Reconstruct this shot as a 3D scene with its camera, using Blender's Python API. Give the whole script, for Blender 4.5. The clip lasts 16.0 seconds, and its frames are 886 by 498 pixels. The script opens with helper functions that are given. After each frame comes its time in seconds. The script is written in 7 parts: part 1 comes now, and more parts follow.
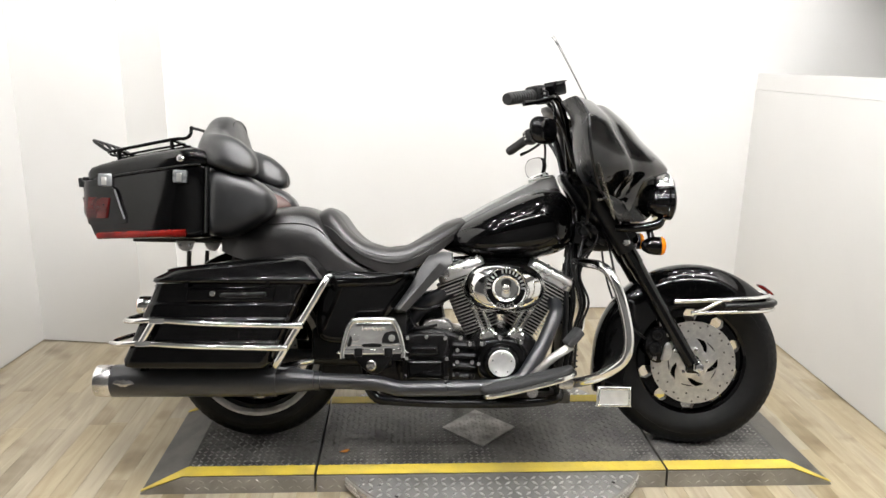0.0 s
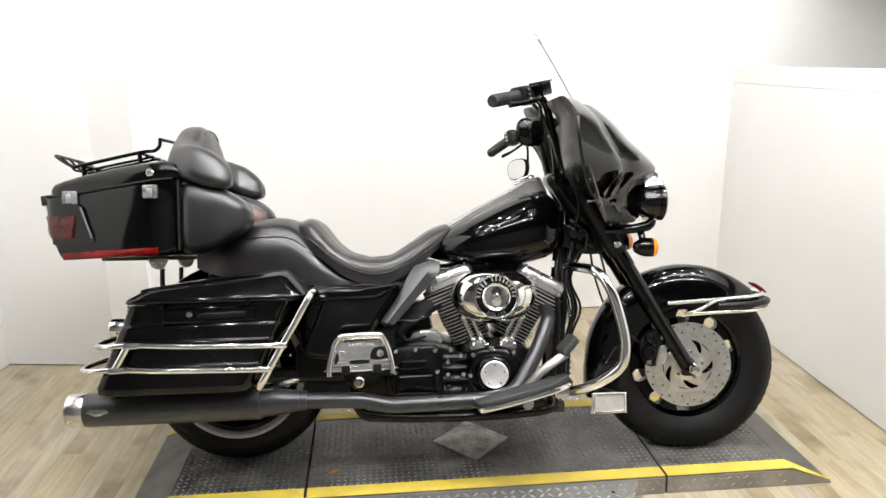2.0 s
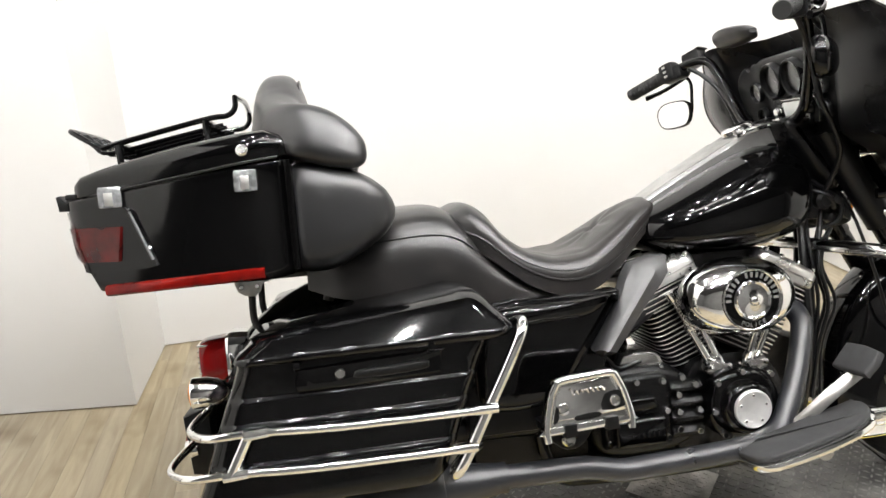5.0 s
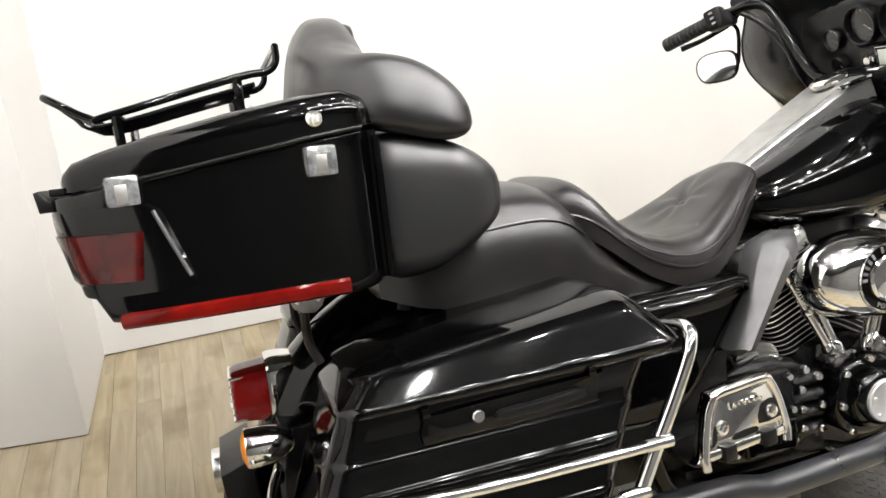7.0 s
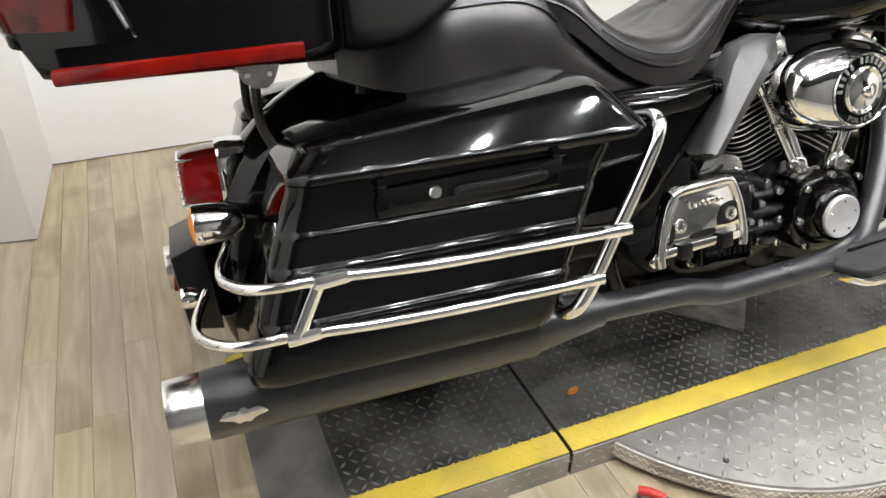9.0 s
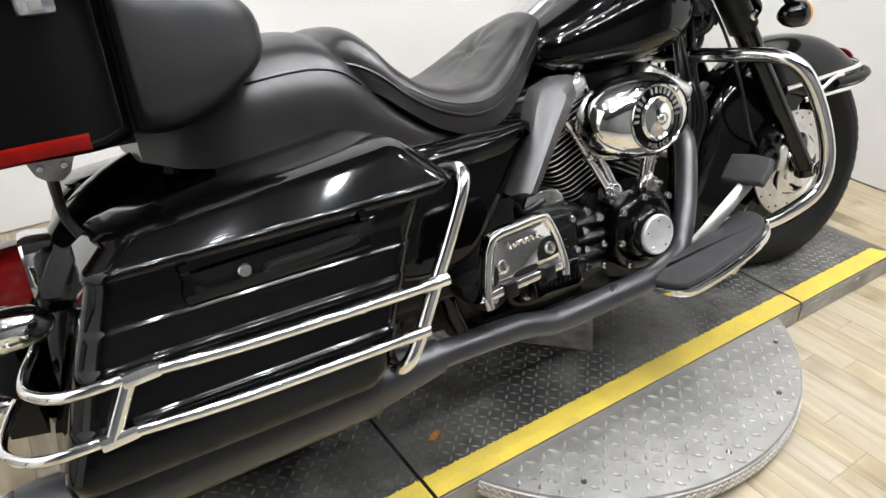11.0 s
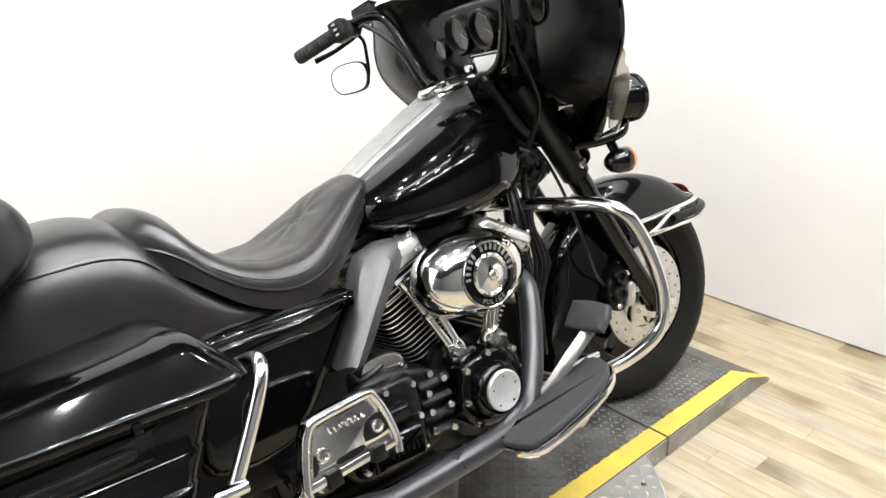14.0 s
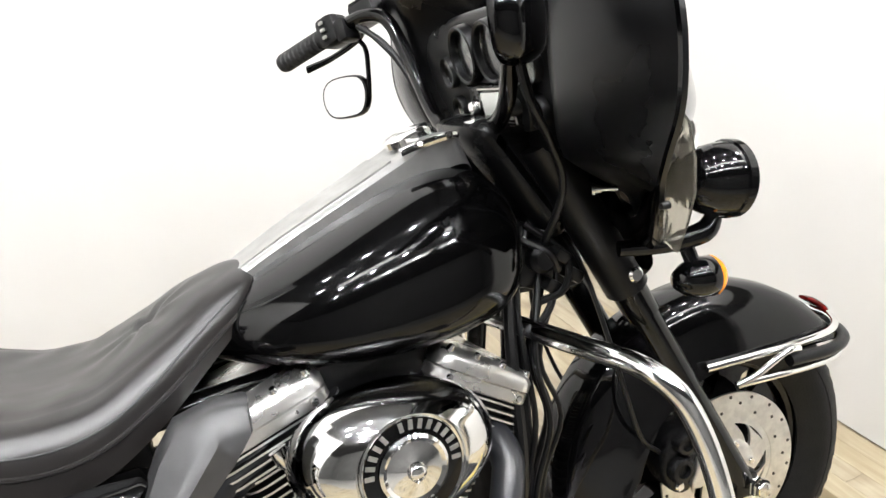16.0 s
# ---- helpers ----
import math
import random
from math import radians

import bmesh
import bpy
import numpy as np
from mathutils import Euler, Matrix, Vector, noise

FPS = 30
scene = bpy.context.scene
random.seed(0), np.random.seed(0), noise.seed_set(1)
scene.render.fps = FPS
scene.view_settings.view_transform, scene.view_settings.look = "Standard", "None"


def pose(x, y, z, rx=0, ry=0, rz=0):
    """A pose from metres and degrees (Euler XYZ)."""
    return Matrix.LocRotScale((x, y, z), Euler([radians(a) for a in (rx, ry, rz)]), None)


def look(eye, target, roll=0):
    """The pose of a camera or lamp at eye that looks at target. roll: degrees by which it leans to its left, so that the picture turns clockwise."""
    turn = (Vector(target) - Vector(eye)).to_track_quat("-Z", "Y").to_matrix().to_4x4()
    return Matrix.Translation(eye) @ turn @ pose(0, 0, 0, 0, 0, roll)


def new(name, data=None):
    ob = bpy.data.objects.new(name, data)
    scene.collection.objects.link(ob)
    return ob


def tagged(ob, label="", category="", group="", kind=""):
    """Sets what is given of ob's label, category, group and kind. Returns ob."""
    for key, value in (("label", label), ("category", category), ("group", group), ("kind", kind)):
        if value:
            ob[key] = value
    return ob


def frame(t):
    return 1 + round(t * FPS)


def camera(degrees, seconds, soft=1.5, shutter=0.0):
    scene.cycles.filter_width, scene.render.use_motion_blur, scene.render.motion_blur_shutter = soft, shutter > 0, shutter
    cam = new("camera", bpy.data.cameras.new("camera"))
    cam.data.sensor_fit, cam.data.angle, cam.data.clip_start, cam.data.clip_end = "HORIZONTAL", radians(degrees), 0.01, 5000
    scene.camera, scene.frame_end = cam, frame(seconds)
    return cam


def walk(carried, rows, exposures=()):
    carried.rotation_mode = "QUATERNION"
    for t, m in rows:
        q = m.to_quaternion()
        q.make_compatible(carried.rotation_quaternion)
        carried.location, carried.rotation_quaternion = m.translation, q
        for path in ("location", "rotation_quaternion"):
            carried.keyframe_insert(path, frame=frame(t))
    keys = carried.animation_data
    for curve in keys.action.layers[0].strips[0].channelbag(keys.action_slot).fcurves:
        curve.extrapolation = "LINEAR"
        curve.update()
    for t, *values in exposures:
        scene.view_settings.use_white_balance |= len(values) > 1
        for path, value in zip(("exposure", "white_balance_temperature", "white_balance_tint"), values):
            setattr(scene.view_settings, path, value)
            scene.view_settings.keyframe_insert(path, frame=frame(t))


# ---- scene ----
cam = camera(62.2, 16.0)
PATH = [
    (0, (-0.039, -2.568, 1.388), (-0.075, -0.632, 0.889), 1.0),
    (0.5, (-0.035, -2.558, 1.407), (-0.073, -0.624, 0.897), 0.9),
    (1, (-0.048, -2.546, 1.407), (-0.07, -0.607, 0.913), 0.7),
    (1.5, (-0.066, -2.52, 1.392), (-0.068, -0.581, 0.902), 0.2),
    (2, (-0.089, -2.473, 1.398), (-0.047, -0.538, 0.895), -0.4),
    (2.5, (-0.149, -2.422, 1.398), (-0.101, -0.491, 0.879), -0.8),
    (3, (-0.202, -2.352, 1.383), (-0.184, -0.438, 0.802), -1.2),
    (3.5, (-0.3, -2.179, 1.379), (-0.446, -0.254, 0.857), -1.5),
    (4, (-0.438, -1.995, 1.369), (-0.6, -0.086, 0.794), -2.5),
    (4.5, (-0.615, -1.833, 1.346), (-0.524, 0.079, 0.766), -5.4),
    (4.7, (-0.659, -1.768, 1.332), (-0.509, 0.131, 0.721), -4.3),
    (6.8, (-1.05, -1.251, 1.285), (-0.498, 0.542, 0.592), -2.4),
    (7, (-1.052, -1.252, 1.271), (-0.529, 0.53, 0.528), -2.2),
    (7.5, (-1.057, -1.251, 1.225), (-0.545, 0.472, 0.348), -0.4),
    (8, (-1.057, -1.257, 1.18), (-0.536, 0.392, 0.175), 0.5),
    (8.2, (-1.056, -1.258, 1.167), (-0.546, 0.358, 0.105), 0.9),
    (10.3, (-1.0, -1.267, 1.146), (-0.282, 0.245, 0.051), 0.6),
    (10.5, (-0.988, -1.277, 1.152), (-0.242, 0.231, 0.07), 0.0),
    (11, (-0.95, -1.289, 1.192), (-0.104, 0.216, 0.182), -0.4),
    (11.5, (-0.911, -1.311, 1.227), (0.083, 0.175, 0.331), -2.0),
    (12, (-0.9, -1.321, 1.244), (0.145, 0.174, 0.423), -0.8),
    (12.5, (-0.896, -1.326, 1.25), (0.166, 0.174, 0.46), -0.2),
    (13, (-0.893, -1.332, 1.255), (0.179, 0.173, 0.488), -0.2),
    (13.5, (-0.883, -1.326, 1.266), (0.232, 0.138, 0.481), 0.2),
    (14, (-0.759, -1.299, 1.257), (0.352, 0.194, 0.524), -1.1),
    (14.5, (-0.569, -1.285, 1.283), (0.349, 0.342, 0.567), 1.2),
    (15, (-0.402, -1.209, 1.255), (0.457, 0.397, 0.427), 1.5),
    (15.5, (-0.224, -1.037, 1.256), (0.683, 0.564, 0.472), 4.1),
    (16, (-0.141, -0.926, 1.251), (0.616, 0.756, 0.479), 1.7),
]
LIGHT = [(0, -0.23, 6430, 10), (3, -0.06, 6400, 10), (7, -0.04, 6550, 10), (11, -0.14, 6180, 10), (12.5, 0.0, 6220, 10), (14, 0.07, 6250, 10), (16, 0.1, 6300, 10)]
walk(cam, [(t, look(eye, target, roll)) for t, eye, target, roll in PATH], LIGHT)

# ---------------------------------------------------------------- light
world = bpy.data.worlds.new("world")
world.use_nodes = True
scene.world = world
world.node_tree.nodes["Background"].inputs[0].default_value = (0.9, 0.95, 1.0, 1)
world.node_tree.nodes["Background"].inputs[1].default_value = 0.05
scene.view_settings.exposure = 0.0
CEILING = 3.0
BIKE = pose(0, -0.16, 0.066, -14.5, 0, 1.5)


# ---------------------------------------------------------------- materials
def material(name, colour, rough=0.5, metal=0.0, spec=0.5, coat=0.0, noise_scale=0.0, colour2=None, bump=0.0,
             bump_scale=200.0, rough2=None, detail=6.0):
    m = bpy.data.materials.new(name)
    m.use_nodes = True
    n, l = m.node_tree.nodes, m.node_tree.links
    b = n["Principled BSDF"]
    b.inputs["Base Color"].default_value = (*colour, 1)
    b.inputs["Roughness"].default_value = rough
    b.inputs["Metallic"].default_value = metal
    b.inputs["Specular IOR Level"].default_value = spec
    b.inputs["Coat Weight"].default_value = coat
    b.inputs["Coat Roughness"].default_value = 0.04
    co = n.new("ShaderNodeTexCoord")
    if noise_scale:
        t = n.new("ShaderNodeTexNoise")
        t.inputs["Scale"].default_value, t.inputs["Detail"].default_value = noise_scale, detail
        l.new(co.outputs["Object"], t.inputs["Vector"])
        if colour2:
            r = n.new("ShaderNodeValToRGB")
            r.color_ramp.elements[0].position, r.color_ramp.elements[1].position = 0.35, 0.65
            r.color_ramp.elements[0].color, r.color_ramp.elements[1].color = (*colour, 1), (*colour2, 1)
            l.new(t.outputs["Fac"], r.inputs["Fac"])
            l.new(r.outputs["Color"], b.inputs["Base Color"])
        if rough2 is not None:
            r = n.new("ShaderNodeMapRange")
            r.inputs["From Min"].default_value, r.inputs["From Max"].default_value = 0.3, 0.7
            r.inputs["To Min"].default_value, r.inputs["To Max"].default_value = rough, rough2
            l.new(t.outputs["Fac"], r.inputs["Value"])
            l.new(r.outputs["Result"], b.inputs["Roughness"])
    if bump:
        t = n.new("ShaderNodeTexNoise")
        t.inputs["Scale"].default_value, t.inputs["Detail"].default_value = bump_scale, 3.0
        l.new(co.outputs["Object"], t.inputs["Vector"])
        u = n.new("ShaderNodeBump")
        u.inputs["Strength"].default_value, u.inputs["Distance"].default_value = bump, 0.002
        l.new(t.outputs["Fac"], u.inputs["Height"])
        l.new(u.outputs["Normal"], b.inputs["Normal"])
    return m


def leather_material(name, colour, rough, spec, worn):
    m = material(name, colour, rough, 0, spec, 0, 5, worn, 0, 1, rough + 0.1, 5.0)
    n, l = m.node_tree.nodes, m.node_tree.links
    b = n["Principled BSDF"]
    co = n.new("ShaderNodeTexCoord")
    v = n.new("ShaderNodeTexVoronoi")
    v.inputs["Scale"].default_value = 700
    u = n.new("ShaderNodeBump")
    u.inputs["Strength"].default_value, u.inputs["Distance"].default_value = 0.07, 0.0008
    l.new(co.outputs["Object"], v.inputs["Vector"])
    l.new(v.outputs["Distance"], u.inputs["Height"])
    w = n.new("ShaderNodeTexNoise")
    w.inputs["Scale"].default_value, w.inputs["Detail"].default_value = 9, 2
    w2 = n.new("ShaderNodeBump")
    w2.inputs["Strength"].default_value, w2.inputs["Distance"].default_value = 0.36, 0.012
    l.new(co.outputs["Object"], w.inputs["Vector"])
    l.new(w.outputs["Fac"], w2.inputs["Height"])
    l.new(u.outputs["Normal"], w2.inputs["Normal"])
    l.new(w2.outputs["Normal"], b.inputs["Normal"])
    return m


def plank_material():
    m = bpy.data.materials.new("laminate_plank")
    m.use_nodes = True
    n, l = m.node_tree.nodes, m.node_tree.links
    b = n["Principled BSDF"]
    co, inf = n.new("ShaderNodeTexCoord"), n.new("ShaderNodeObjectInfo")
    off = n.new("ShaderNodeVectorMath")
    off.operation = "MULTIPLY_ADD"
    l.new(inf.outputs["Random"], off.inputs[0])
    off.inputs[1].default_value = (37, 91, 13)
    l.new(co.outputs["Object"], off.inputs[2])
    mp = n.new("ShaderNodeMapping")
    mp.inputs["Scale"].default_value = (22, 2.2, 1)
    l.new(off.outputs[0], mp.inputs["Vector"])
    t = n.new("ShaderNodeTexNoise")
    t.inputs["Scale"].default_value, t.inputs["Detail"].default_value, t.inputs["Distortion"].default_value = 1.6, 8, 0.8
    l.new(mp.outputs[0], t.inputs["Vector"])
    r = n.new("ShaderNodeValToRGB")
    r.color_ramp.elements[0].position, r.color_ramp.elements[1].position = 0.3, 0.72
    r.color_ramp.elements[0].color, r.color_ramp.elements[1].color = (0.3, 0.243, 0.153, 1), (0.435, 0.369, 0.25, 1)
    l.new(t.outputs["Fac"], r.inputs["Fac"])
    k = n.new("ShaderNodeTexNoise")
    k.inputs["Scale"].default_value, k.inputs["Detail"].default_value = 3.2, 3
    l.new(off.outputs[0], k.inputs["Vector"])
    kr = n.new("ShaderNodeValToRGB")
    kr.color_ramp.elements[0].position, kr.color_ramp.elements[1].position = 0.28, 0.45
    kr.color_ramp.elements[0].color, kr.color_ramp.elements[1].color = (0.52, 0.48, 0.41, 1), (1, 1, 1, 1)
    l.new(k.outputs["Fac"], kr.inputs["Fac"])
    mx = n.new("ShaderNodeMix")
    mx.data_type, mx.blend_type = "RGBA", "MULTIPLY"
    mx.inputs[0].default_value = 1
    l.new(r.outputs["Color"], mx.inputs[6])
    l.new(kr.outputs["Color"], mx.inputs[7])
    hv = n.new("ShaderNodeHueSaturation")
    mr = n.new("ShaderNodeMapRange")
    mr.inputs["To Min"].default_value, mr.inputs["To Max"].default_value = 0.95, 1.05
    l.new(inf.outputs["Random"], mr.inputs["Value"])
    sm, sn = n.new("ShaderNodeMath"), n.new("ShaderNodeMath")
    sm.operation, sn.operation = "MULTIPLY", "FRACT"
    sm.inputs[1].default_value = 7.31
    l.new(inf.outputs["Random"], sm.inputs[0])
    l.new(sm.outputs[0], sn.inputs[0])
    sr = n.new("ShaderNodeMapRange")
    sr.inputs["To Min"].default_value, sr.inputs["To Max"].default_value = 0.78, 1.06
    l.new(sn.outputs[0], sr.inputs["Value"])
    l.new(sr.outputs["Result"], hv.inputs["Saturation"])
    l.new(mr.outputs["Result"], hv.inputs["Value"])
    l.new(mx.outputs[2], hv.inputs["Color"])
    l.new(hv.outputs["Color"], b.inputs["Base Color"])
    b.inputs["Roughness"].default_value = 0.42
    u = n.new("ShaderNodeBump")
    u.inputs["Strength"].default_value, u.inputs["Distance"].default_value = 0.2, 0.002
    l.new(t.outputs["Fac"], u.inputs["Height"])
    l.new(u.outputs["Normal"], b.inputs["Normal"])
    return m


def glass_material(name, colour, rough=0.02, ior=1.45, weight=1.0):
    m = material(name, colour, rough)
    b = m.node_tree.nodes["Principled BSDF"]
    b.inputs["Transmission Weight"].default_value = weight
    b.inputs["IOR"].default_value = ior
    return m


def emitter(name, colour, strength):
    m = material(name, colour, 0.5)
    b = m.node_tree.nodes["Principled BSDF"]
    b.inputs["Emission Color"].default_value = (*colour, 1)
    b.inputs["Emission Strength"].default_value = strength
    return m


PAINT = material("black_gloss_paint", (0.0012, 0.0012, 0.0013), 0.045, 0, 0.36, 0.0, 6, None, 0, 1, 0.1)
SATIN = material("black_satin_plastic", (0.003, 0.003, 0.0033), 0.34, 0, 0.3, 0, 40, (0.005, 0.005, 0.0053), 0.15, 600)
MATTE_PIPE = material("black_ceramic_coating", (0.015, 0.0159, 0.0188), 0.27, 0.0, 0.7, 0, 18, (0.02, 0.0212, 0.0248), 0.1, 400, 0.38)
WRINKLE = material("wrinkle_black_engine_paint", (0.0022, 0.0022, 0.0024), 0.24, 0, 0.28, 0, 60, (0.004, 0.004, 0.0044), 0.35, 900)
SHIELD = material("grey_plastic_heat_shield", (0.03, 0.03, 0.031), 0.33, 0, 0.6, 0, 50, (0.038, 0.038, 0.039), 0.15, 900)
CHROME = material("chrome", (0.86, 0.86, 0.85), 0.05, 1, 0.5, 0, 12, None, 0, 1, 0.1)
DULL_CHROME = material("worn_chrome", (0.72, 0.71, 0.69), 0.16, 1, 0.5, 0, 30, (0.6, 0.59, 0.57), 0, 1, 0.28)
CONSOLE = material("satin_silver_console", (0.5, 0.5, 0.49), 0.3, 0.85, 0.5, 0, 30, (0.42, 0.42, 0.41), 0.05, 500, 0.38)
STEEL = material("brushed_steel", (0.55, 0.54, 0.52), 0.32, 1, 0.5, 0, 60, (0.45, 0.44, 0.42), 0.1, 700, 0.42)
SILVER = material("polished_aluminium", (0.84, 0.83, 0.81), 0.24, 0.95, 0.5, 0, 25, (0.76, 0.75, 0.73), 0.05, 300, 0.34)
BRIGHT_DISC = material("bright_brushed_disc", (0.86, 0.85, 0.83), 0.34, 0.7, 0.5, 0, 40, (0.78, 0.77, 0.75), 0.1, 500, 0.42)
ALU = material("cast_aluminium", (0.6, 0.6, 0.6), 0.38, 1, 0.5, 0, 50, (0.5, 0.5, 0.5), 0.2, 500)
FIN = material("black_fins_with_bare_edges", (0.004, 0.004, 0.0042), 0.4, 0.0)
FIN_EDGE = material("machined_fin_edge", (0.78, 0.77, 0.75), 0.38, 0.9)
RUBBER = material("tyre_rubber", (0.003, 0.003, 0.0033), 0.5, 0, 0.22, 0, 25, (0.0055, 0.0054, 0.0053), 0.3, 300)
BOARD_RUBBER = material("footboard_rubber", (0.028, 0.028, 0.029), 0.7, 0, 0.3, 0, 40, (0.036, 0.036, 0.037), 0.1, 400)
GRIP = material("grip_rubber", (0.012, 0.012, 0.012), 0.55, 0, 0.4, 0, 40, (0.018, 0.018, 0.018), 0.3, 500)
LEATHER = leather_material("black_leather", (0.0026, 0.0027, 0.003), 0.28, 0.66, (0.0115, 0.009, 0.0078))
VINYL = leather_material("charcoal_vinyl", (0.0033, 0.0035, 0.0041), 0.31, 0.8, (0.008, 0.0081, 0.0088))
STITCH = material("grey_stitching", (0.045, 0.045, 0.046), 0.6)
RED_LENS = glass_material("red_lens", (0.22, 0.004, 0.004), 0.06, 1.45, 0.12)
RED_STRIP = material("red_reflector", (0.17, 0.005, 0.003), 0.1, 0, 0.3, 0.0, 14, (0.07, 0.002, 0.0015))
AMBER = glass_material("amber_lens", (0.95, 0.3, 0.01), 0.1, 1.45, 0.3)
SILVER_LENS = material("silvered_clear_lens", (0.42, 0.43, 0.44), 0.16, 0.6, 0.5, 0, 70, (0.16, 0.165, 0.17), 0.9, 120)
INNER = material("smooth_black_plastic", (0.0022, 0.0022, 0.0025), 0.24, 0, 0.3, 0, 5, (0.0035, 0.0035, 0.0038), 0.05, 900, 0.32)
WORN_PAD = material("worn_reddish_leather", (0.09, 0.05, 0.042), 0.4, 0, 0.5, 0, 12, (0.13, 0.08, 0.07), 0.1, 400)
WHITE_ENAMEL = material("white_enamel", (0.75, 0.75, 0.74), 0.35)
ROTOR = material("polished_rotor_steel", (0.84, 0.83, 0.8), 0.28, 1, 0.5, 0, 60, (0.68, 0.67, 0.65), 0.1, 700, 0.38)
RED_DARK = material("dark_red_lamp_lens", (0.075, 0.003, 0.0025), 0.1, 0, 0.4, 0.0, 24, (0.028, 0.0015, 0.0012))
CLEAR = glass_material("clear_glass", (0.96, 0.97, 0.97), 0.01, 1.35, 1.0)
SCREEN = glass_material("light_smoke_polycarbonate", (1.0, 1.0, 1.0), 0.01, 1.025, 1.0)
SMOKE = glass_material("smoked_plastic", (0.62, 0.59, 0.52), 0.08, 1.08, 0.9)
MIRROR = material("mirror_glass", (0.9, 0.9, 0.9), 0.01, 1)
DISPLAY = material("pale_display", (0.7, 0.72, 0.68), 0.2)
WALL = material("white_painted_wall", (0.66, 0.652, 0.636), 0.62, 0, 0.4, 0, 1.1, (0.625, 0.615, 0.597), 0.12, 120)
UNSEEN_WALL = material("unseen_grey_wall", (0.13, 0.128, 0.125), 0.8, 0, 0.3, 0, 1.5, (0.16, 0.157, 0.153))
DARK_CEILING = material("dark_open_ceiling", (0.05, 0.05, 0.052), 0.8, 0, 0.3, 0, 1.5, (0.07, 0.07, 0.07))
UNSEEN_FLOOR = material("unseen_floor_grey", (0.3, 0.29, 0.27), 0.6, 0, 0.4, 0, 2.5, (0.36, 0.35, 0.33), 0.1, 60)
GREY_WALL = material("pale_grey_wall", (0.5, 0.49, 0.47), 0.7, 0, 0.4, 0, 1.5, (0.45, 0.44, 0.42))
SMUDGE = material("grey_scuff", (0.66, 0.65, 0.63), 0.7, 0, 0.3, 0, 8, (0.73, 0.72, 0.7))
PLANK = plank_material()
GAP = material("dark_floor_joint", (0.32, 0.255, 0.155), 0.8)
PLATE = material("diamond_plate_aluminium", (0.4, 0.39, 0.375), 0.46, 0.8, 0.5, 0, 9, (0.29, 0.285, 0.27), 0.25, 220, 0.55)
DIRTY_PLATE = material("grimy_bare_tread_plate", (0.62, 0.61, 0.59), 0.38, 0.8, 0.5, 0, 16, (0.3, 0.29, 0.275), 0.5, 160, 0.55)
BLACK_PLATE = material("black_painted_tread_plate", (0.047, 0.046, 0.0445), 0.32, 0.3, 0.5, 0, 11, (0.145, 0.14, 0.13), 0.3, 250, 0.5)
WORN_TREAD = material("worn_bare_tread_bars", (0.34, 0.335, 0.32), 0.34, 0.75, 0.5, 0, 7, (0.15, 0.146, 0.138), 0.1, 300, 0.5)
# Lighter than PLATE: the bars' highlights are put into the colour.
LIT_TREAD = material("lit_tread_bars", (0.88, 0.87, 0.85), 0.25, 0.9, 0.5, 0, 9, (0.7, 0.69, 0.67), 0.1, 300, 0.4)
DRY_LEAF = material("orange_flake", (0.55, 0.22, 0.03), 0.6, 0, 0.4, 0, 60, (0.4, 0.14, 0.02))
YELLOW = material("worn_yellow_paint", (0.64, 0.49, 0.06), 0.55, 0, 0.4, 0, 10, (0.5, 0.385, 0.075), 0.25, 200)
RED_PLASTIC = material("red_plastic", (0.5, 0.03, 0.02), 0.4)
DARK = material("dark_frame", (0.02, 0.018, 0.016), 0.6, 0, 0.4, 0, 30, (0.04, 0.035, 0.03))
TUBE_LIGHT = emitter("tube_light", (1.0, 0.985, 0.965), 30.5)
LED = emitter("led_bulb", (1.0, 0.985, 0.965), 670.0)


# ---------------------------------------------------------------- shapes
def part(name, bm, mat, parent=None, label="", smooth=True, angle=38):
    me = bpy.data.meshes.new(name)
    bmesh.ops.recalc_face_normals(bm, faces=bm.faces)
    if smooth:
        lim = radians(angle)
        for f in bm.faces:
            f.smooth = True
        for e in bm.edges:
            if len(e.link_faces) == 2 and e.calc_face_angle(0) > lim:
                e.smooth = False
    bm.to_mesh(me)
    bm.free()
    for m in (mat if isinstance(mat, (list, tuple)) else [mat]):
        me.materials.append(m)
    ob = new(name, me)
    ob.parent = parent
    if label:
        tagged(ob, label)
    return ob


def thing(name, label, category, m=None, group="", kind=""):
    ob = new(name)
    ob.empty_display_size = 0.1
    if m is not None:
        ob.matrix_world = m
    return tagged(ob, label, category, group, kind)


def V(*p):
    return Vector(p)


def spline(points, n=6, closed=False):
    """Catmull-Rom through points (any length), n steps a span."""
    p = [np.array(q, float) for q in points]
    out, k = [], len(p)
    for i in range(k if closed else k - 1):
        a = p[(i - 1) % k] if closed or i else 2 * p[0] - p[1]
        b, c = p[i], p[(i + 1) % k]
        d = p[(i + 2) % k] if closed or i + 2 < k else 2 * p[-1] - p[-2]
        for s in range(n):
            t = s / n
            out.append(0.5 * (2 * b + (c - a) * t + (2 * a - 5 * b + 4 * c - d) * t * t + (3 * b - a - 3 * c + d) * t ** 3))
    if not closed:
        out.append(p[-1])
    return out


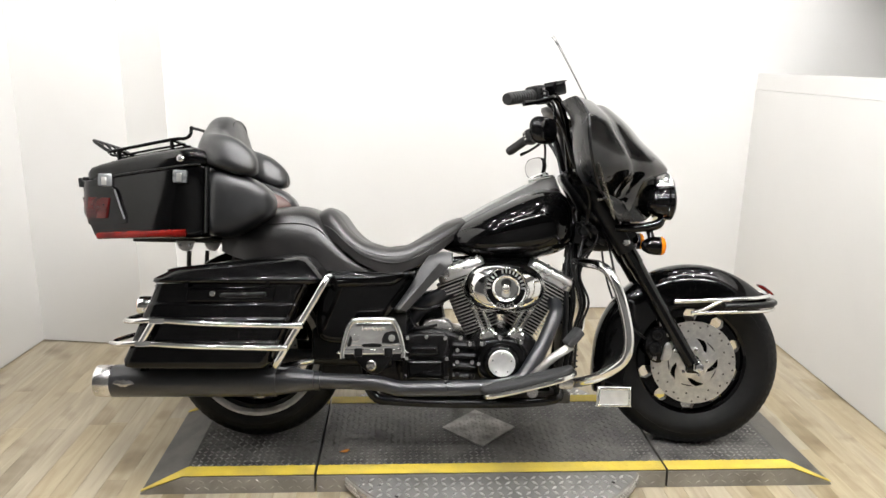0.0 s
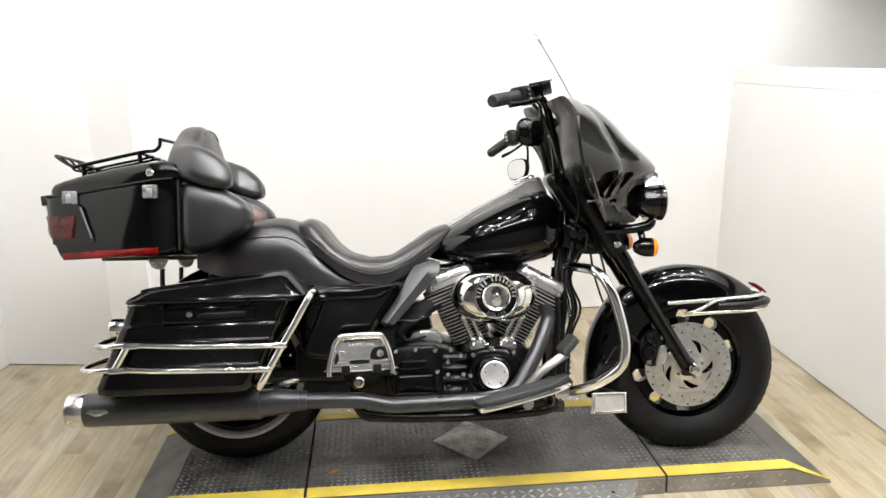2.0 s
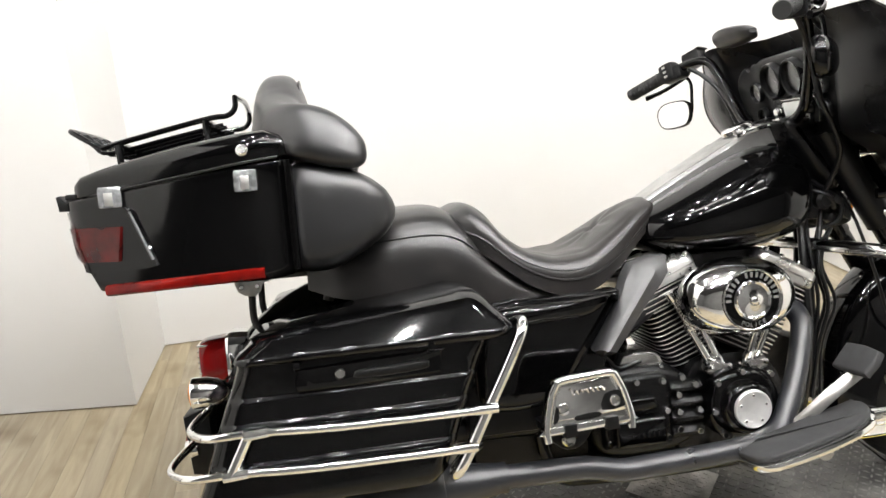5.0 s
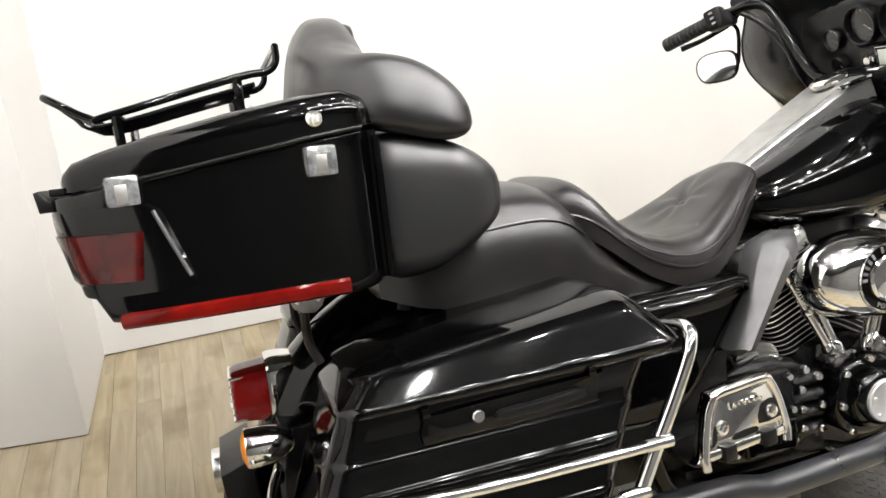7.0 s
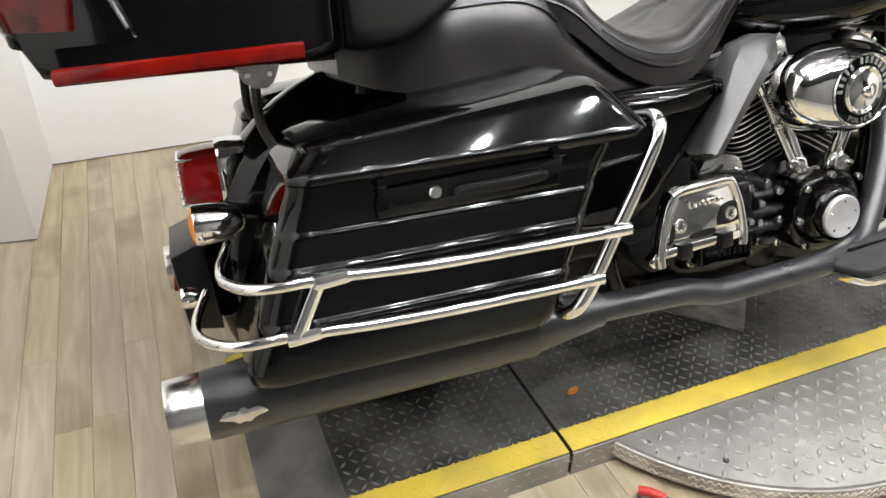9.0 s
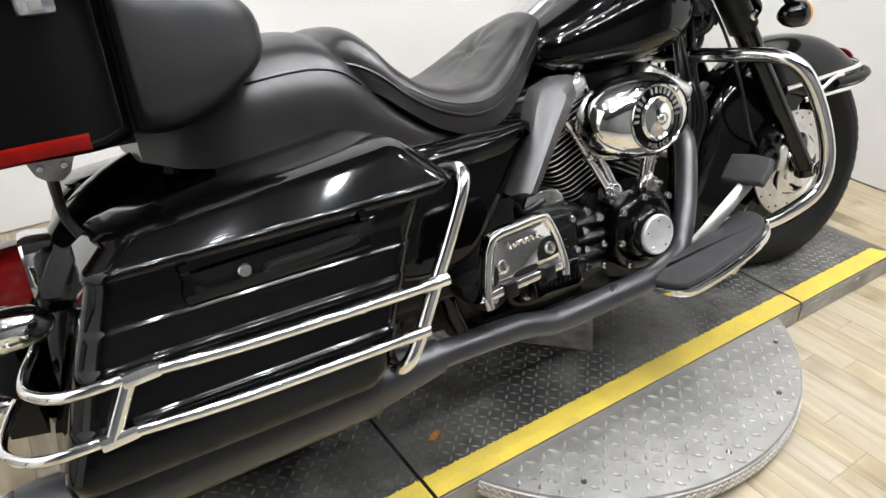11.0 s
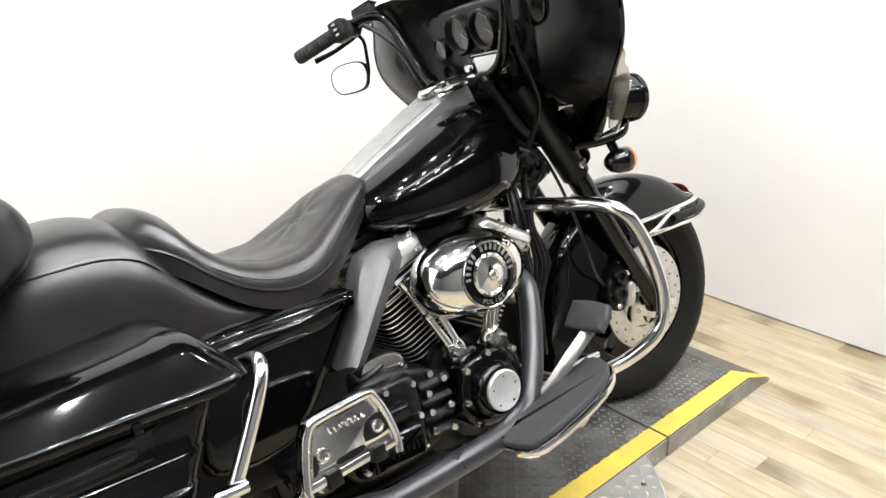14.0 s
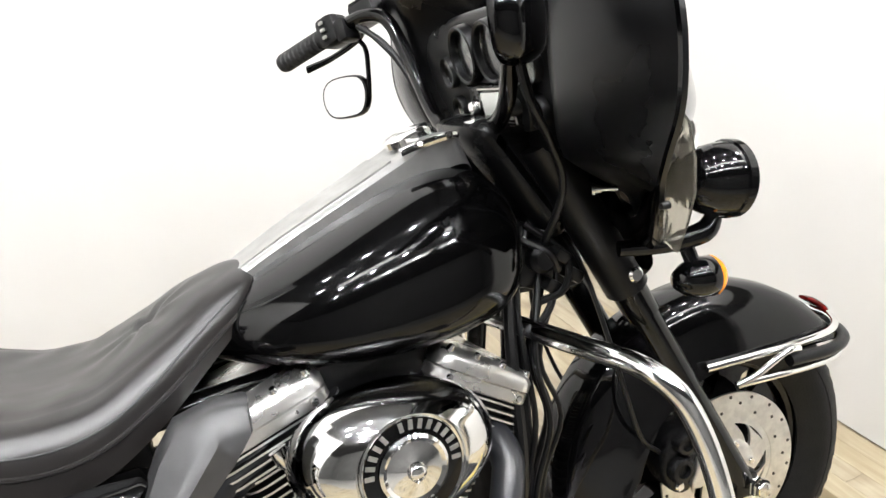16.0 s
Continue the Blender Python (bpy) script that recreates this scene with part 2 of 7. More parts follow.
def skin(bm, rings, cap=True, closed=True, loop=False):
    """Faces between rings of equal length."""
    vs = [[bm.verts.new(tuple(p)) for p in r] for r in rings]
    n = len(vs[0])
    pairs = list(zip(vs, vs[1:])) + ([(vs[-1], vs[0])] if loop else [])
    for a, b in pairs:
        for i in range(n if closed else n - 1):
            j = (i + 1) % n
            bm.faces.new((a[i], a[j], b[j], b[i]))
    if cap and closed and not loop:
        bm.faces.new(vs[0][::-1])
        bm.faces.new(vs[-1])
    return vs


def tube(bm, points, r, sides=12, smooth=6, flat=1.0, loop=False):
    """A round bar through points; r one radius or one a point; flat squeezes it along its side."""
    rr = r if isinstance(r, (list, tuple)) else [r] * len(points)
    data = [(*p, q) for p, q in zip(points, rr)]
    data = spline(data, smooth, loop) if smooth > 1 else [np.array(d, float) for d in data]
    pts, rad = [Vector([float(c) for c in d[:3]]) for d in data], [float(d[3]) for d in data]
    rings, side = [], None
    k = len(pts)
    for i, p in enumerate(pts):
        q = pts[(i + 1) % k] if loop or i + 1 < k else p
        o = pts[i - 1] if loop or i else p
        d = (q - o).normalized()
        if side is None:
            up = V(0, 0, 1) if abs(d.z) < 0.9 else V(1, 0, 0)
            side = d.cross(up).normalized()
        side = (side - d * side.dot(d)).normalized()
        up = side.cross(d)
        rings.append([p + rad[i] * (side * math.cos(a) * flat + up * math.sin(a))
                      for a in (2 * math.pi * s / sides for s in range(sides))])
    skin(bm, rings, loop=loop)
    return bm


def frame_of(axis, up=(0, 0, 1)):
    w = Vector(axis).normalized()
    u = Vector(up)
    u = u - w * u.dot(w)
    if u.length < 1e-4:
        u = V(1, 0, 0) - w * w.x
    u.normalize()
    return u, w.cross(u), w


def lathe(bm, profile, at=(0, 0, 0), axis=(0, 1, 0), sides=40, closed=False):
    """profile rows (radius, distance along axis)."""
    u, v, w = frame_of(axis)
    o = Vector(at)
    rings = [[o + w * h + (u * math.cos(a) + v * math.sin(a)) * max(r, 1e-4) for a in (2 * math.pi * s / sides for s in range(sides))]
             for r, h in profile]
    skin(bm, rings, cap=not closed, loop=closed)
    return bm


def box(bm, at, size, bevel=0.0, m=None, seg=2):
    r = bmesh.ops.create_cube(bm, size=1)
    vs = r["verts"]
    bmesh.ops.scale(bm, vec=size, verts=vs)
    if bevel:
        es = list({e for v in vs for e in v.link_edges})
        g = bmesh.ops.bevel(bm, geom=es, offset=bevel, segments=seg, affect="EDGES", profile=0.6)
        vs = list({v for f in g["faces"] for v in f.verts} | {v for v in vs if v.is_valid})
    mm = Matrix.Translation(at) @ (m if m is not None else Matrix())
    bmesh.ops.transform(bm, matrix=mm, verts=vs)
    return vs


def prism(bm, outline, y0, y1, bevel=0.0, seg=2, axis="y", inset=None):
    """An outline of (x, z) points drawn out from y0 to y1 with rounded rims."""
    n = len(outline)
    c = np.mean(np.array(outline, float), axis=0)
    # inward normals for the rim
    pts = np.array(outline, float)
    area = sum(pts[i][0] * pts[(i + 1) % n][1] - pts[(i + 1) % n][0] * pts[i][1] for i in range(n))
    sgn = 1 if area > 0 else -1
    inn = []
    for i in range(n):
        a, b, d = pts[i - 1], pts[i], pts[(i + 1) % n]
        e1, e2 = b - a, d - b
        n1 = sgn * np.array([-e1[1], e1[0]]) / (np.linalg.norm(e1) + 1e-9)
        n2 = sgn * np.array([-e2[1], e2[0]]) / (np.linalg.norm(e2) + 1e-9)
        s = n1 + n2
        s = s / (np.linalg.norm(s) + 1e-9)
        inn.append(s / max(0.45, float(np.dot(s, n1))))
    s = 1 if y1 > y0 else -1
    levels = []
    if bevel:
        for k in range(seg + 1):
            a = math.pi / 2 * k / seg
            levels.append((bevel * (1 - math.sin(a)), y0 + s * bevel * (1 - math.cos(a))))
        for k in range(seg + 1):
            a = math.pi / 2 * (1 - k / seg)
            levels.append((bevel * (1 - math.sin(a)), y1 - s * bevel * (1 - math.cos(a))))
    else:
        levels = [(0, y0), (0, y1)]
    rings = []
    for off, y in levels:
        ring = []
        for p, q in zip(pts, inn):
            x, z = p + q * off
            ring.append((x, y, z) if axis == "y" else (x, z, y) if axis == "z" else (y, x, z))
        rings.append(ring)
    skin(bm, rings)
    return bm


def smooth_outline(points, n=4):
    return [tuple(p) for p in spline(points, n, True)]


def hull(bm, stations, sides=28, steps=5, power=2.4):
    """A body drawn along x. Stations: x, y centre, z bottom, z top, half width, optional power and height share of the widest line."""
    rows = [tuple(s) + ((power,) if len(s) < 6 else ()) + ((0.5,) if len(s) < 7 else ()) for s in stations]
    rows = spline(rows, steps)
    rings = []
    for x, yc, z0, z1, w, p, k in rows:
        zc = z0 + (z1 - z0) * k
        ring = []
        for i in range(sides):
            a = 2 * math.pi * i / sides
            ca, sa = math.cos(a), math.sin(a)
            r = (abs(ca) ** p + abs(sa) ** p) ** (-1 / p)
            y, z = ca * r * w, sa * r
            ring.append((x, yc + y, zc + z * ((z1 - zc) if z > 0 else (zc - z0))))
        rings.append(ring)
    skin(bm, rings)
    return bm


def bolt(bm, at, axis, r=0.007, h=0.006):
    lathe(bm, [(r, 0), (r, h * 0.6), (r * 0.7, h), (0, h)], at, axis, 10)


# ---------------------------------------------------------------- the room
ROOM_TURN = 4.0


def wall(name, plan, z0, z1, mat, label):
    """An upright slab: plan (x, y) corners of its footprint."""
    bm = bmesh.new()
    skin(bm, [[(x, y, z) for x, y in plan] for z in (z0, z1)])
    ob = part(name, bm, mat, None, "", False)
    return tagged(ob, label, "wall", "", "structure")


# Outer south, side and return walls are unseen additions; their grey steers the reflections.
wall("wall_south_west", [(-4.2, -4.3), (-4.2, -1.3), (-4.32, -1.3), (-4.32, -4.3)], 0, CEILING, UNSEEN_WALL, "unseen grey side wall added to close the room")
wall("wall_return_west", [(-4.32, -1.3), (-2.2, -1.3), (-2.2, -1.18), (-4.32, -1.18)], 0, CEILING, UNSEEN_WALL, "unseen grey return wall added to close the room")
wall("wall_west", [(-2.08, -1.3), (-2.08, 0.815), (-2.2, 0.815), (-2.2, -1.3)], 0.006, CEILING, WALL, "white painted side wall with faint scuffs")
wall("wall_pier", [(-2.2, 0.815), (-2.08, 0.815), (-1.558, 0.782), (-1.566, 1.275), (-1.566, 1.4), (-2.2, 1.4)], 0.006, CEILING, WALL, "white painted wall pier that stands forward")
wall("wall_north", [(-1.566, 1.275), (2.7, 1.703), (2.7, 1.83), (-1.566, 1.4)], 0.006, CEILING, WALL, "white painted back wall")
wall("wall_east_low", [(1.585, 1.592), (1.655, 0.0), (1.69, -0.55), (1.73, -1.3), (1.85, -1.3), (1.72, 1.605)], 0.006, 1.258, WALL, "white panelled lower side wall")
wall("wall_east_band", [(1.589, 1.592), (1.659, 0.0), (1.694, -0.55), (1.734, -1.3), (1.85, -1.3), (1.72, 1.605)], 1.26, 1.345, WALL, "white band along the top of the low wall")
wall("wall_east_recess", [(2.58, 1.69), (2.75, -1.3), (2.85, -1.3), (2.7, 1.703)], 0, CEILING, GREY_WALL, "pale grey wall beyond the low wall")
# Added block out of view; keeps lamp light off the recess.
wall("light_block_east", [(1.86, 1.62), (1.98, -1.3), (2.75, -1.3), (2.58, 1.69)], 1.95, CEILING, GREY_WALL, "unseen added block that shades the recess")
wall("wall_south_east", [(4.2, -4.3), (4.2, -1.42), (4.32, -1.42), (4.32, -4.3)], 0, CEILING, UNSEEN_WALL, "unseen grey side wall added to close the room")
wall("wall_return_east", [(1.74, -1.302), (4.32, -1.302), (4.32, -1.42), (1.74, -1.42)], 0, CEILING, UNSEEN_WALL, "unseen grey return wall added to close the room")
wall("wall_south", [(-4.32, -4.3), (4.32, -4.3), (4.32, -4.42), (-4.32, -4.42)], 0, CEILING, UNSEEN_WALL, "unseen plain grey wall added to close the room")
bm = bmesh.new()
skin(bm, [[(-4.4, -4.5, z), (4.4, -4.5, z), (4.4, 1.9, z), (-4.4, 1.9, z)] for z in (CEILING, CEILING + 0.1)])
tagged(part("ceiling", bm, DARK_CEILING, None, "", False), "dark open workshop ceiling", "ceiling", "", "structure")
bm = bmesh.new()
skin(bm, [[(-4.4, -4.5, z), (4.4, -4.5, z), (4.4, 1.9, z), (-4.4, 1.9, z)] for z in (-0.12, -0.008)])
floor = tagged(part("floor", bm, GAP, None, "", False), "pale brown wood laminate plank floor, scuffed", "floor", "", "structure")

# Unseen floor added behind the viewpoint; its grey sets what the bike reflects.
bm = bmesh.new()
skin(bm, [[(-4.2, -4.3, z), (4.2, -4.3, z), (4.2, -1.42, z), (2.3, -1.42, z), (2.3, -1.98, z), (-2.2, -1.98, z), (-2.2, -1.3, z), (-4.2, -1.3, z)] for z in (-0.006, -0.001)])
tagged(part("floor_unseen", bm, UNSEEN_FLOOR, None, "", False), "unseen grey floor added for the reflections", "floor", "", "structure")
# scuffs on the pier
bm = bmesh.new()
for cx, cz, w, h in ((-1.78, 0.25, 0.12, 0.22), (-1.7, 0.12, 0.1, 0.12)):
    ring = [(cx + w / 2 * math.cos(a) * (0.7 + 0.3 * math.sin(3 * a)), 0.791 - 0.0638 * (cx + 1.58) + 0.0, cz + h / 2 * math.sin(a)) for a in np.linspace(0, 2 * math.pi, 18)[:-1]]
    bm.faces.new([bm.verts.new((x, y - 0.004, z)) for x, y, z in ring])
tagged(part("wall_scuff", bm, SMUDGE, None, "", False), "grey scuff marks on the white pier", "stain", "", "structure")

# dark framed mesh panel leaning on the west wall
panel = thing("mesh_panel", "dark framed wire mesh panel leaning on the white wall", "panel", pose(-2.06, -0.29, 0.07, 0, 0, 0))
bm = bmesh.new()
for y in (-0.35, 0.35):
    box(bm, (0, y, 0.36), (0.03, 0.05, 0.72), 0.004)
for z in (0.025, 0.695):
    box(bm, (0, 0, z), (0.03, 0.65, 0.05), 0.004)
part("frame", bm, DARK, panel)
bm = bmesh.new()
for i in range(26):
    y = -0.32 + i * 0.0256
    tube(bm, [(0, y, 0.05), (0, y, 0.67)], 0.003, 5, 1)
for i in range(25):
    z = 0.06 + i * 0.025
    tube(bm, [(0.004, -0.32, z), (0.004, 0.32, z)], 0.003, 5, 1)
part("wire_mesh", bm, STEEL, panel)

# ---------------------------------------------------------------- the bike stand
STAND = pose(0.08, -0.10, 0, 0, 0, 4.3)
stand = thing("display_turntable", "low black tread-plate stand with yellow edges on a round diamond-plate turntable", "turntable", STAND)
TOP, HALF = 0.066, 0.285


def lozenges(bm, x0, x1, y0, y1, z, pitch, inside=None, turn=45.0, rise=0.085):
    """Raised tread bars in a checker weave."""
    ln, wd, hh = pitch * 0.48, pitch * 0.155, pitch * rise
    c, s = math.cos(radians(turn)), math.sin(radians(turn))
    nx, ny = int((x1 - x0) / pitch * 1.0), int((y1 - y0) / pitch)
    for i in range(nx + 1):
        for j in range(ny + 1):
            x, y = x0 + (i + 0.5) * pitch, y0 + (j + 0.5) * pitch
            if inside and not inside(x, y):
                continue
            if x > x1 or y > y1:
                continue
            if (i + j) % 2:
                d, e = (c, s), (-s, c)
            else:
                d, e = (-s, c), (c, s)
            q = [(x + d[0] * ln, y + d[1] * ln), (x + e[0] * wd, y + e[1] * wd), (x - d[0] * ln, y - d[1] * ln), (x - e[0] * wd, y - e[1] * wd)]
            lo = [bm.verts.new((a, b, z)) for a, b in q]
            hi = [bm.verts.new((x + (a - x) * 0.55, y + (b - y) * 0.55, z + hh)) for a, b in q]
            for k in range(4):
                bm.faces.new((lo[k], lo[(k + 1) % 4], hi[(k + 1) % 4], hi[k]))
            bm.faces.new(hi)


def deck(name, x0, x1, ramp=0.0):
    """One section of the deck; ramp: length of the slope at its outer end (sign gives the side)."""
    h = TOP - 0.004
    if ramp > 0:
        prof = [(x0, 0.012), (x0, h), (x1 - ramp, h), (x1, 0.006), (x1, 0.0), (x0, 0.0)]
    elif ramp < 0:
        prof = [(x0, 0.0), (x0, 0.006), (x0 - ramp, h), (x1, h), (x1, 0.012), (x1, 0.0)]
    else:
        prof = [(x0, 0.0), (x0, h), (x1, h), (x1, 0.0)]
    bm = bmesh.new()
    skin(bm, [[(x, y, z) for x, z in prof] for y in (-HALF, HALF)])
    ob = part(name, bm, BLACK_PLATE, stand, "", False)
    a = x0 - min(ramp, 0)
    b = x1 - max(ramp, 0)
    bm = bmesh.new()
    lozenges(bm, a + 0.004, b - 0.004, -HALF + 0.058, HALF - 0.058, h, 0.021)
    tagged(part("tread", bm, WORN_TREAD, ob, "", False), "worn raised tread bars", "", "", "stuff")
    # yellow edge strips with a mitred slope at the ramp
    for side in (-1, 1):
        bm = bmesh.new()
        y_out, y_in = side * HALF, side * (HALF - 0.055)
        skin(bm, [[(a, y_out, h + 0.0), (b, y_out, h), (b, y_in, h), (a, y_in, h)], [(a, y_out, h + 0.0025), (b, y_out, h + 0.0025), (b, y_in, h + 0.0025), (a, y_in, h + 0.0025)]])
        if ramp:
            e0, e1 = (b, x1) if ramp > 0 else (a, x0)
            lo = [(e0, y_out, h), (e1, y_out, 0.008), (e1, y_out - side * 0.012, 0.008), (e0, y_in, h)]
            skin(bm, [lo, [(x, y, z + 0.0025) for x, y, z in lo]])
        lozenges(bm, a + 0.002, b - 0.002, min(y_in, y_out), max(y_in, y_out), h + 0.0025, 0.021, rise=0.03)
        part("edge_strip", bm, YELLOW, ob, "worn yellow painted edge strip")
        # bright side skirt
        bm = bmesh.new()
        ys = side * (HALF + 0.004)
        pr = [(x, z * (0.94 if z > 0.03 else 1)) for x, z in prof]
        skin(bm, [[(x, y, z) for x, z in pr] for y in (side * HALF, ys)])
        for i in range(int((b - a) / 0.03)):
            for row in range(2):
                x, z = a + 0.015 + i * 0.03 + 0.015 * row, 0.018 + 0.026 * row
                sl = 1 if (i + row) % 2 else -1
                q = [(x - 0.009, z - 0.006 * sl), (x - 0.001, z + 0.002 * sl), (x + 0.009, z + 0.006 * sl), (x + 0.001, z - 0.002 * sl)]
                lo = [bm.verts.new((u, ys, w)) for u, w in q]
                hi = [bm.verts.new((x + (u - x) * 0.5, ys + side * 0.0016, z + (w - z) * 0.5)) for u, w in q]
                for k in range(4):
                    bm.faces.new((lo[k], lo[(k + 1) % 4], hi[(k + 1) % 4], hi[k]))
                bm.faces.new(hi)
        part("side_skirt", bm, PLATE, ob, "bright diamond-plate side skirt", False)
    return ob


deck("ramp_section", -1.155, -0.592, -0.14)
deck("centre_section", -0.584, 0.584)
deck("ramp_section", 0.592, 1.165, 0.14)
# round plate in front and behind
R = 0.566
bm = bmesh.new()
lathe(bm, [(R - 0.004, 0.012), (R, 0.016), (R, TOP - 0.012), (R - 0.003, TOP - 0.008), (0.01, TOP - 0.008)], (0, 0, 0), (0, 0, 1), 96)
disc = part("turntable_disc", bm, PLATE, stand, "round bright diamond-plate turntable disc")
bm = bmesh.new()
lozenges(bm, -R, R, -R, R, TOP - 0.008, 0.0295, lambda x, y: abs(y) > HALF + 0.01 and math.hypot(x, y) < R - 0.012, 45 - 4, 0.12)
tagged(part("tread", bm, LIT_TREAD, disc, "", False), "raised tread bars, highlights put into the colour", "", "", "stuff")
bm = bmesh.new()
lathe(bm, [(R + 0.0005, 0.015), (R + 0.003, 0.017), (R + 0.003, TOP - 0.014), (R + 0.0005, TOP - 0.012)], (0, 0, 0), (0, 0, 1), 128)
rim = part("rim_band", bm, DIRTY_PLATE, disc, "grimy diamond-plate rim band")
bm = bmesh.new()
for i in range(230):
    for j in range(2):
        a = radians(180 + (i + 0.5 * j) * 180 / 230)
        tilt = 0.005 if (i + j) % 2 else -0.005
        zc = 0.026 + j * (TOP - 0.05)
        q = []
        for du, dz in ((-1, 0), (0, -0.0022), (1, 0), (0, 0.0022)):
            ang = a + du * 0.0062 / R
            q.append((ang, zc + dz + tilt * du))
        skin(bm, [[((R + 0.003 + h) * math.cos(g), (R + 0.003 + h) * math.sin(g), z) for g, z in q] for h in (0.0, 0.0016)])
tagged(part("rim_tread", bm, LIT_TREAD, rim, "", False), "raised tread bars", "", "", "stuff")
for deg in (232, 268, 296, 318):
    a = radians(deg)
    bm = bmesh.new()
    bolt(bm, ((R - 0.045) * math.cos(a), (R - 0.045) * math.sin(a), TOP - 0.008), (0, 0, 1), 0.006, 0.003)
    part("screw", bm, DARK, disc)
bm = bmesh.new()
lathe(bm, [(R - 0.02, 0.0), (R - 0.02, 0.012), (0.02, 0.012)], (0, 0, 0), (0, 0, 1), 64)
part("turntable_base", bm, DARK, stand)
# square bright plate set cornerwise in the deck
bm = bmesh.new()
d = 0.137
skin(bm, [[(-d, 0, z), (0, -d * 1.03, z), (d, 0, z), (0, d * 1.03, z)] for z in (TOP - 0.004, TOP)])
lozenges(bm, -d, d, -d, d, TOP, 0.0155, lambda x, y: abs(x) + abs(y) < d * 0.9)
o = part("centre_plate", bm, DIRTY_PLATE, stand, "square bright diamond plate set cornerwise", False)
o.location = (-0.02, 0.02, 0)

# red-handled latch beside the disc
latch = thing("floor_latch", "small steel latch with a red grip beside the disc", "latch", pose(-0.345, -0.55, 0.0, 0, 0, -42))
bm = bmesh.new()
box(bm, (0.02, 0, 0.006), (0.09, 0.03, 0.008), 0.002)
part("base_plate", bm, DARK, latch)
bm = bmesh.new()
tube(bm, [(-0.05, 0, 0.018), (-0.03, 0.002, 0.021), (0.0, 0, 0.02)], 0.009, 10, 3)
part("grip", bm, RED_PLASTIC, latch, "red plastic grip")
bm = bmesh.new()
lathe(bm, [(0.011, 0), (0.011, 0.01), (0.006, 0.012), (0.006, 0.02), (0, 0.021)], (0.035, 0, 0.009), (0, 0, 1), 12)
part("bolt", bm, STEEL, latch)

# small dry flake on the deck
flake = thing("dry_leaf", "small curled orange leaf scrap on the black deck", "leaf", pose(-0.41, -0.286, TOP + 0.001, 0, 0, 25))
bm = bmesh.new()
rings = []
for u in np.linspace(-1, 1, 7):
    w = 0.009 * (1 - 0.8 * u * u)
    rings.append([(0.018 * u, -w, 0.001 + 0.003 * u * u), (0.018 * u, 0, 0.0005), (0.018 * u, w, 0.002 + 0.002 * u), (0.018 * u, w * 0.9, 0.003 + 0.002 * u), (0.018 * u, 0, 0.0018), (0.018 * u, -w * 0.9, 0.002 + 0.003 * u * u)])
skin(bm, rings)
part("leaf_blade", bm, DRY_LEAF, flake)

# ---------------------------------------------------------------- the motorcycle: rear half
bike = thing("motorcycle", "black full-dress touring motorcycle with chrome trim leaning on its side stand", "motorcycle", BIKE)
B = bmesh.new


def rounded_ring(x0, x1, y0, y1, r, z_of, n=5):
    """A rounded rectangle in plan; z_of(x) gives the height."""
    r = min(r, abs(x1 - x0) * 0.49, abs(y1 - y0) * 0.49)
    out = []
    for cx, cy, a0 in ((x1 - r, y1 - r, 0), (x0 + r, y1 - r, 90), (x0 + r, y0 + r, 180), (x1 - r, y0 + r, 270)):
        for k in range(n + 1):
            a = radians(a0 + 90 * k / n)
            x, y = cx + r * math.cos(a), cy + r * math.sin(a)
            out.append((x, y, z_of(x)))
    return out


def levels(bm, rows, side, y_in, r=0.035):
    """A body built up of rounded rectangles. Rows: z front, z back, x front, x back, outer half width."""
    rings = []
    for zf, zb, xf, xb, yo in rows:
        ya, yb = sorted((side * y_in, side * yo))
        rings.append(rounded_ring(xb, xf, ya, yb, r, lambda x, zf=zf, zb=zb, xf=xf, xb=xb: zb + (zf - zb) * (x - xb) / (xf - xb), 8))
    skin(bm, rings)
    return bm


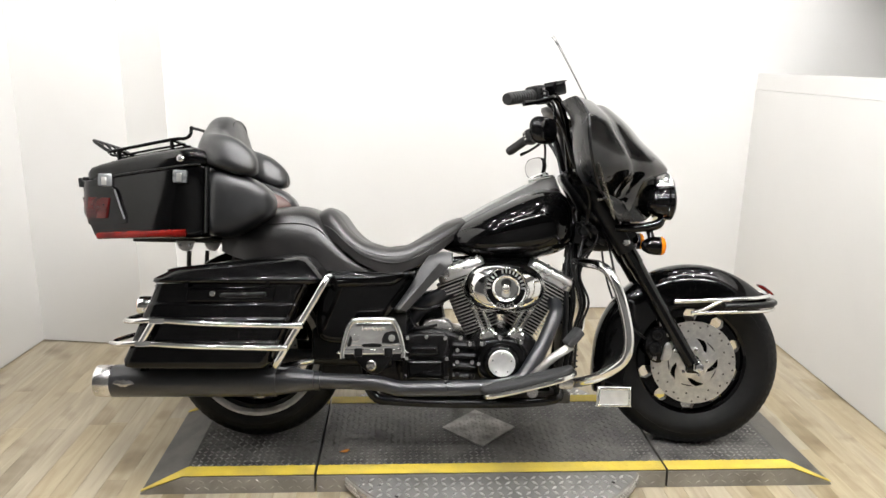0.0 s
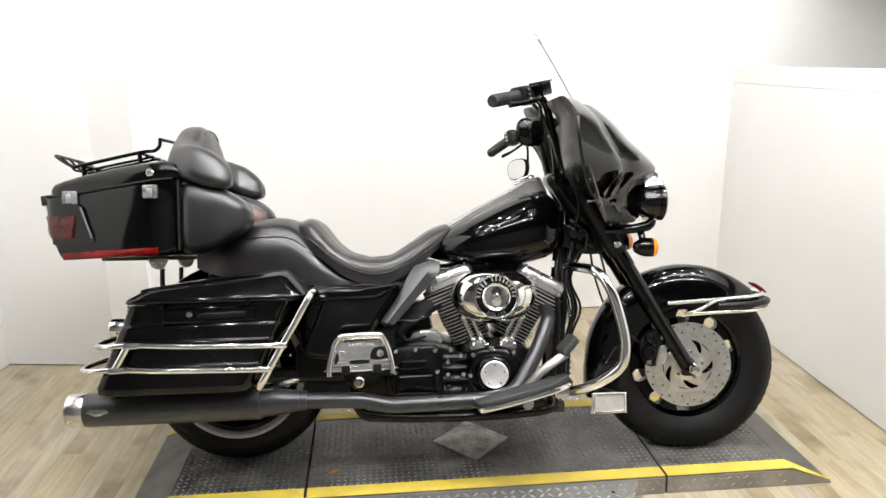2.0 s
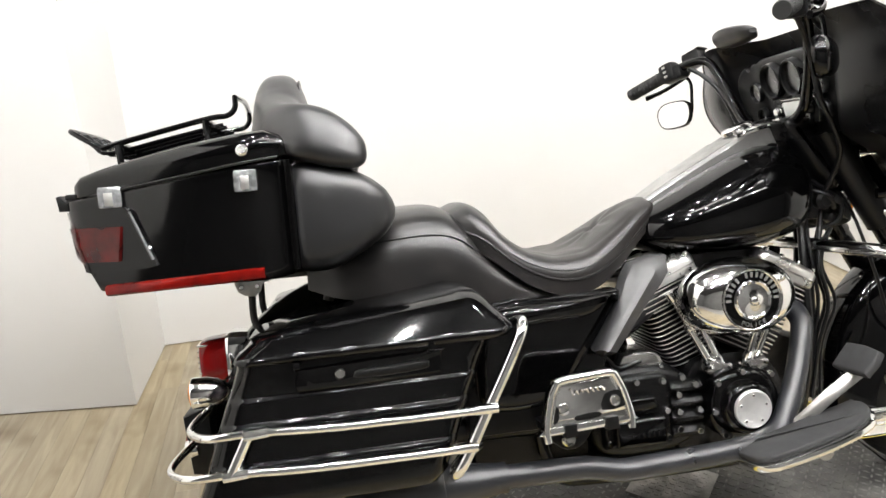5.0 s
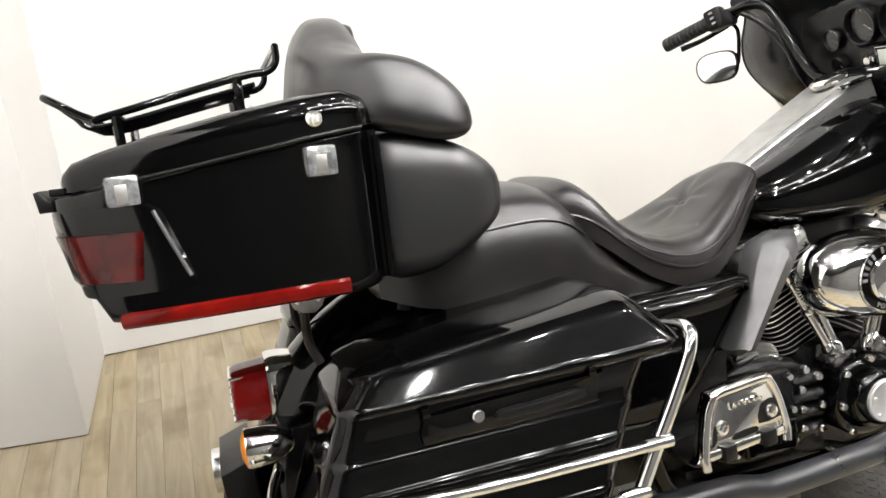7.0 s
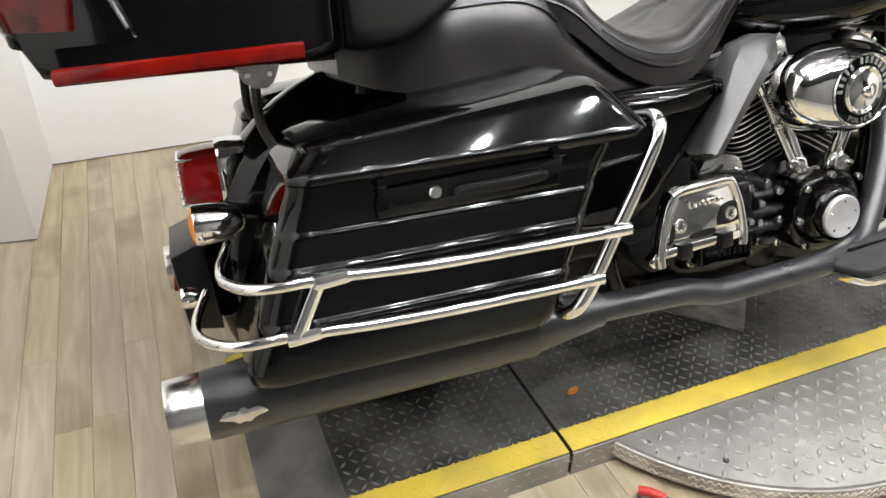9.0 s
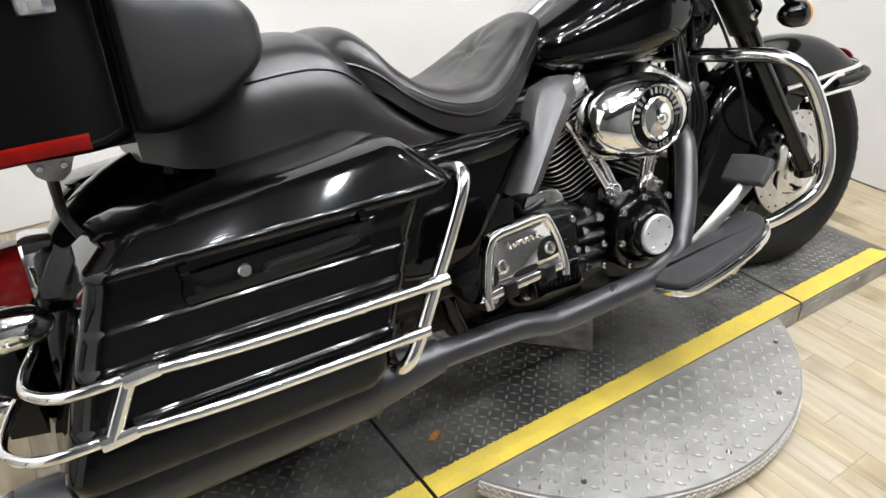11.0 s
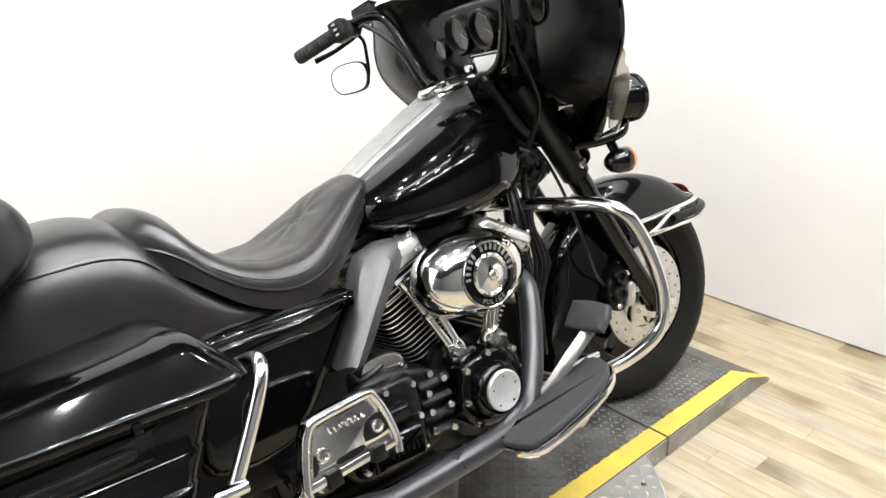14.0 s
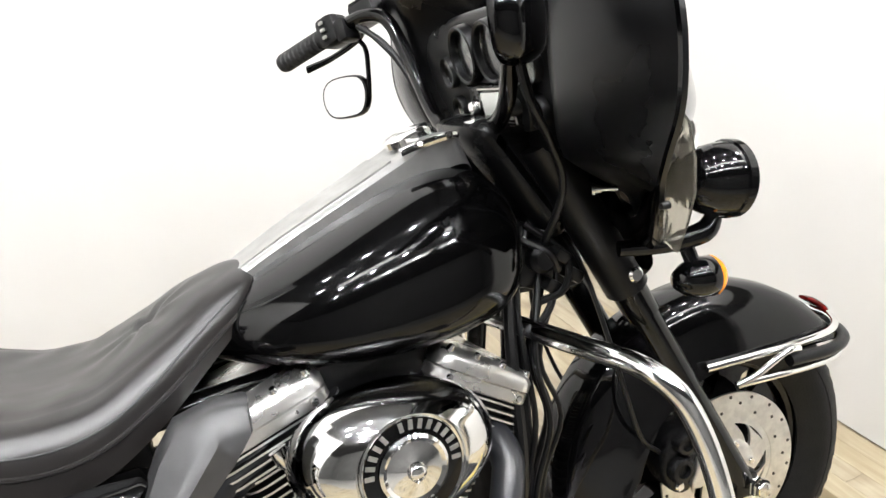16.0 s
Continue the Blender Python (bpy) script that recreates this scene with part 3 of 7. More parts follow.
def wheel(at, tyre_r, parent, name):
    w = new(name)
    w.parent = parent
    w.matrix_basis = Matrix.Translation(at)
    bm = B()
    prof = []
    for a in np.linspace(-128, 128, 25):
        r, y = tyre_r - 0.06 + 0.06 * math.cos(radians(a)), 0.064 * math.sin(radians(a))
        prof.append((r - (0.02 if abs(a) > 110 else 0), y * (0.86 if abs(a) > 110 else 1)))
    prof += [(tyre_r - 0.112, 0.036), (tyre_r - 0.112, -0.036)]
    lathe(bm, prof, (0, 0, 0), (0, 1, 0), 84, True)
    # tread blocks at the shoulders and raised sidewall rings
    for s in (-1, 1):
        for i in range(60):
            a = 2 * math.pi * i / 60
            q = []
            for da, ang in ((0, 34), (0.055, 36), (0.075, 62), (0.03, 60)):
                t = a + da * 1.0
                r = tyre_r - 0.06 + 0.0615 * math.cos(radians(ang))
                y = s * 0.0655 * math.sin(radians(ang))
                q.append((r * math.cos(t), y, r * math.sin(t)))
            bm.faces.new([bm.verts.new(p) for p in q])
        for rr in (tyre_r - 0.088, tyre_r - 0.05):
            tube(bm, [(rr * math.cos(t), s * (0.0545 if rr < tyre_r - 0.07 else 0.0625), rr * math.sin(t)) for t in np.linspace(0, 2 * math.pi, 49)[:-1]], 0.0016, 5, 1, 1, True)
    part("tyre", bm, RUBBER, w, "worn black touring tyre")
    bm = B()
    ri = tyre_r - 0.108
    lathe(bm, [(ri + 0.012, -0.047), (ri + 0.016, -0.044), (ri + 0.006, -0.038), (ri - 0.016, -0.03), (ri - 0.022, -0.012), (ri - 0.022, 0.012), (ri - 0.016, 0.03),
               (ri + 0.006, 0.038), (ri + 0.016, 0.044), (ri + 0.012, 0.047), (ri - 0.004, 0.03), (ri - 0.008, 0.0), (ri - 0.004, -0.03)], (0, 0, 0), (0, 1, 0), 84, True)
    part("rim", bm, PAINT, w, "gloss black rim")
    # slotted disc: broad webs with long gaps between them
    for i in range(10):
        bm = B()
        a0 = 2 * math.pi * i / 10
        rings = []
        for rr, wd in ((0.06, 0.36), (0.1, 0.30), (0.135, 0.2), (ri - 0.035, 0.17), (ri - 0.012, 0.26)):
            rings.append([(rr * math.cos(a0 + da), y, rr * math.sin(a0 + da)) for da, y in ((-wd, -0.016), (wd, -0.016), (wd, 0.016), (-wd, 0.016))])
        skin(bm, rings)
        part("spoke", bm, PAINT, w)
    bm = B()
    lathe(bm, [(0.03, -0.05), (0.05, -0.045), (0.07, -0.02), (0.07, 0.02), (0.05, 0.045), (0.03, 0.05)], (0, 0, 0), (0, 1, 0), 32)
    part("hub", bm, PAINT, w, "gloss black hub")
    return w


def brake_rotor(w, y, s):
    bm = B()
    lathe(bm, [(0.146, y), (0.146, y + s * 0.005), (0.098, y + s * 0.005), (0.098, y)], (0, 0, 0), (0, 1, 0), 64, True)
    rot = part("brake_rotor", bm, ROTOR, w, "drilled steel brake rotor")
    # holes are not cut: dark dots stand for the shade inside them
    bm = B()
    for k in range(36):
        a = 2 * math.pi * k / 36
        rr = 0.138 if k % 2 else (0.112 if k % 4 else 0.125)
        lathe(bm, [(0.0036, y + s * 0.0035), (0.0032, y + s * 0.0058), (0.0, y + s * 0.0058)], (rr * math.cos(a), 0, rr * math.sin(a)), (0, 1, 0), 8)
    tagged(part("hole_dot", bm, DARK, rot), kind="stuff")
    # inner ring, hub flange and five swept arms with open gaps between them
    bm = B()
    lathe(bm, [(0.1, y - s * 0.001), (0.1, y + s * 0.0035), (0.086, y + s * 0.0045), (0.086, y - s * 0.001)], (0, 0, 0), (0, 1, 0), 48, True)
    part("carrier_ring", bm, ROTOR, rot)
    bm = B()
    lathe(bm, [(0.056, y - s * 0.002), (0.056, y + s * 0.006), (0.05, y + s * 0.008), (0.026, y + s * 0.008), (0.026, y - s * 0.002)], (0, 0, 0), (0, 1, 0), 40, True)
    part("rotor_carrier", bm, ROTOR, rot)
    for k in range(5):
        a0 = 2 * math.pi * k / 5
        bm = B()
        rings = []
        for u in np.linspace(0, 1, 8):
            r, a = 0.048 + 0.044 * u, a0 + 0.75 * u
            h = 0.5 - 0.1 * u + 0.3 * (u - 0.5) ** 2
            rings.append([(r * math.cos(a + da), yy, r * math.sin(a + da)) for da, yy in ((-h, y), (h, y), (h, y + s * (0.0065 - 0.002 * u)), (-h, y + s * (0.0065 - 0.002 * u)))])
        skin(bm, rings)
        part("carrier_arm", bm, ROTOR, rot)
    for k in range(5):
        a = 2 * math.pi * (k + 0.1) / 5
        bm = B()
        bolt(bm, (0.046 * math.cos(a), y + s * 0.0075, 0.046 * math.sin(a)), (0, s, 0), 0.0075, 0.007)
        part("rotor_bolt", bm, CHROME, rot)
    return rot


wr = wheel((-0.735, 0, 0.308), 0.308, bike, "rear_wheel")
bm = B()
lathe(bm, [(0.2, -0.046), (0.21, -0.055), (0.224, -0.0605), (0.23, -0.0595), (0.23, -0.05), (0.2, -0.036)], (0, 0, 0), (0, 1, 0), 84, True)
part("rim_lip", bm, STEEL, wr, "bright machined rim lip")
brake_rotor(wr, -0.062, -1)

# rear fender between the bags
bm = B()
rings = []
for a in np.linspace(8, 205, 30):
    c, s = math.cos(radians(a)), math.sin(radians(a))
    ring = []
    for u in np.linspace(-1, 1, 13):
        y = 0.1 * u
        rr = 0.35 - 0.09 * abs(u) ** 5 - 0.02 * u * u
        ring.append((-0.735 + rr * c, y, 0.33 + rr * s))
    for u in np.linspace(1, -1, 13):
        y = 0.095 * u
        rr = 0.345 - 0.09 * abs(u) ** 5 - 0.02 * u * u
        ring.append((-0.735 + rr * c, y, 0.33 + rr * s))
    rings.append(ring)
skin(bm, rings)
part("rear_fender", bm, PAINT, bike, "gloss black rear fender")
# frame, swing arm, under-seat structure
bm = B()
for s in (-1, 1):
    tube(bm, [(-0.735, s * 0.12, 0.308), (-0.45, s * 0.13, 0.3), (-0.25, s * 0.14, 0.3)], 0.026, 10, 3)
part("swing_arm", bm, SATIN, bike)
bm = B()
for s in (-1, 1):
    tube(bm, [(0.40, s * 0.02, 0.84), (0.385, s * 0.05, 0.7), (0.36, s * 0.07, 0.45), (0.33, s * 0.09, 0.22), (0.27, s * 0.13, 0.16), (-0.2, s * 0.14, 0.155), (-0.33, s * 0.14, 0.2), (-0.36, s * 0.13, 0.45), (-0.38, s * 0.12, 0.6)], 0.017, 10, 5)
    tube(bm, [(0.40, s * 0.02, 0.84), (0.2, s * 0.05, 0.68), (-0.2, s * 0.09, 0.62), (-0.5, s * 0.11, 0.6), (-0.78, s * 0.11, 0.61)], 0.017, 10, 4)
    tube(bm, [(-0.36, s * 0.14, 0.42), (-0.6, s * 0.15, 0.56), (-0.8, s * 0.13, 0.6)], 0.014, 8, 3)
part("frame", bm, PAINT, bike, "gloss black tube frame")
bm = B()
tube(bm, [(0.375, 0, 0.93), (0.44, 0, 0.78)], 0.034, 18, 1)
part("steering_neck", bm, PAINT, bike)
bm = B()
tube(bm, [(-0.05, 0, 0.2), (0.3, 0, 0.19)], 0.05, 10, 1, 1.5)
part("lower_frame", bm, PAINT, bike)

# side covers under the seat
for s in (-1, 1):
    bm = B()
    prism(bm, smooth_outline([(-0.49, 0.56), (-0.44, 0.60), (-0.33, 0.6), (-0.22, 0.6), (-0.165, 0.6), (-0.2, 0.54), (-0.27, 0.44), (-0.34, 0.37), (-0.45, 0.36), (-0.5, 0.4)], 3), s * 0.15, s * 0.235, 0.025, 4)
    sc = part("side_cover", bm, PAINT, bike, "gloss black side cover")
    bm = B()
    prism(bm, smooth_outline([(-0.46, 0.585), (-0.36, 0.592), (-0.26, 0.592), (-0.2, 0.598), (-0.24, 0.56), (-0.3, 0.553), (-0.4, 0.55), (-0.47, 0.548)], 3), s * 0.2, s * 0.26, 0.014, 3)
    part("cover_ridge", bm, PAINT, sc)
    bm = B()
    prism(bm, [(-0.52, 0.3), (-0.2, 0.3), (-0.2, 0.46), (-0.46, 0.46), (-0.52, 0.4)], s * 0.1, s * 0.19, 0.01)
    part("lower_cover", bm, SATIN, sc)

# saddlebags
for s in (-1, 1):
    bag = new("saddlebag")
    bag.parent = bike
    tagged(bag, "gloss black hard saddlebag")
    bm = B()
    rows = []
    for z, yo in ((0.304, 0.415), (0.306, 0.426), (0.311, 0.4335), (0.33, 0.4345), (0.37, 0.433), (0.379, 0.4325), (0.385, 0.4312), (0.389, 0.429), (0.3915, 0.4265), (0.394, 0.4255), (0.44, 0.4245), (0.449, 0.424),
                  (0.455, 0.4228), (0.459, 0.4205), (0.4615, 0.418), (0.464, 0.417), (0.494, 0.4165), (0.499, 0.4158), (0.503, 0.4142), (0.5055, 0.412), (0.509, 0.411), (0.535, 0.4125), (0.556, 0.414), (0.564, 0.414)):
        xf = float(np.interp(z, (0.304, 0.31, 0.33, 0.372, 0.396, 0.44, 0.463, 0.53, 0.556), (-0.66, -0.615, -0.598, -0.58, -0.571, -0.552, -0.542, -0.512, -0.5)))
        xb = float(np.interp(z, (0.304, 0.31, 0.33, 0.372, 0.396, 0.44, 0.463, 0.53, 0.556), (-1.03, -1.055, -1.058, -1.04, -1.033, -1.017, -1.009, -0.982, -0.972)))
        rows.append((z, z - 0.004, xf, xb, yo))
    levels(bm, rows, s, 0.19, 0.04)
    part("body", bm, PAINT, bag, angle=66)
    bm = B()
    levels(bm, [(0.566, 0.563, -0.475, -0.972, 0.424), (0.57, 0.566, -0.462, -0.974, 0.433), (0.582, 0.574, -0.452, -0.972, 0.434), (0.588, 0.579, -0.454, -0.968, 0.428), (0.63, 0.596, -0.492, -0.942, 0.398),
                (0.642, 0.602, -0.502, -0.948, 0.385), (0.651, 0.607, -0.512, -0.936, 0.368), (0.656, 0.61, -0.53, -0.92, 0.33), (0.66, 0.612, -0.55, -0.91, 0.28)], s, 0.19, 0.04)
    part("lid", bm, PAINT, bag, angle=66)
    # latch plate, handle and lock on the outer face
    lp = B()
    prism(lp, smooth_outline([(-0.865, 0.51), (-0.83, 0.507), (-0.62, 0.512), (-0.602, 0.52), (-0.596, 0.552), (-0.61, 0.557), (-0.84, 0.549), (-0.862, 0.54)], 2), s * 0.4, s * 0.4205, 0.004)
    latch = part("latch_plate", lp, PAINT, bag, "gloss black latch plate")
    bm = B()
    prism(bm, smooth_outline([(-0.755, 0.522), (-0.7, 0.521), (-0.63, 0.525), (-0.622, 0.533), (-0.63, 0.541), (-0.7, 0.537), (-0.75, 0.536), (-0.76, 0.529)], 2), s * 0.412, s * 0.4285, 0.005)
    part("handle", bm, SATIN, latch, "black pull handle")
    bm = B()
    lathe(bm, [(0.0092, 0), (0.0092, 0.005), (0.0075, 0.007), (0.0, 0.007)], (-0.785, s * 0.4195, 0.533), (0, s, 0), 20)
    part("lock", bm, DULL_CHROME, latch, "round chrome lock")
    for x, z in ((-0.86, 0.558), (-0.615, 0.566)):
        bm = B()
        box(bm, (x, s * 0.427, z), (0.012, 0.022, 0.014), 0.003)
        part("lid_clip", bm, PAINT, latch)

    # chrome guards
    g = new("saddlebag_guard")
    g.parent = bike
    tagged(g, "chrome saddlebag guard rails")
    bm = B()
    tube(bm, [(-0.44, s * 0.22, 0.54), (-0.435, s * 0.3, 0.566), (-0.432, s * 0.365, 0.584), (-0.436, s * 0.408, 0.586), (-0.45, s * 0.427, 0.562), (-0.484, s * 0.433, 0.5), (-0.526, s * 0.437, 0.428), (-0.568, s * 0.44, 0.353),
              (-0.586, s * 0.43, 0.324), (-0.588, s * 0.39, 0.308), (-0.562, s * 0.31, 0.302), (-0.51, s * 0.24, 0.305)], 0.0112, 14, 5)
    part("upright", bm, CHROME, g)
    for zf, zb, xf, xb, yb in ((0.442, 0.446, -0.518, -1.07, 0.44), (0.374, 0.377, -0.562, -1.112, 0.445)):
        bm = B()
        tube(bm, [(xf, s * 0.446, zf), (xf - 0.04, s * 0.448, zf - 0.001), ((xf + xb) / 2, s * 0.452, (zf + zb) / 2), (xb + 0.13, s * 0.447, zb + 0.004), (xb + 0.05, s * 0.435, zb), (xb + 0.008, s * 0.39, zb - 0.001),
                  (xb + 0.002, s * 0.33, zb), (xb + 0.02, s * 0.24, zb + 0.006)], [0.0078] * 8, 12, 4, 0.85)
        part("rail", bm, CHROME, g)
        bm = B()
        box(bm, (xb + 0.13, s * 0.448, zb + 0.004), (0.046, 0.018, 0.018), 0.004, pose(0, 0, 0, 0, -2, -6 * s))
        part("rail_clamp", bm, CHROME, g)
        bm = B()
        tube(bm, [(xf + 0.014, s * 0.446, zf), (xf - 0.03, s * 0.447, zf)], 0.0098, 12, 1)
        part("rail_socket", bm, CHROME, g)
    bm = B()
    tube(bm, [(-0.955, s * 0.448, 0.445), (-0.99, s * 0.452, 0.38)], 0.009, 10, 1, 0.7)
    part("strut", bm, CHROME, g)

    # mufflers
    mf = new("muffler")
    mf.parent = bike
    tagged(mf, "black muffler with a bright end tip")
    bm = B()
    a, b = V(-1.125, s * 0.324, 0.246), V(-0.49, s * 0.312, 0.254)
    d = (b - a).normalized()
    L_ = (b - a).length
    lathe(bm, [(0.0, 0.004), (0.049, 0.004), (0.051, 0.01), (0.051, L_ - 0.118), (0.0495, L_ - 0.115), (0.0465, L_ - 0.114), (0.045, L_ - 0.105), (0.035, L_ - 0.03), (0.031, L_), (0.0, L_)], a, d, 32)
    part("muffler_body", bm, MATTE_PIPE, mf)
    bm = B()
    lathe(bm, [(0.04, 0.03), (0.042, -0.045), (0.0485, -0.045), (0.0495, -0.04), (0.0495, 0.006), (0.046, 0.012)], a, d, 32, True)
    part("tip", bm, DULL_CHROME, mf, "bright muffler tip")
    bm = B()
    prism(bm, smooth_outline([(-0.034, 0.0), (-0.02, 0.011), (-0.008, 0.008), (0, 0.014), (0.008, 0.008), (0.02, 0.011), (0.034, 0.0), (0.016, -0.005), (0.008, -0.011), (0, -0.009), (-0.008, -0.011), (-0.016, -0.005)], 2), 0, -0.004, 0.001)
    bmesh.ops.transform(bm, matrix=Matrix.Translation((-1.07, s * 0.3745, 0.247)) @ Matrix.Diagonal((1, 1 if s < 0 else -1, 1, 1)), verts=bm.verts)
    part("badge", bm, DULL_CHROME, mf, "small bright winged badge")

# tail lamp, rear signals, lower reflectors
tl = B()
hull(tl, [(-1.103, 0.0, 0.472, 0.543, 0.042), (-1.095, 0, 0.463, 0.553, 0.05), (-1.05, 0, 0.458, 0.558, 0.055), (-1.03, 0, 0.458, 0.558, 0.055)], 24, 3, 5)
tail = part("tail_lamp", tl, RED_LENS, bike, "red tail lamp lens")
bm = B()
hull(bm, [(-1.04, 0, 0.45, 0.565, 0.058), (-1.025, 0, 0.447, 0.568, 0.06), (-0.975, 0, 0.45, 0.563, 0.05)], 24, 3, 5)
part("lamp_shell", bm, CHROME, tail, "chrome lamp shell")
bm = B()
for i in range(7):
    box(bm, (-1.09, 0, 0.47 + i * 0.0125), (0.03, 0.094, 0.004), 0.001)
tagged(part("reflector", bm, CHROME, tail), kind="stuff")
for s in (-1, 1):
    bm = B()
    lathe(bm, [(0.0, 0.05), (0.016, 0.044), (0.027, 0.026), (0.031, 0.008), (0.0325, -0.022), (0.031, -0.026), (0.0, -0.02)], (-1.066, s * 0.2, 0.476), (1, 0, 0), 28)
    sg = part("rear_turn_signal", bm, CHROME, bike, "chrome rear turn signal")
    bm = B()
    lathe(bm, [(0.03, -0.02), (0.028, -0.028), (0.016, -0.033), (0.0, -0.034)], (-1.066, s * 0.2, 0.476), (1, 0, 0), 28)
    part("lens", bm, AMBER, sg, "amber lens")
    bm = B()
    tube(bm, [(-1.07, s * 0.2, 0.47), (-1.04, s * 0.17, 0.465), (-1.03, s * 0.06, 0.46)], 0.013, 10, 4)
    part("stalk", bm, PAINT, sg)
bm = B()
prism(bm, [(-1.075, 0.26), (-1.13, 0.27), (-1.14, 0.4), (-1.085, 0.42)], -0.1, 0.1, 0.006)
pl = part("plate_holder", bm, SATIN, bike)
bm = B()
box(bm, (-1.135, 0, 0.36), (0.01, 0.16, 0.05), 0.003, pose(0, 0, 0, 0, 8, 0))
part("lower_reflector", bm, RED_LENS, pl, "red lower reflector")
for s in (-1, 1):
    bm = B()
    lathe(bm, [(0.0, -0.014), (0.016, -0.012), (0.02, 0.0), (0.016, 0.014), (0.0, 0.016)], (-1.12, s * 0.13, 0.34), (1, 0, 0), 16)
    part("plate_lamp", bm, CHROME, pl)

# ---- seat
seat = new("seat")
seat.parent = bike
tagged(seat, "black leather two-up touring seat with charcoal sides")


def saddle_z(zb, zs, zm, u, p=4.0):
    return zb + (zm + (zs - zm) * u * u * 1.3 - zb) * max(0.0, 1 - abs(u) ** p) ** (1 / p)


def saddle(bm, rows, sides=56, steps=6, relief=None):
    """Rows: x, z of the side's foot, z of the shoulder, z of the middle, half width. Dished or crowned across; relief(x, y, u) lifts the skin."""
    rings = []
    for x, zb, zs, zm, w in spline(rows, steps):
        ring = []
        for i in range(sides // 2 + 1):
            u = math.sin(math.pi * (i / (sides // 2) - 0.5))
            ring.append((x, w * u, saddle_z(zb, zs, zm, u) + (relief(x, w * u, u) if relief else 0)))
        ring += [(x, w * 0.8 * u, zb - 0.004) for u in np.linspace(1, -1, sides // 2)]
        rings.append(ring)
    skin(bm, rings)
    return bm


def step(v, a, b):
    t = min(1, max(0, (v - a) / (b - a)))
    return t * t * (3 - 2 * t)


def seat_relief(x, y, u):
    """A padded insert with a sewn edge, a buttoned dimple and the creases round it."""
    inside = step(abs(u), 0.76, 0.62) * step(x, -0.47, -0.44) * step(-x, 0.05, 0.08)
    groove = math.exp(-((abs(u) - 0.74) / 0.018) ** 2) * step(x, -0.46, -0.4) * step(-x, 0.05, 0.12)
    d = math.hypot(x + 0.142, y)
    a = math.atan2(y, x + 0.142)
    crease = math.exp(-(d / 0.075) ** 2) * (1 - math.exp(-(d / 0.02) ** 2))
    folds = 0.0016 * math.sin(x * 88 + 2.4 * math.sin(y * 23 + 1)) * step(x, -0.38, -0.3) * step(-x, 0.15, 0.22) * math.exp(-((abs(u) - 0.6) / 0.22) ** 2)
    return (0.002 * inside - 0.0016 * groove - 0.012 * math.exp(-(d / 0.016) ** 2) + 0.003 * crease * math.sin(7 * a + 0.6) + folds) * step(1 - abs(u), 0.02, 0.1)


def on_saddle(rows, x, u):
    """A point on the skin of a saddle, at x and the share u of its half width."""
    rr = sorted(tuple(r) for r in spline(rows, 5))
    zb, zs, zm, w = (float(np.interp(x, [r[0] for r in rr], [r[k] for r in rr])) for k in (1, 2, 3, 4))
    return (x, (w + 0.0012) * u, saddle_z(zb, zs, zm, u) + 0.0008)


RIDER = [(-0.525, 0.775, 0.795, 0.8, 0.10), (-0.51, 0.742, 0.804, 0.811, 0.15), (-0.475, 0.715, 0.816, 0.82, 0.178), (-0.44, 0.69, 0.793, 0.796, 0.192), (-0.4, 0.657, 0.746, 0.739, 0.2),
            (-0.35, 0.622, 0.712, 0.695, 0.205), (-0.28, 0.597, 0.695, 0.678, 0.2), (-0.21, 0.603, 0.7, 0.69, 0.185), (-0.14, 0.64, 0.73, 0.733, 0.155), (-0.07, 0.695, 0.765, 0.778, 0.115),
            (-0.02, 0.735, 0.782, 0.795, 0.085), (0.006, 0.752, 0.775, 0.785, 0.055)]
bm = B()
saddle(bm, RIDER, 112, 14, seat_relief)
part("rider_seat", bm, LEATHER, seat, "black leather rider seat")
PILLION = [(-0.84, 0.66, 0.78, 0.785, 0.14), (-0.78, 0.64, 0.79, 0.80, 0.18), (-0.7, 0.628, 0.802, 0.812, 0.205), (-0.62, 0.618, 0.815, 0.822, 0.212), (-0.55, 0.612, 0.815, 0.82, 0.212), (-0.5, 0.606, 0.79, 0.79, 0.208),
            (-0.44, 0.598, 0.715, 0.7, 0.2), (-0.36, 0.592, 0.64, 0.63, 0.195), (-0.26, 0.59, 0.62, 0.62, 0.18)]
bm = B()
saddle(bm, PILLION)
part("passenger_seat", bm, LEATHER, seat, "charcoal leather passenger seat")
for s in (-1, 1):
    bm = B()
    tube(bm, [on_saddle(RIDER, x, s * 0.997) for x in (-0.5, -0.47, -0.44, -0.4, -0.35, -0.28, -0.21, -0.14, -0.07, -0.02)], 0.003, 6, 5)
    part("welt", bm, LEATHER, seat)
    bm = B()
    tube(bm, [on_saddle(PILLION, x, s * u) for x, u in ((-0.76, 0.93), (-0.68, 0.93), (-0.6, 0.93), (-0.55, 0.93), (-0.51, 0.93), (-0.48, 0.93))], 0.0026, 6, 5)
    part("side_seam", bm, LEATHER, seat, "black piped seam")
    bm = B()
    tube(bm, [on_saddle(RIDER, x, s * u) for x, u in ((-0.4, 0.985), (-0.37, 0.982), (-0.34, 0.98), (-0.3, 0.979), (-0.25, 0.978), (-0.2, 0.976), (-0.15, 0.97), (-0.1, 0.95), (-0.06, 0.93), (-0.03, 0.9))], 0.0012, 6, 5)
    part("lower_seam", bm, STITCH, seat, "grey stitched seam")
bm = B()
lathe(bm, [(0.011, 0.0), (0.01, 0.003), (0.0, 0.005)], (-0.142, 0, 0.722), (-0.4, 0, 1), 16)
part("seat_button", bm, LEATHER, seat)

# ---- tour trunk
trunk = new("tour_trunk")
trunk.parent = bike
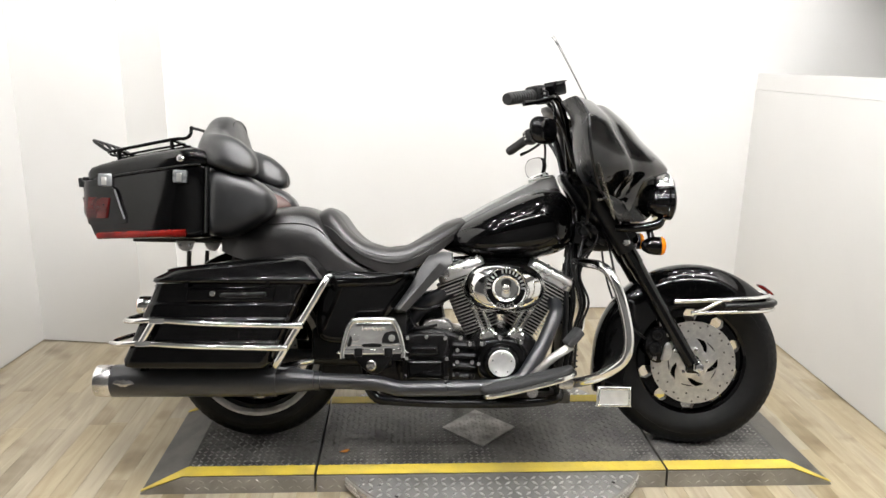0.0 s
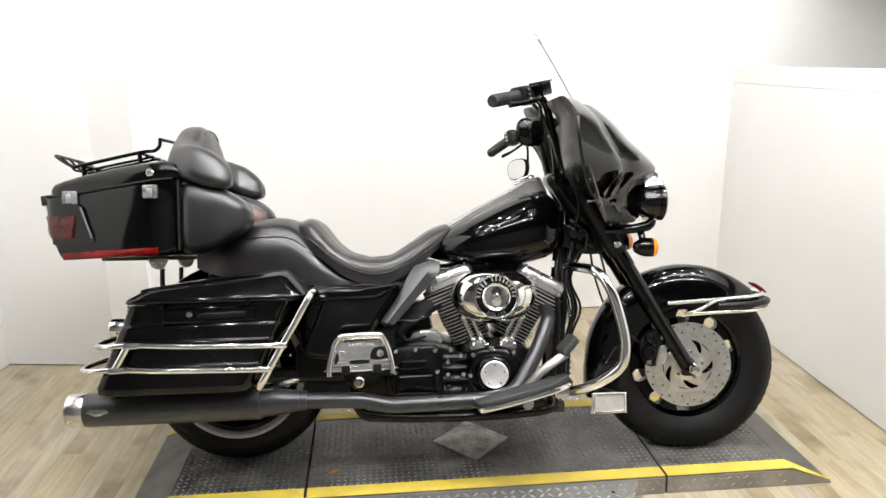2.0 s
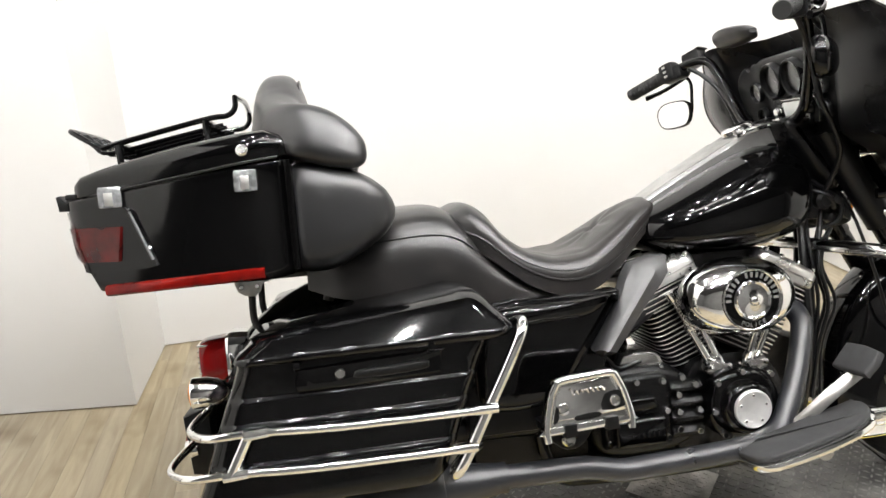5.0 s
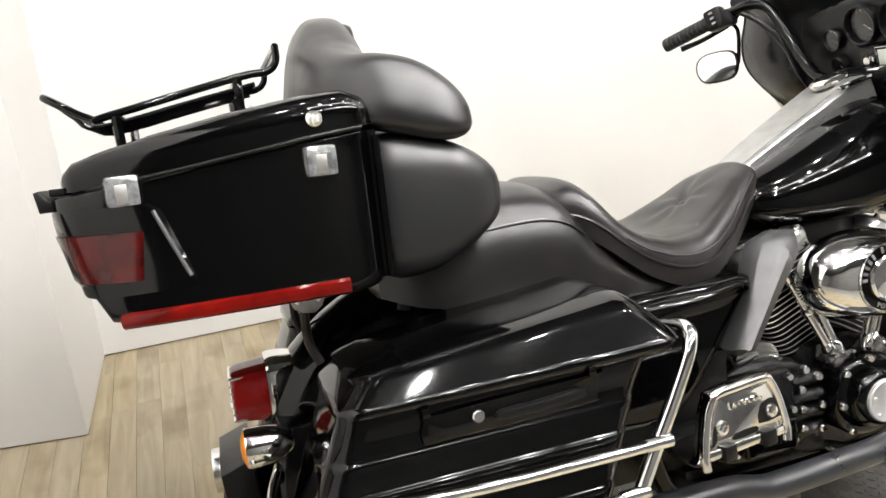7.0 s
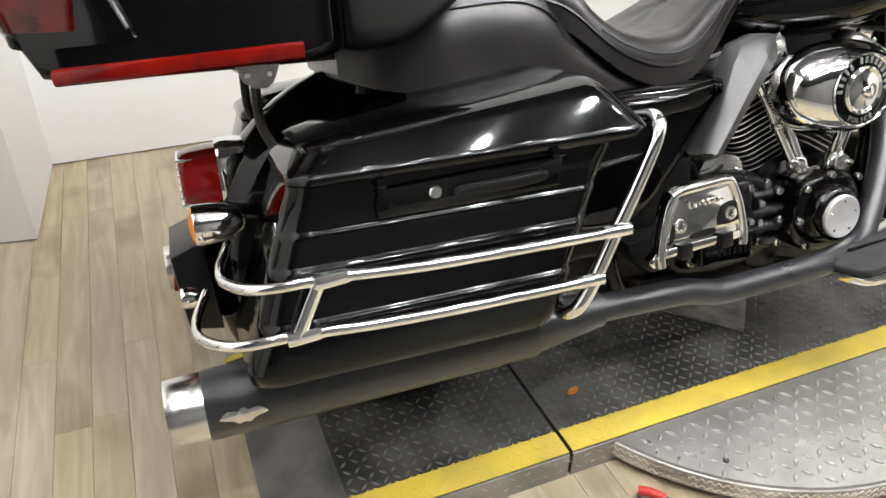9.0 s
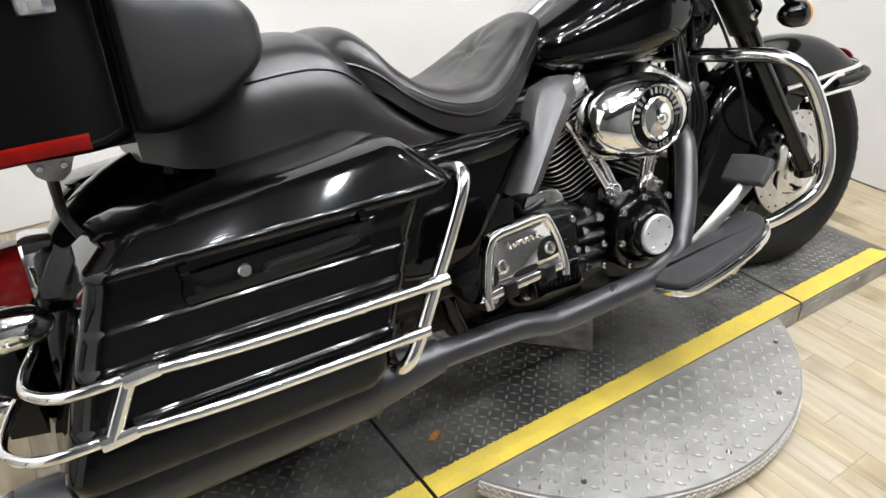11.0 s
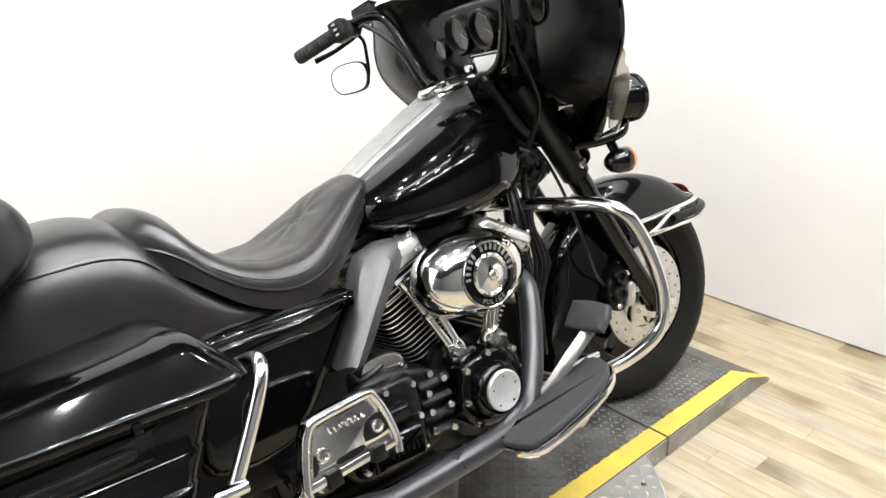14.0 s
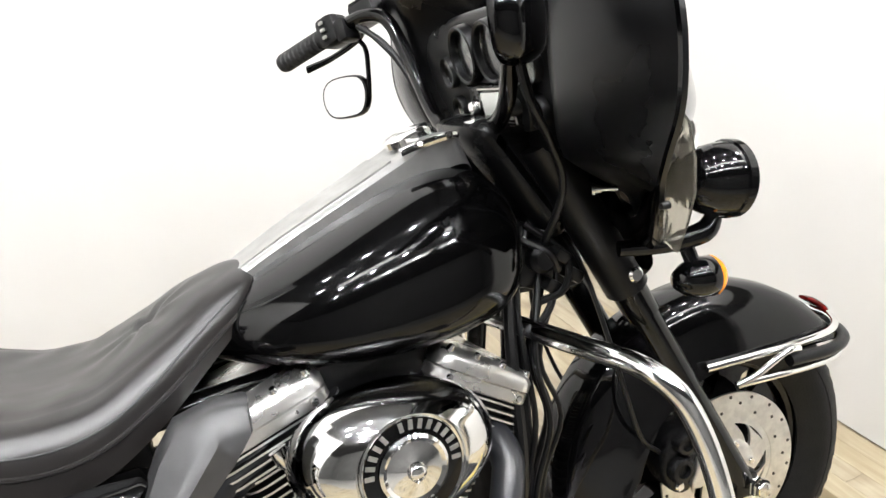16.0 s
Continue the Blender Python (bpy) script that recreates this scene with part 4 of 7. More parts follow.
tagged(trunk, "gloss black hard tour trunk with red lamps")


def wrap(bm, s, top, bottom, thick):
    """A band between two paths (x, half width, z) round a corner, with a thickness inward."""
    rings = []
    for (x0, w0, z0), (x1, w1, z1) in zip(top, bottom):
        rings.append([(x0, s * w0, z0), (x1, s * w1, z1), (x1 + thick, s * (w1 - thick), z1), (x0 + thick, s * (w0 - thick), z0)])
    skin(bm, rings)


def trunk_ring(x, z0, z1, w, r_top, r_foot, n=5):
    out = []
    for sy, top, a0 in ((1, 1, 0), (-1, 1, 90), (-1, 0, 180), (1, 0, 270)):
        r = r_top if top else r_foot
        for k in range(n + 1):
            a = radians(a0 + 90 * k / n)
            out.append((x, sy * (w - r) + r * math.cos(a), (z1 - r if top else z0 + r) + r * math.sin(a)))
    return out


bm = B()
skin(bm, [trunk_ring(x, z0, z1, w, 0.005, r) for x, z0, z1, w, r in (
    (-1.313, 0.852, 0.884, 0.11, 0.012), (-1.306, 0.842, 0.888, 0.15, 0.015), (-1.297, 0.805, 0.889, 0.177, 0.02), (-1.286, 0.768, 0.89, 0.196, 0.022), (-1.264, 0.745, 0.89, 0.21, 0.022), (-1.243, 0.704, 0.893, 0.218, 0.022), (-1.2, 0.697, 0.898, 0.225, 0.02), (-1.1, 0.699, 0.91, 0.255, 0.018),
    (-1.0, 0.702, 0.922, 0.278, 0.018), (-0.94, 0.702, 0.929, 0.29, 0.018), (-0.915, 0.702, 0.932, 0.2925, 0.018), (-0.895, 0.703, 0.934, 0.291, 0.02), (-0.876, 0.705, 0.936, 0.286, 0.024), (-0.86, 0.708, 0.937, 0.278, 0.028), (-0.85, 0.715, 0.932, 0.264, 0.03))])
part("trunk_body", bm, PAINT, trunk)
bm = B()
skin(bm, [trunk_ring(x, z0 - 0.001, z1, w, r, 0.003) for x, z0, z1, w, r in (
    (-1.284, 0.895, 0.913, 0.17, 0.006), (-1.277, 0.894, 0.922, 0.19, 0.01), (-1.262, 0.894, 0.935, 0.205, 0.016), (-1.225, 0.899, 0.946, 0.217, 0.018), (-1.15, 0.908, 0.962, 0.242, 0.024), (-1.05, 0.92, 0.98, 0.268, 0.03), (-0.95, 0.932, 0.993, 0.29, 0.034),
    (-0.89, 0.938, 0.997, 0.298, 0.034), (-0.862, 0.943, 0.985, 0.29, 0.02), (-0.842, 0.946, 0.964, 0.272, 0.008))])
part("trunk_lid", bm, PAINT, trunk)
for s in (-1, 1):
    bm = B()
    tube(bm, [(-1.252, s * 0.203, 0.894), (-1.2, s * 0.229, 0.9), (-1.1, s * 0.259, 0.912), (-1.0, s * 0.282, 0.925), (-0.93, s * 0.296, 0.934), (-0.868, s * 0.296, 0.94)], 0.003, 8, 4)
    part("lid_seal", bm, SATIN, trunk)
    bm = B()
    tube(bm, [(-0.852, s * 0.272, 0.72), (-0.852, s * 0.274, 0.935)], 0.008, 8, 1)
    part("corner_bead", bm, PAINT, trunk)
    for x, y, z, nm in ((-0.932, 0.291, 0.899, "clear"), (-1.199, 0.229, 0.889, "clear")):
        bm = B()
        box(bm, (x, s * (y + 0.006), z), (0.044, 0.024, 0.043), 0.006, pose(0, 0, 0, 0, 0, -15 * s if x < -1 else -9 * s))
        ml = part("marker_lamp", bm, SILVER_LENS, trunk, "small clear marker lamp")
        bm = B()
        box(bm, (x, s * (y + 0.0175), z - 0.004), (0.016, 0.003, 0.026), 0.001, pose(0, 0, 0, 0, 0, -15 * s if x < -1 else -9 * s))
        part("bulb_shadow", bm, STEEL, ml)
    bm = B()
    lathe(bm, [(0.0115, 0), (0.0115, 0.006), (0.008, 0.009), (0.0, 0.009)], (-0.933, s * 0.291, 0.957), (0, s, 0.15), 20)
    part("trunk_lock", bm, DULL_CHROME, trunk, "round chrome lock")
    # tail corner lamp and its bezel
    bm = B()
    wrap(bm, s, [(-1.307, 0.15, 0.866), (-1.3, 0.178, 0.866), (-1.286, 0.203, 0.868), (-1.258, 0.219, 0.87), (-1.175, 0.243, 0.868), (-1.16, 0.247, 0.858)],
         [(-1.281, 0.15, 0.748), (-1.278, 0.178, 0.747), (-1.27, 0.2, 0.745), (-1.252, 0.217, 0.742), (-1.14, 0.248, 0.745), (-1.12, 0.254, 0.75)], 0.012)
    bz = part("lamp_bezel", bm, PAINT, trunk)
    bm = B()
    tube(bm, [(-1.163, s * 0.2475, 0.858), (-1.143, s * 0.252, 0.805), (-1.126, s * 0.256, 0.762)], 0.0032, 6, 1)
    part("bezel_edge", bm, SHIELD, bz)
    bm = B()
    wrap(bm, s, [(-1.309, 0.1, 0.835), (-1.304, 0.165, 0.835), (-1.29, 0.2, 0.834), (-1.26, 0.222, 0.833), (-1.183, 0.2435, 0.831)],
         [(-1.292, 0.1, 0.767), (-1.288, 0.165, 0.767), (-1.277, 0.198, 0.766), (-1.258, 0.22, 0.765), (-1.195, 0.24, 0.763)], 0.008)
    part("corner_lamp", bm, RED_DARK, trunk, "red wrap-round corner lamp")
    bm = B()
    tube(bm, [(-1.228, s * 0.218, 0.706), (-1.15, s * 0.243, 0.709), (-1.05, s * 0.268, 0.713), (-0.95, s * 0.29, 0.717), (-0.912, s * 0.294, 0.718)], 0.0115, 8, 3, 0.7)
    part("side_reflector", bm, RED_STRIP, trunk, "long red reflector strip")
bm = B()
prism(bm, [(-1.318, 0.87), (-1.322, 0.9), (-1.314, 0.902), (-1.302, 0.886), (-1.28, 0.888), (-1.28, 0.87)], -0.17, 0.17, 0.003)
box(bm, (-1.284, 0, 0.897), (0.03, 0.37, 0.012), 0.004)
part("hinge_bar", bm, SATIN, trunk)
# support under the trunk
bm = B()
for s in (-1, 1):
    tube(bm, [(-0.965, s * 0.1, 0.66), (-0.965, s * 0.1, 0.6), (-0.95, s * 0.1, 0.56)], 0.008, 8, 4)
    tube(bm, [(-0.78, s * 0.12, 0.70), (-0.8, s * 0.12, 0.63)], 0.012, 8, 1)
box(bm, (-0.95, 0, 0.695), (0.4, 0.26, 0.012), 0.003)
part("trunk_bracket", bm, DARK, trunk)
for s in (-1, 1):
    bm = B()
    prism(bm, [(-0.995, 0.694), (-0.928, 0.694), (-0.94, 0.668), (-0.952, 0.658), (-0.972, 0.66), (-0.986, 0.67)], s * 0.146, s * 0.152, 0.002)
    bp = part("bracket_plate", bm, STEEL, trunk, "bare steel bracket plate")
    for x in (-0.978, -0.946):
        bm = B()
        bolt(bm, (x, s * 0.151, 0.68), (0, s, 0), 0.006, 0.006)
        part("bracket_bolt", bm, CHROME, bp)

# luggage rack
rack = new("luggage_rack")
rack.parent = bike
tagged(rack, "black tubular luggage rack on the trunk lid")
bm = B()
tube(bm, [(-0.955, 0.13, 1.085), (-0.957, 0.132, 1.06), (-0.975, 0.134, 1.045), (-1.02, 0.136, 1.04), (-1.21, 0.136, 1.0), (-1.235, 0.134, 0.998), (-1.29, 0.12, 1.032), (-1.294, 0.08, 1.036),
          (-1.294, -0.08, 1.036), (-1.29, -0.12, 1.032), (-1.235, -0.134, 0.998), (-1.21, -0.136, 1.0), (-1.02, -0.136, 1.04), (-0.975, -0.134, 1.045), (-0.957, -0.132, 1.06), (-0.955, -0.13, 1.085)], 0.006, 10, 4)
part("outer_rail", bm, PAINT, rack)
bm = B()
tube(bm, [(-0.955, 0.13, 1.083), (-0.95, 0.0, 1.09), (-0.955, -0.13, 1.083)], 0.006, 10, 4)
part("front_rail", bm, PAINT, rack)
for y in (-0.085, -0.03, 0.03, 0.085):
    bm = B()
    tube(bm, [(-0.99, y, 1.033), (-1.1, y, 1.012), (-1.23, y, 0.988), (-1.262, y, 1.006), (-1.29, y, 1.034)], 0.0045, 8, 4)
    part("slat", bm, PAINT, rack)
for x, z0, z1 in ((-1.2, 0.945, 1.0), (-1.02, 0.98, 1.04)):
    for s in (-1, 1):
        bm = B()
        tube(bm, [(x, s * 0.12, z0), (x, s * 0.128, (z0 + z1) / 2), (x, s * 0.136, z1)], 0.0075, 8, 2)
        part("post", bm, PAINT, rack)
    bm = B()
    tube(bm, [(x, -0.136, z1), (x, 0.136, z1)], 0.006, 8, 1)
    part("cross_rail", bm, PAINT, rack)

# backrest with wings, and the lower pad
back = new("backrest")
back.parent = bike
tagged(back, "charcoal leather passenger backrest with wrap-round wings")


def pad_along_y(bm, rows, steps=6, sides=28, power=3.0, taper=0.0):
    """Rows: y, x centre, z bottom, z top, half depth, lean (x shift from bottom to top)."""
    rings = []
    for y, xc, z0, z1, d, ln in spline(rows, steps):
        ring = []
        for i in range(sides):
            a = 2 * math.pi * i / sides
            ca, sa = math.cos(a), math.sin(a)
            r = (abs(ca) ** power + abs(sa) ** power) ** (-1 / power)
            zc, hz = (z0 + z1) / 2, (z1 - z0) / 2
            ring.append((xc + ca * r * d * (1 - taper * (sa * r + 1) / 2) + ln * sa * r * 0.5, y, zc + sa * r * hz))
        rings.append(ring)
    skin(bm, rings)
    return bm




def swept_pad(bm, rows, steps=6, sides=40, power=3.2, taper=0.4):
    """A pad swept along a curve in plan. Rows: x, y, z bottom, z top, half thickness."""
    rows = [tuple(float(c) for c in r) for r in spline(rows, steps)]
    rings = []
    for i, (x, y, z0, z1, d) in enumerate(rows):
        a, b = rows[max(i - 1, 0)], rows[min(i + 1, len(rows) - 1)]
        t = V(b[0] - a[0], b[1] - a[1], 0).normalized()
        out = V(t.y, -t.x, 0)
        zc, hz = (z0 + z1) / 2, (z1 - z0) / 2
        ring = []
        for k in range(sides):
            w = 2 * math.pi * k / sides
            ca, sa = math.cos(w), math.sin(w)
            r = (abs(ca) ** power + abs(sa) ** power) ** (-1 / power)
            p = V(x, y, zc + sa * r * hz) + out * ca * r * d * (1 - taper * (sa * r + 1) / 2)
            ring.append(p)
        rings.append(ring)
    skin(bm, rings)


bm = B()
half = [(-0.694, 0.258, 0.932, 0.95, 0.012), (-0.701, 0.258, 0.916, 0.97, 0.036), (-0.725, 0.256, 0.908, 1.0, 0.056), (-0.765, 0.25, 0.912, 1.03, 0.066), (-0.81, 0.236, 0.928, 1.046, 0.07), (-0.846, 0.202, 0.94, 1.055, 0.072),
        (-0.862, 0.15, 0.944, 1.08, 0.074), (-0.865, 0.09, 0.944, 1.122, 0.078), (-0.865, 0.045, 0.944, 1.138, 0.08)]
swept_pad(bm, [(x, -y, *r) for x, y, *r in half] + [(-0.865, 0, 0.944, 1.14, 0.08)] + half[::-1])
part("back_pad", bm, VINYL, back, "charcoal leather pad with wings")
bm = B()
tube(bm, [(-0.822, y, z) for y, z in ((-0.1, 1.06), (-0.085, 1.105), (-0.045, 1.122), (0.0, 1.126), (0.045, 1.122), (0.085, 1.105), (0.1, 1.06))], 0.003, 6, 4)
part("back_seam", bm, LEATHER, back)
for s in (-1, 1):
    bm = B()
    hull(bm, [(-0.848, s * 0.2, 0.712, 0.925, 0.08), (-0.82, s * 0.205, 0.706, 0.93, 0.086), (-0.77, s * 0.208, 0.712, 0.922, 0.088), (-0.71, s * 0.21, 0.742, 0.9, 0.082), (-0.668, s * 0.208, 0.772, 0.87, 0.066), (-0.65, s * 0.206, 0.795, 0.845, 0.042), (-0.643, s * 0.205, 0.812, 0.828, 0.015)], 40, 6, 4.2)
    part("lower_wing", bm, VINYL, back, "charcoal leather lower pad")
    bm = B()
    hull(bm, [(-0.83, s * 0.155, 0.74, 0.905, 0.04), (-0.77, s * 0.155, 0.745, 0.9, 0.045), (-0.71, s * 0.157, 0.77, 0.88, 0.042), (-0.675, s * 0.16, 0.79, 0.858, 0.03), (-0.66, s * 0.162, 0.81, 0.84, 0.012)], 24, 5, 2.8)
    part("inner_pad", bm, WORN_PAD, back, "worn reddish brown leather inner pad")
    bm = B()
    tube(bm, [(-0.848, s * 0.283, 0.72), (-0.848, s * 0.285, 0.925)], 0.006, 8, 1)
    part("edge_bead", bm, PAINT, back)
bm = B()
pad_along_y(bm, [(-0.2, -0.86, 0.72, 0.92, 0.035, 0), (0, -0.865, 0.72, 0.925, 0.035, 0), (0.2, -0.86, 0.72, 0.92, 0.035, 0)])
part("lower_pad", bm, WORN_PAD, back, "worn reddish brown leather lumbar pad")

# ---- tank
bm = B()
hull(bm, [(-0.098, 0, 0.695, 0.735, 0.03, 2.2, 0.5), (-0.08, 0, 0.68, 0.745, 0.06, 2.3, 0.45), (-0.03, 0, 0.664, 0.768, 0.12, 2.4, 0.38), (0.05, 0, 0.65, 0.81, 0.167, 2.6, 0.36), (0.13, 0, 0.645, 0.85, 0.19, 2.7, 0.36), (0.21, 0, 0.648, 0.885, 0.197, 2.7, 0.36),
          (0.27, 0, 0.656, 0.9, 0.194, 2.7, 0.38), (0.32, 0, 0.67, 0.895, 0.18, 2.6, 0.4), (0.352, 0, 0.69, 0.872, 0.152, 2.5, 0.44), (0.371, 0, 0.72, 0.835, 0.1, 2.4, 0.48), (0.378, 0, 0.75, 0.8, 0.045, 2.3, 0.5)], 36, 6)
tank = part("fuel_tank", bm, PAINT, bike, "gloss black fuel tank")
bm = B()
rings = []
for x, z, w in spline([(-0.05, 0.764, 0.036), (-0.03, 0.78, 0.047), (0.06, 0.832, 0.058), (0.15, 0.879, 0.064), (0.22, 0.916, 0.07), (0.27, 0.94, 0.073), (0.3, 0.944, 0.069), (0.318, 0.931, 0.052)], 5):
    rings.append([(x + 0.016, -w, z - 0.045), (x, -w, z - 0.006), (x, -w * 0.93, z - 0.001), (x, -w * 0.8, z + 0.002), (x, w * 0.8, z + 0.002), (x, w * 0.93, z - 0.001), (x, w, z - 0.006), (x + 0.016, w, z - 0.045)])
skin(bm, rings)
con = part("tank_console", bm, CONSOLE, tank, "satin silver tank console")
bm = B()
rings = []
for x, z, w in spline([(-0.02, 0.7855, 0.04), (0.06, 0.832, 0.047), (0.15, 0.879, 0.052), (0.205, 0.908, 0.055)], 5):
    rings.append([(x, -w, z + 0.0015), (x, -w, z + 0.005), (x, w, z + 0.005), (x, w, z + 0.0015)])
skin(bm, rings)
part("console_insert", bm, CONSOLE, con, "brushed grey console strip")
bm = B()
lathe(bm, [(0.04, -0.004), (0.04, 0.006), (0.034, 0.011), (0.02, 0.013), (0.0, 0.013)], (0.258, 0, 0.942), (-0.35, 0, 1), 36)
part("ignition_cap", bm, CHROME, con, "round chrome switch cap")
bm = B()
tube(bm, [(0.215, -0.069, 0.922), (0.24, -0.072, 0.93), (0.29, -0.072, 0.941), (0.305, -0.064, 0.941)], 0.006, 8, 3)
part("console_edge", bm, CHROME, con)

# ---------------------------------------------------------------- the motorcycle: engine
eng = new("engine")
eng.parent = bike
tagged(eng, "black air-cooled V-twin engine with chrome covers")
bm = B()
prism(bm, smooth_outline([(-0.02, 0.24), (0.02, 0.38), (0.08, 0.41), (0.17, 0.41), (0.24, 0.37), (0.27, 0.28), (0.23, 0.19), (0.1, 0.165), (0.0, 0.18)], 3), -0.14, 0.14, 0.015)
part("crankcase", bm, WRINKLE, eng, "wrinkle black crankcase")
bm = B()
prism(bm, smooth_outline([(0.035, 0.33), (0.055, 0.375), (0.1, 0.388), (0.16, 0.385), (0.195, 0.35), (0.208, 0.3), (0.19, 0.25), (0.13, 0.222), (0.07, 0.23), (0.035, 0.27)], 3), -0.13, -0.218, 0.02, 4)
cc = part("cam_cover", bm, PAINT, eng, "gloss black cam cover")
bm = B()
lathe(bm, [(0.062, 0.0), (0.06, 0.02), (0.052, 0.03), (0.048, 0.032), (0.0, 0.032)], (0.115, -0.213, 0.306), (0, -1, 0), 40)
part("cam_boss", bm, PAINT, cc)
bm = B()
lathe(bm, [(0.044, 0.0), (0.044, 0.006), (0.041, 0.008), (0.038, 0.0065), (0.0, 0.0075)], (0.115, -0.246, 0.306), (0, -1, 0), 40)
tc = part("timer_cover", bm, BRIGHT_DISC, cc, "round bright timer cover")
bm = B()
for k in range(5):
    a = 2 * math.pi * k / 5 + 0.3
    bolt(bm, (0.115 + 0.032 * math.cos(a), -0.253, 0.306 + 0.032 * math.sin(a)), (0, -1, 0), 0.003, 0.002)
tagged(part("cover_rivet", bm, CHROME, tc), kind="stuff")
for x, z in ((0.05, 0.365), (0.18, 0.372), (0.2, 0.3), (0.17, 0.24), (0.06, 0.245), (0.04, 0.3), (0.11, 0.385)):
    bm = B()
    bolt(bm, (x, -0.215, z), (0, -1, 0), 0.0085, 0.011)
    part("cover_bolt", bm, CHROME, cc)

CYL = {"rear": (V(0.06, 0, 0.4), V(-0.012, 0, 0.588)), "front": (V(0.187, 0, 0.4), V(0.28, 0, 0.573))}
for name, (lo, hi) in CYL.items():
    ax = (hi - lo).normalized()
    side = V(ax.z, 0, -ax.x)
    cyl = new("cylinder")
    cyl.parent = eng
    bm = B()
    n = 17
    m0 = Matrix((side.to_4d(), V(0, 1, 0).to_4d(), ax.to_4d(), V(0, 0, 0).to_4d())).transposed()
    m0[3] = (0, 0, 0, 1)
    rings = []
    for z, w, d in ((0.0, 0.054, 0.1), (0.7, 0.063, 0.1), (0.72, 0.085, 0.112), (1.0, 0.087, 0.112)):
        m = Matrix.Translation(lo.lerp(hi, z)) @ m0
        rings.append([m @ V(p[0], p[1], 0) for p in rounded_ring(-w, w, -d, d, 0.03, lambda x: 0, 4)])
    skin(bm, rings)
    part("barrel", bm, FIN, cyl)
    for k in range(n):
        bm = B()
        c = lo.lerp(hi, (k + 0.5) / n)
        w = 0.064 + 0.010 * min(1, k / 6) + (0.025 if k > 12 else 0)
        dp = 0.114 if k <= 12 else 0.126
        m = Matrix.Translation(c) @ m0
        rings = []
        for z, g in ((-0.002, 0.003), (-0.0016, 0.0), (0.0016, 0.0), (0.002, 0.003)):
            rings.append([m @ V(p[0], p[1], z) for p in rounded_ring(-w + g, w - g, -dp + g, dp - g, 0.03, lambda x: 0, 4)])
        skin(bm, rings)
        fin = part("cooling_fin", bm, [FIN, FIN_EDGE], cyl, "", True, 30)
        for p in fin.data.polygons:
            lx = m0.to_3x3().transposed() @ p.normal
            if abs(lx.z) < 0.35:
                p.material_index = 1
    # rocker boxes
    bm = B()
    m = Matrix.Translation(hi) @ m0
    rings = []
    for z, w, d in ((0.0, 0.082, 0.13), (0.003, 0.085, 0.134), (0.018, 0.085, 0.134), (0.02, 0.083, 0.132)):
        rings.append([m @ V(p[0], p[1], z) for p in rounded_ring(-w, w, -d, d, 0.022, lambda x: 0, 5)])
    skin(bm, rings)
    rh = part("rocker_housing", bm, SILVER, eng, "chrome rocker housing")
    bm = B()
    rings = []
    for z, w, d in ((0.0205, 0.082, 0.132), (0.022, 0.086, 0.137), (0.036, 0.086, 0.137), (0.044, 0.083, 0.132), (0.05, 0.075, 0.12), (0.053, 0.06, 0.104), (0.054, 0.04, 0.08)):
        rings.append([m @ V(p[0], p[1], z) for p in rounded_ring(-w, w, -d, d, 0.026, lambda x: 0, 5)])
    skin(bm, rings)
    rb = part("rocker_cover", bm, SILVER, rh, "chrome rocker cover")
    for u in (-0.068, -0.023, 0.023, 0.068):
        bm = B()
        bolt(bm, m @ V(u, -0.122, 0.038), m0.to_3x3() @ V(0, -0.25, 1), 0.0065, 0.016)
        part("cover_bolt", bm, CHROME, rh)
    for u in (-0.06, 0.06):
        bm = B()
        bolt(bm, m @ V(u, -0.136, 0.011), m0.to_3x3() @ V(0, -1, 0), 0.006, 0.006)
        part("housing_bolt", bm, CHROME, rh)
    bm = B()
    box(bm, (0, 0, 0), (0.17, 0.2, 0.012), 0.004, m0)
    bmesh.ops.translate(bm, vec=hi + ax * 0.006, verts=bm.verts)
    part("cylinder_head", bm, FIN, eng)
    # pushrod tubes
    foot = V(0.075, -0.172, 0.395) if name == "rear" else V(0.165, -0.172, 0.395)
    for k, dx in enumerate((-0.022, 0.016)):
        top = hi + V(dx + (0.02 if name == "rear" else -0.03), -0.136, -0.02)
        bot = foot + V(dx * 0.6, 0.006 * k, 0)
        bm = B()
        tube(bm, [bot, bot.lerp(top, 0.5)], 0.0095, 12, 1)
        tube(bm, [bot.lerp(top, 0.48), top], 0.0075, 12, 1)
        d = (top - bot).normalized()
        lathe(bm, [(0.012, -0.012), (0.0135, 0.0), (0.0135, 0.014), (0.0095, 0.022)], bot, d, 14)
        lathe(bm, [(0.0095, 0.0), (0.0125, 0.004), (0.0125, 0.012), (0.0095, 0.016)], bot.lerp(top, 0.47), d, 14)
        lathe(bm, [(0.0075, -0.026), (0.0115, -0.02), (0.0125, 0.0)], top, d, 14)
        part("pushrod_tube", bm, CHROME, eng, "chrome pushrod tube")
    bm = B()
    dn = V(foot.x, -0.165, 0.385)
    box(bm, dn, (0.06, 0.045, 0.034), 0.008, pose(0, 0, 0, 0, 20 if name == "rear" else -20, 0))
    for dx in (-0.022, 0.022):
        bolt(bm, dn + V(dx, -0.02, 0.008), (0, -1, 0.4), 0.006, 0.012)
    part("tappet_block", bm, DULL_CHROME, eng, "bright tappet block")

